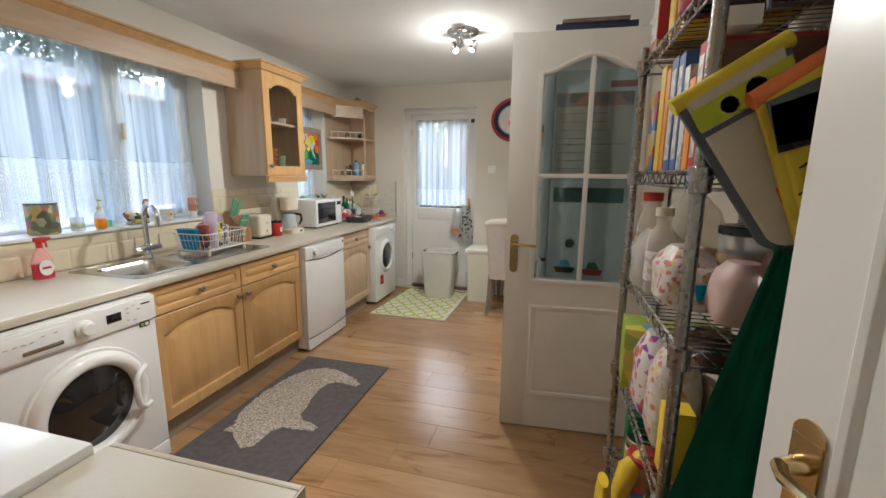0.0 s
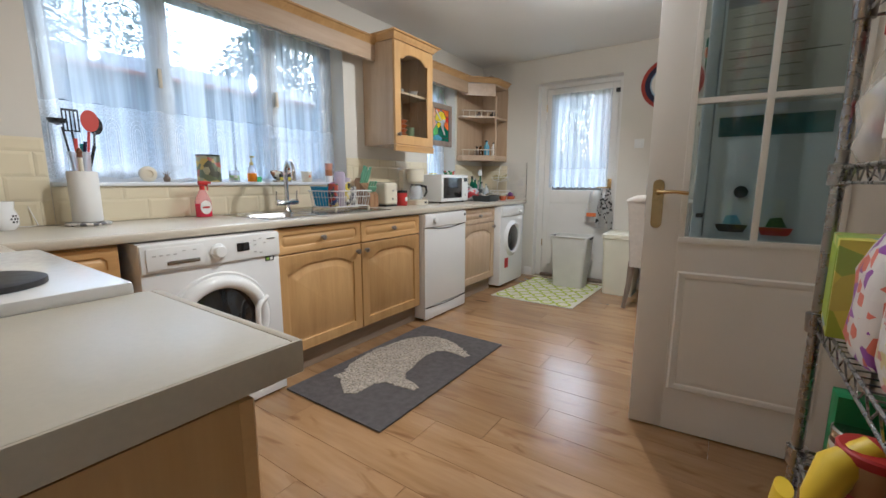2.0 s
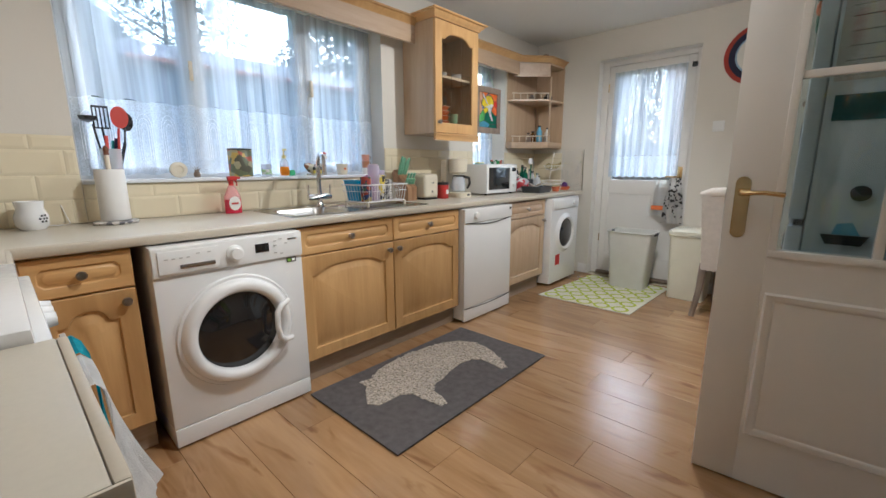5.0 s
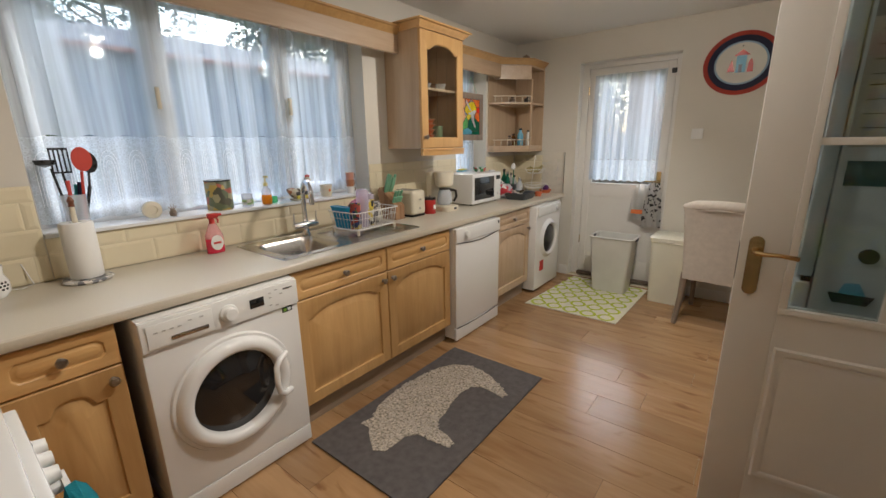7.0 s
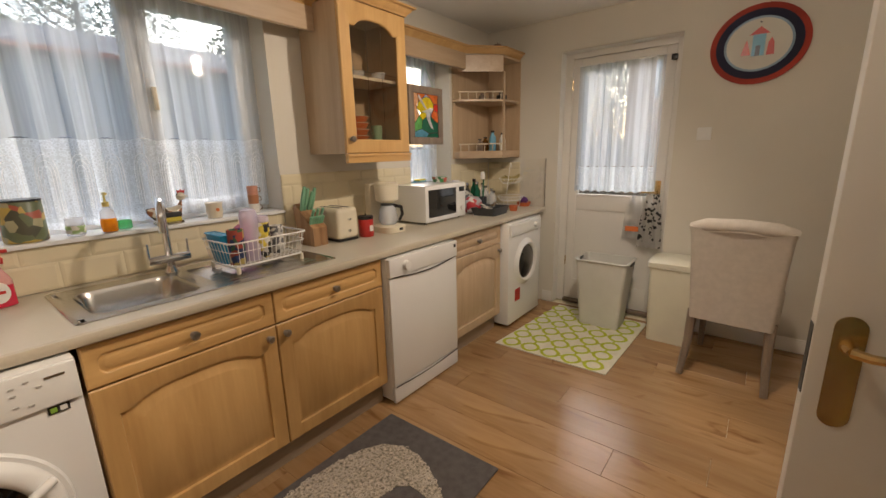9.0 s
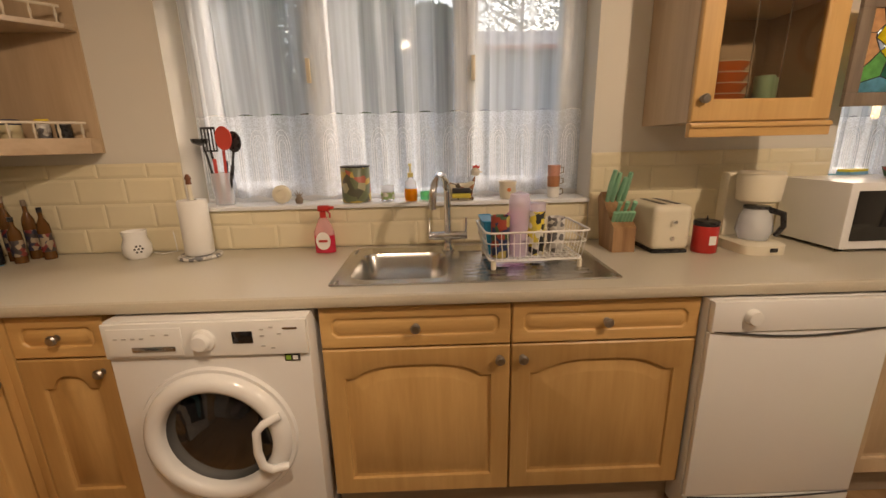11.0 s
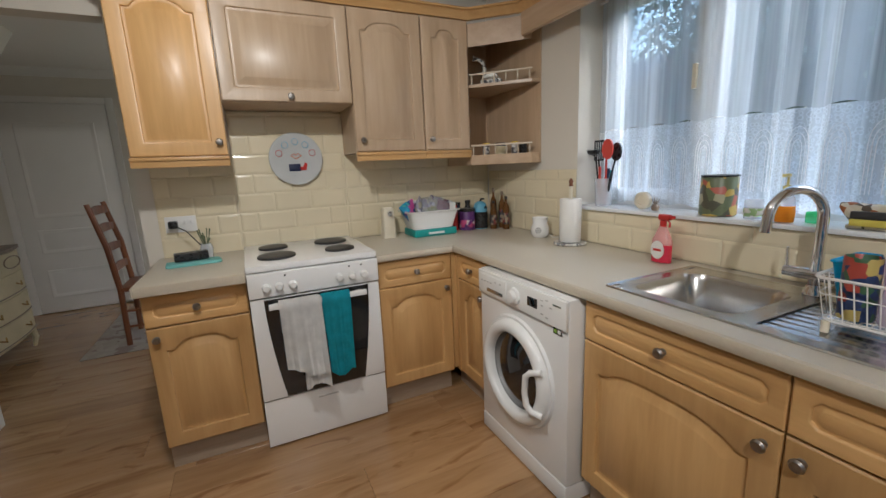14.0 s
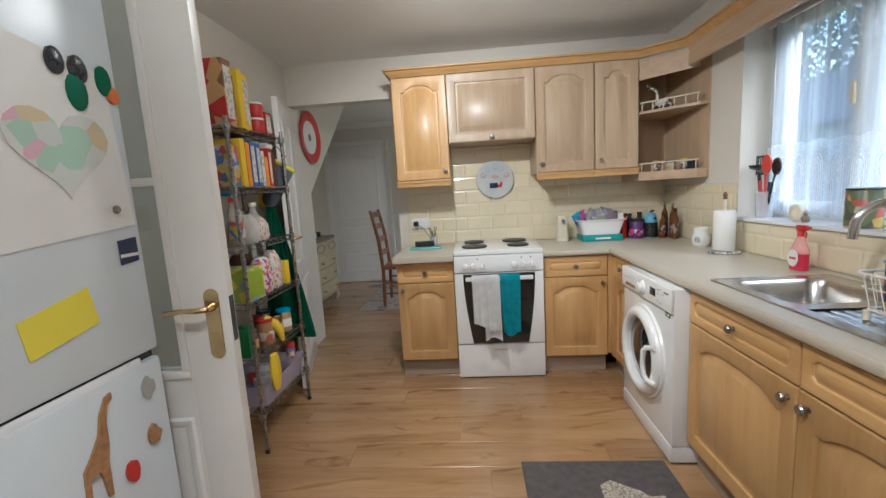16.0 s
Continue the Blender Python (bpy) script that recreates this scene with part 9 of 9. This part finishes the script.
rg_ = thing("dining_rug", "flat cream patterned rug under the dining chair", "rug", (0, 0, 0))
part("mat", box(1.35, -2.35, 0.001, 2.90, -1.14, 0.009, 0.003), printed("rug_print", [(0.45, 0.4, 0.32), (0.42, 0.36, 0.3), (0.3, 0.24, 0.2), (0.48, 0.43, 0.36)], 16, 0.95), rg_)
wc = thing("ladderback_chair", "dark-stained wooden ladder-back dining chair", "chair", (2.42, -1.50, 0.01), -90)
for sx in (-0.2, 0.2):
    part("back_post", tube([(sx, 0.20, 0.0), (sx, 0.19, 0.45), (sx, 0.22, 0.8), (sx, 0.29, 1.14)], [0.02, 0.022, 0.022, 0.018], None, 8), M_DARKWOOD, wc)
    part("leg", tube([(sx, -0.2, 0.0), (sx, -0.2, 0.45)], 0.021, None, 8), M_DARKWOOD, wc)
for k, z_ in enumerate((0.62, 0.78, 0.94, 1.08)):
    yy = 0.20 + 0.08 * ((z_ - 0.55) / 0.55)
    part("slat", loft([[(x, yy + 0.02 * math.cos(x * 7) - 0.02 - t_, z_ - 0.028), (x, yy + 0.02 * math.cos(x * 7) - 0.02 - t_, z_ + 0.028 + 0.012 * math.cos(x * 7.5))][::1] + [(x, yy + 0.02 * math.cos(x * 7) + 0.012 - 0.02, z_ + 0.028 + 0.012 * math.cos(x * 7.5)), (x, yy + 0.02 * math.cos(x * 7) + 0.012 - 0.02, z_ - 0.028)] for t_ in (0,) for x in [-0.19 + 0.38 * q / 8 for q in range(9)]]), M_DARKWOOD, wc)
part("seat", box(-0.22, -0.22, 0.44, 0.22, 0.20, 0.475, 0.01), M_DARKWOOD, wc)
for z_ in (0.15, 0.28):
    for sx in (-0.2, 0.2):
        part("stretcher", tube([(sx, -0.2, z_), (sx, 0.2, z_)], 0.011, None, 6), M_DARKWOOD, wc)

# ---- brick house beyond the back door ----
bh = thing("brick_house", "orange brick house gable with a window beyond the garden", "house", (0.3, 16.0, -0.13))
M_BRICK = plain("orange_brick", (0.42, 0.2, 0.11), 0.85, vary=0.2, scale=8)
part("wall", box(-2.0, 0, 0, 5.0, 6.0, 5.0), M_BRICK, bh)
part("roof", loft([[(-2.4, y, 5.0), (1.5, y, 7.4), (5.4, y, 5.0)] for y in (-0.3, 6.3)]), M_SLATE, bh)
w_ = part("window", box(-1.2, -0.06, 3.0, 0.2, -0.001, 4.3, 0.01), M_UPVC, bh)
part("pane", box(-1.1, -0.07, 3.1, 0.1, -0.061, 4.2), M_DARKGLASS, w_)

# ---- wall tiles ----
M_TGROUT = plain("pale_tile_grout", (0.66, 0.59, 0.42), 0.8, vary=0.05, scale=30)
TH, TW, TJ = 0.1055, 0.2045, 0.002
_tiles = {}


def tile_mesh(w, h):
    key = (round(w, 3), round(h, 3))
    if key not in _tiles:
        e, e2 = 0.0025, 0.012
        lp = []
        for d, y in ((0, 0.0), (0.0, 0.0035), (e, 0.0048), (e2, 0.0068)):
            d = min(d, w / 2.5, h / 2.5)
            lp.append([(d, y, d), (w - d, y, d), (w - d, y, h - d), (d, y, h - d)])
        _tiles[key] = mesh_of(loft(lp, None, False, True), "tile", M_TILE, False)
    return _tiles[key]


def tile_field(parent, m, u0, u1, z0, z1, shift=0.0, zbase=0.888):
    """Brick-laid tiles over (u, z); m maps (u, out, z) to the world."""
    g = new("grout", mesh_of(box(u0, 0.0, z0, u1, 0.0036, z1), "grout", M_TGROUT, False))
    g.parent, g.matrix_basis = parent, m
    j = math.floor((z0 - zbase) / (TH + TJ))
    z = zbase + j * (TH + TJ)
    while z < z1 - 0.01:
        lo, hi = max(z, z0), min(z + TH, z1)
        off = (0.5 * (TW + TJ) if (round((z - zbase) / (TH + TJ)) % 2) else 0.0) + shift
        k = math.floor((u0 - off) / (TW + TJ))
        u = off + k * (TW + TJ)
        while u < u1:
            a, c = max(u, u0), min(u + TW, u1)
            if c - a > 0.012 and hi - lo > 0.012:
                o = new("tile", tile_mesh(c - a, hi - lo))
                o.parent = parent
                o.matrix_basis = m @ Matrix.Translation((a, 0, lo))
            u += TW + TJ
        z += TH + TJ


ws, ww, wn = bpy.data.objects["wall_south"], bpy.data.objects["wall_west"], bpy.data.objects["wall_north"]
mS = Matrix(((-1, 0, 0, 2.135), (0, 1, 0, 0.0005), (0, 0, 1, 0), (0, 0, 0, 1)))
mW = Matrix(((0, 1, 0, 0.0005), (1, 0, 0, 0), (0, 0, 1, 0), (0, 0, 0, 1)))
mN = Matrix(((1, 0, 0, 0), (0, -1, 0, YB - 0.0005), (0, 0, 1, 0), (0, 0, 0, 1)))
tile_field(ws, mS, 0.07, 0.464, 0.888, 1.411, 0.04)
tile_field(ws, mS, 0.464, 1.087, 0.888, 1.662, 0.04)
tile_field(ws, mS, 1.087, 2.125, 0.888, 1.411, 0.04)
tile_field(ww, mW, 0.012, 0.897, 0.888, 1.27, 0.03)
tile_field(ww, mW, 0.90, 2.648, 0.888, 1.057, 0.03)
tile_field(ww, mW, 2.653, 3.717, 0.888, 1.27, 0.03)
tile_field(ww, mW, 3.72, 4.228, 0.888, 1.057, 0.03)
tile_field(ww, mW, 4.233, YB - 0.012, 0.888, 1.27, 0.03)
tile_field(wn, mN, 0.012, 0.345, 0.888, 1.27, 0.05)

# ---- laminate floor ----
_planks = {}
PW, Y0 = 0.1985, 1.775
JOINT = {0: 1.735, 1: 1.89, 4: 1.68, 5: 1.897, 6: 1.72, -1: 1.50, -2: 0.92, -3: 1.647, -4: 1.30, 2: 1.25, 3: 2.2}
fl = bpy.data.objects["floor"]
rn = random.Random(12)


def plank_mesh(L, w):
    key = (round(L, 2), round(w, 3))
    if key not in _planks:
        g, e = 0.0005, 0.0010
        lp = [[(g, g, -0.010), (L - g, g, -0.010), (L - g, w - g, -0.010), (g, w - g, -0.010)], [(g, g, -e), (L - g, g, -e), (L - g, w - g, -e), (g, w - g, -e)],
              [(g + e, g + e, 0), (L - g - e, g + e, 0), (L - g - e, w - g - e, 0), (g + e, w - g - e, 0)]]
        _planks[key] = mesh_of(loft(lp), "plank", M_FLOOR, False)
    return _planks[key]


for row in range(-23, 16):
    ya, yb_ = Y0 + row * PW, Y0 + (row + 1) * PW
    ya, yb_ = max(ya, -2.80), min(yb_, YB)
    if yb_ - ya < 0.01:
        continue
    xmin, xmax = (0.0, XR) if ya > -0.12 else (0.70, 4.05)
    j = JOINT.get(row, rn.uniform(0.6, 2.4))
    xs = sorted({xmin, xmax, *[j + 1.285 * k for k in range(-4, 4) if xmin + 0.05 < j + 1.285 * k < xmax - 0.05]})
    for a, c in zip(xs, xs[1:]):
        o = new("plank", plank_mesh(c - a, yb_ - ya))
        o.parent = fl
        o.location = (a, ya, 0)
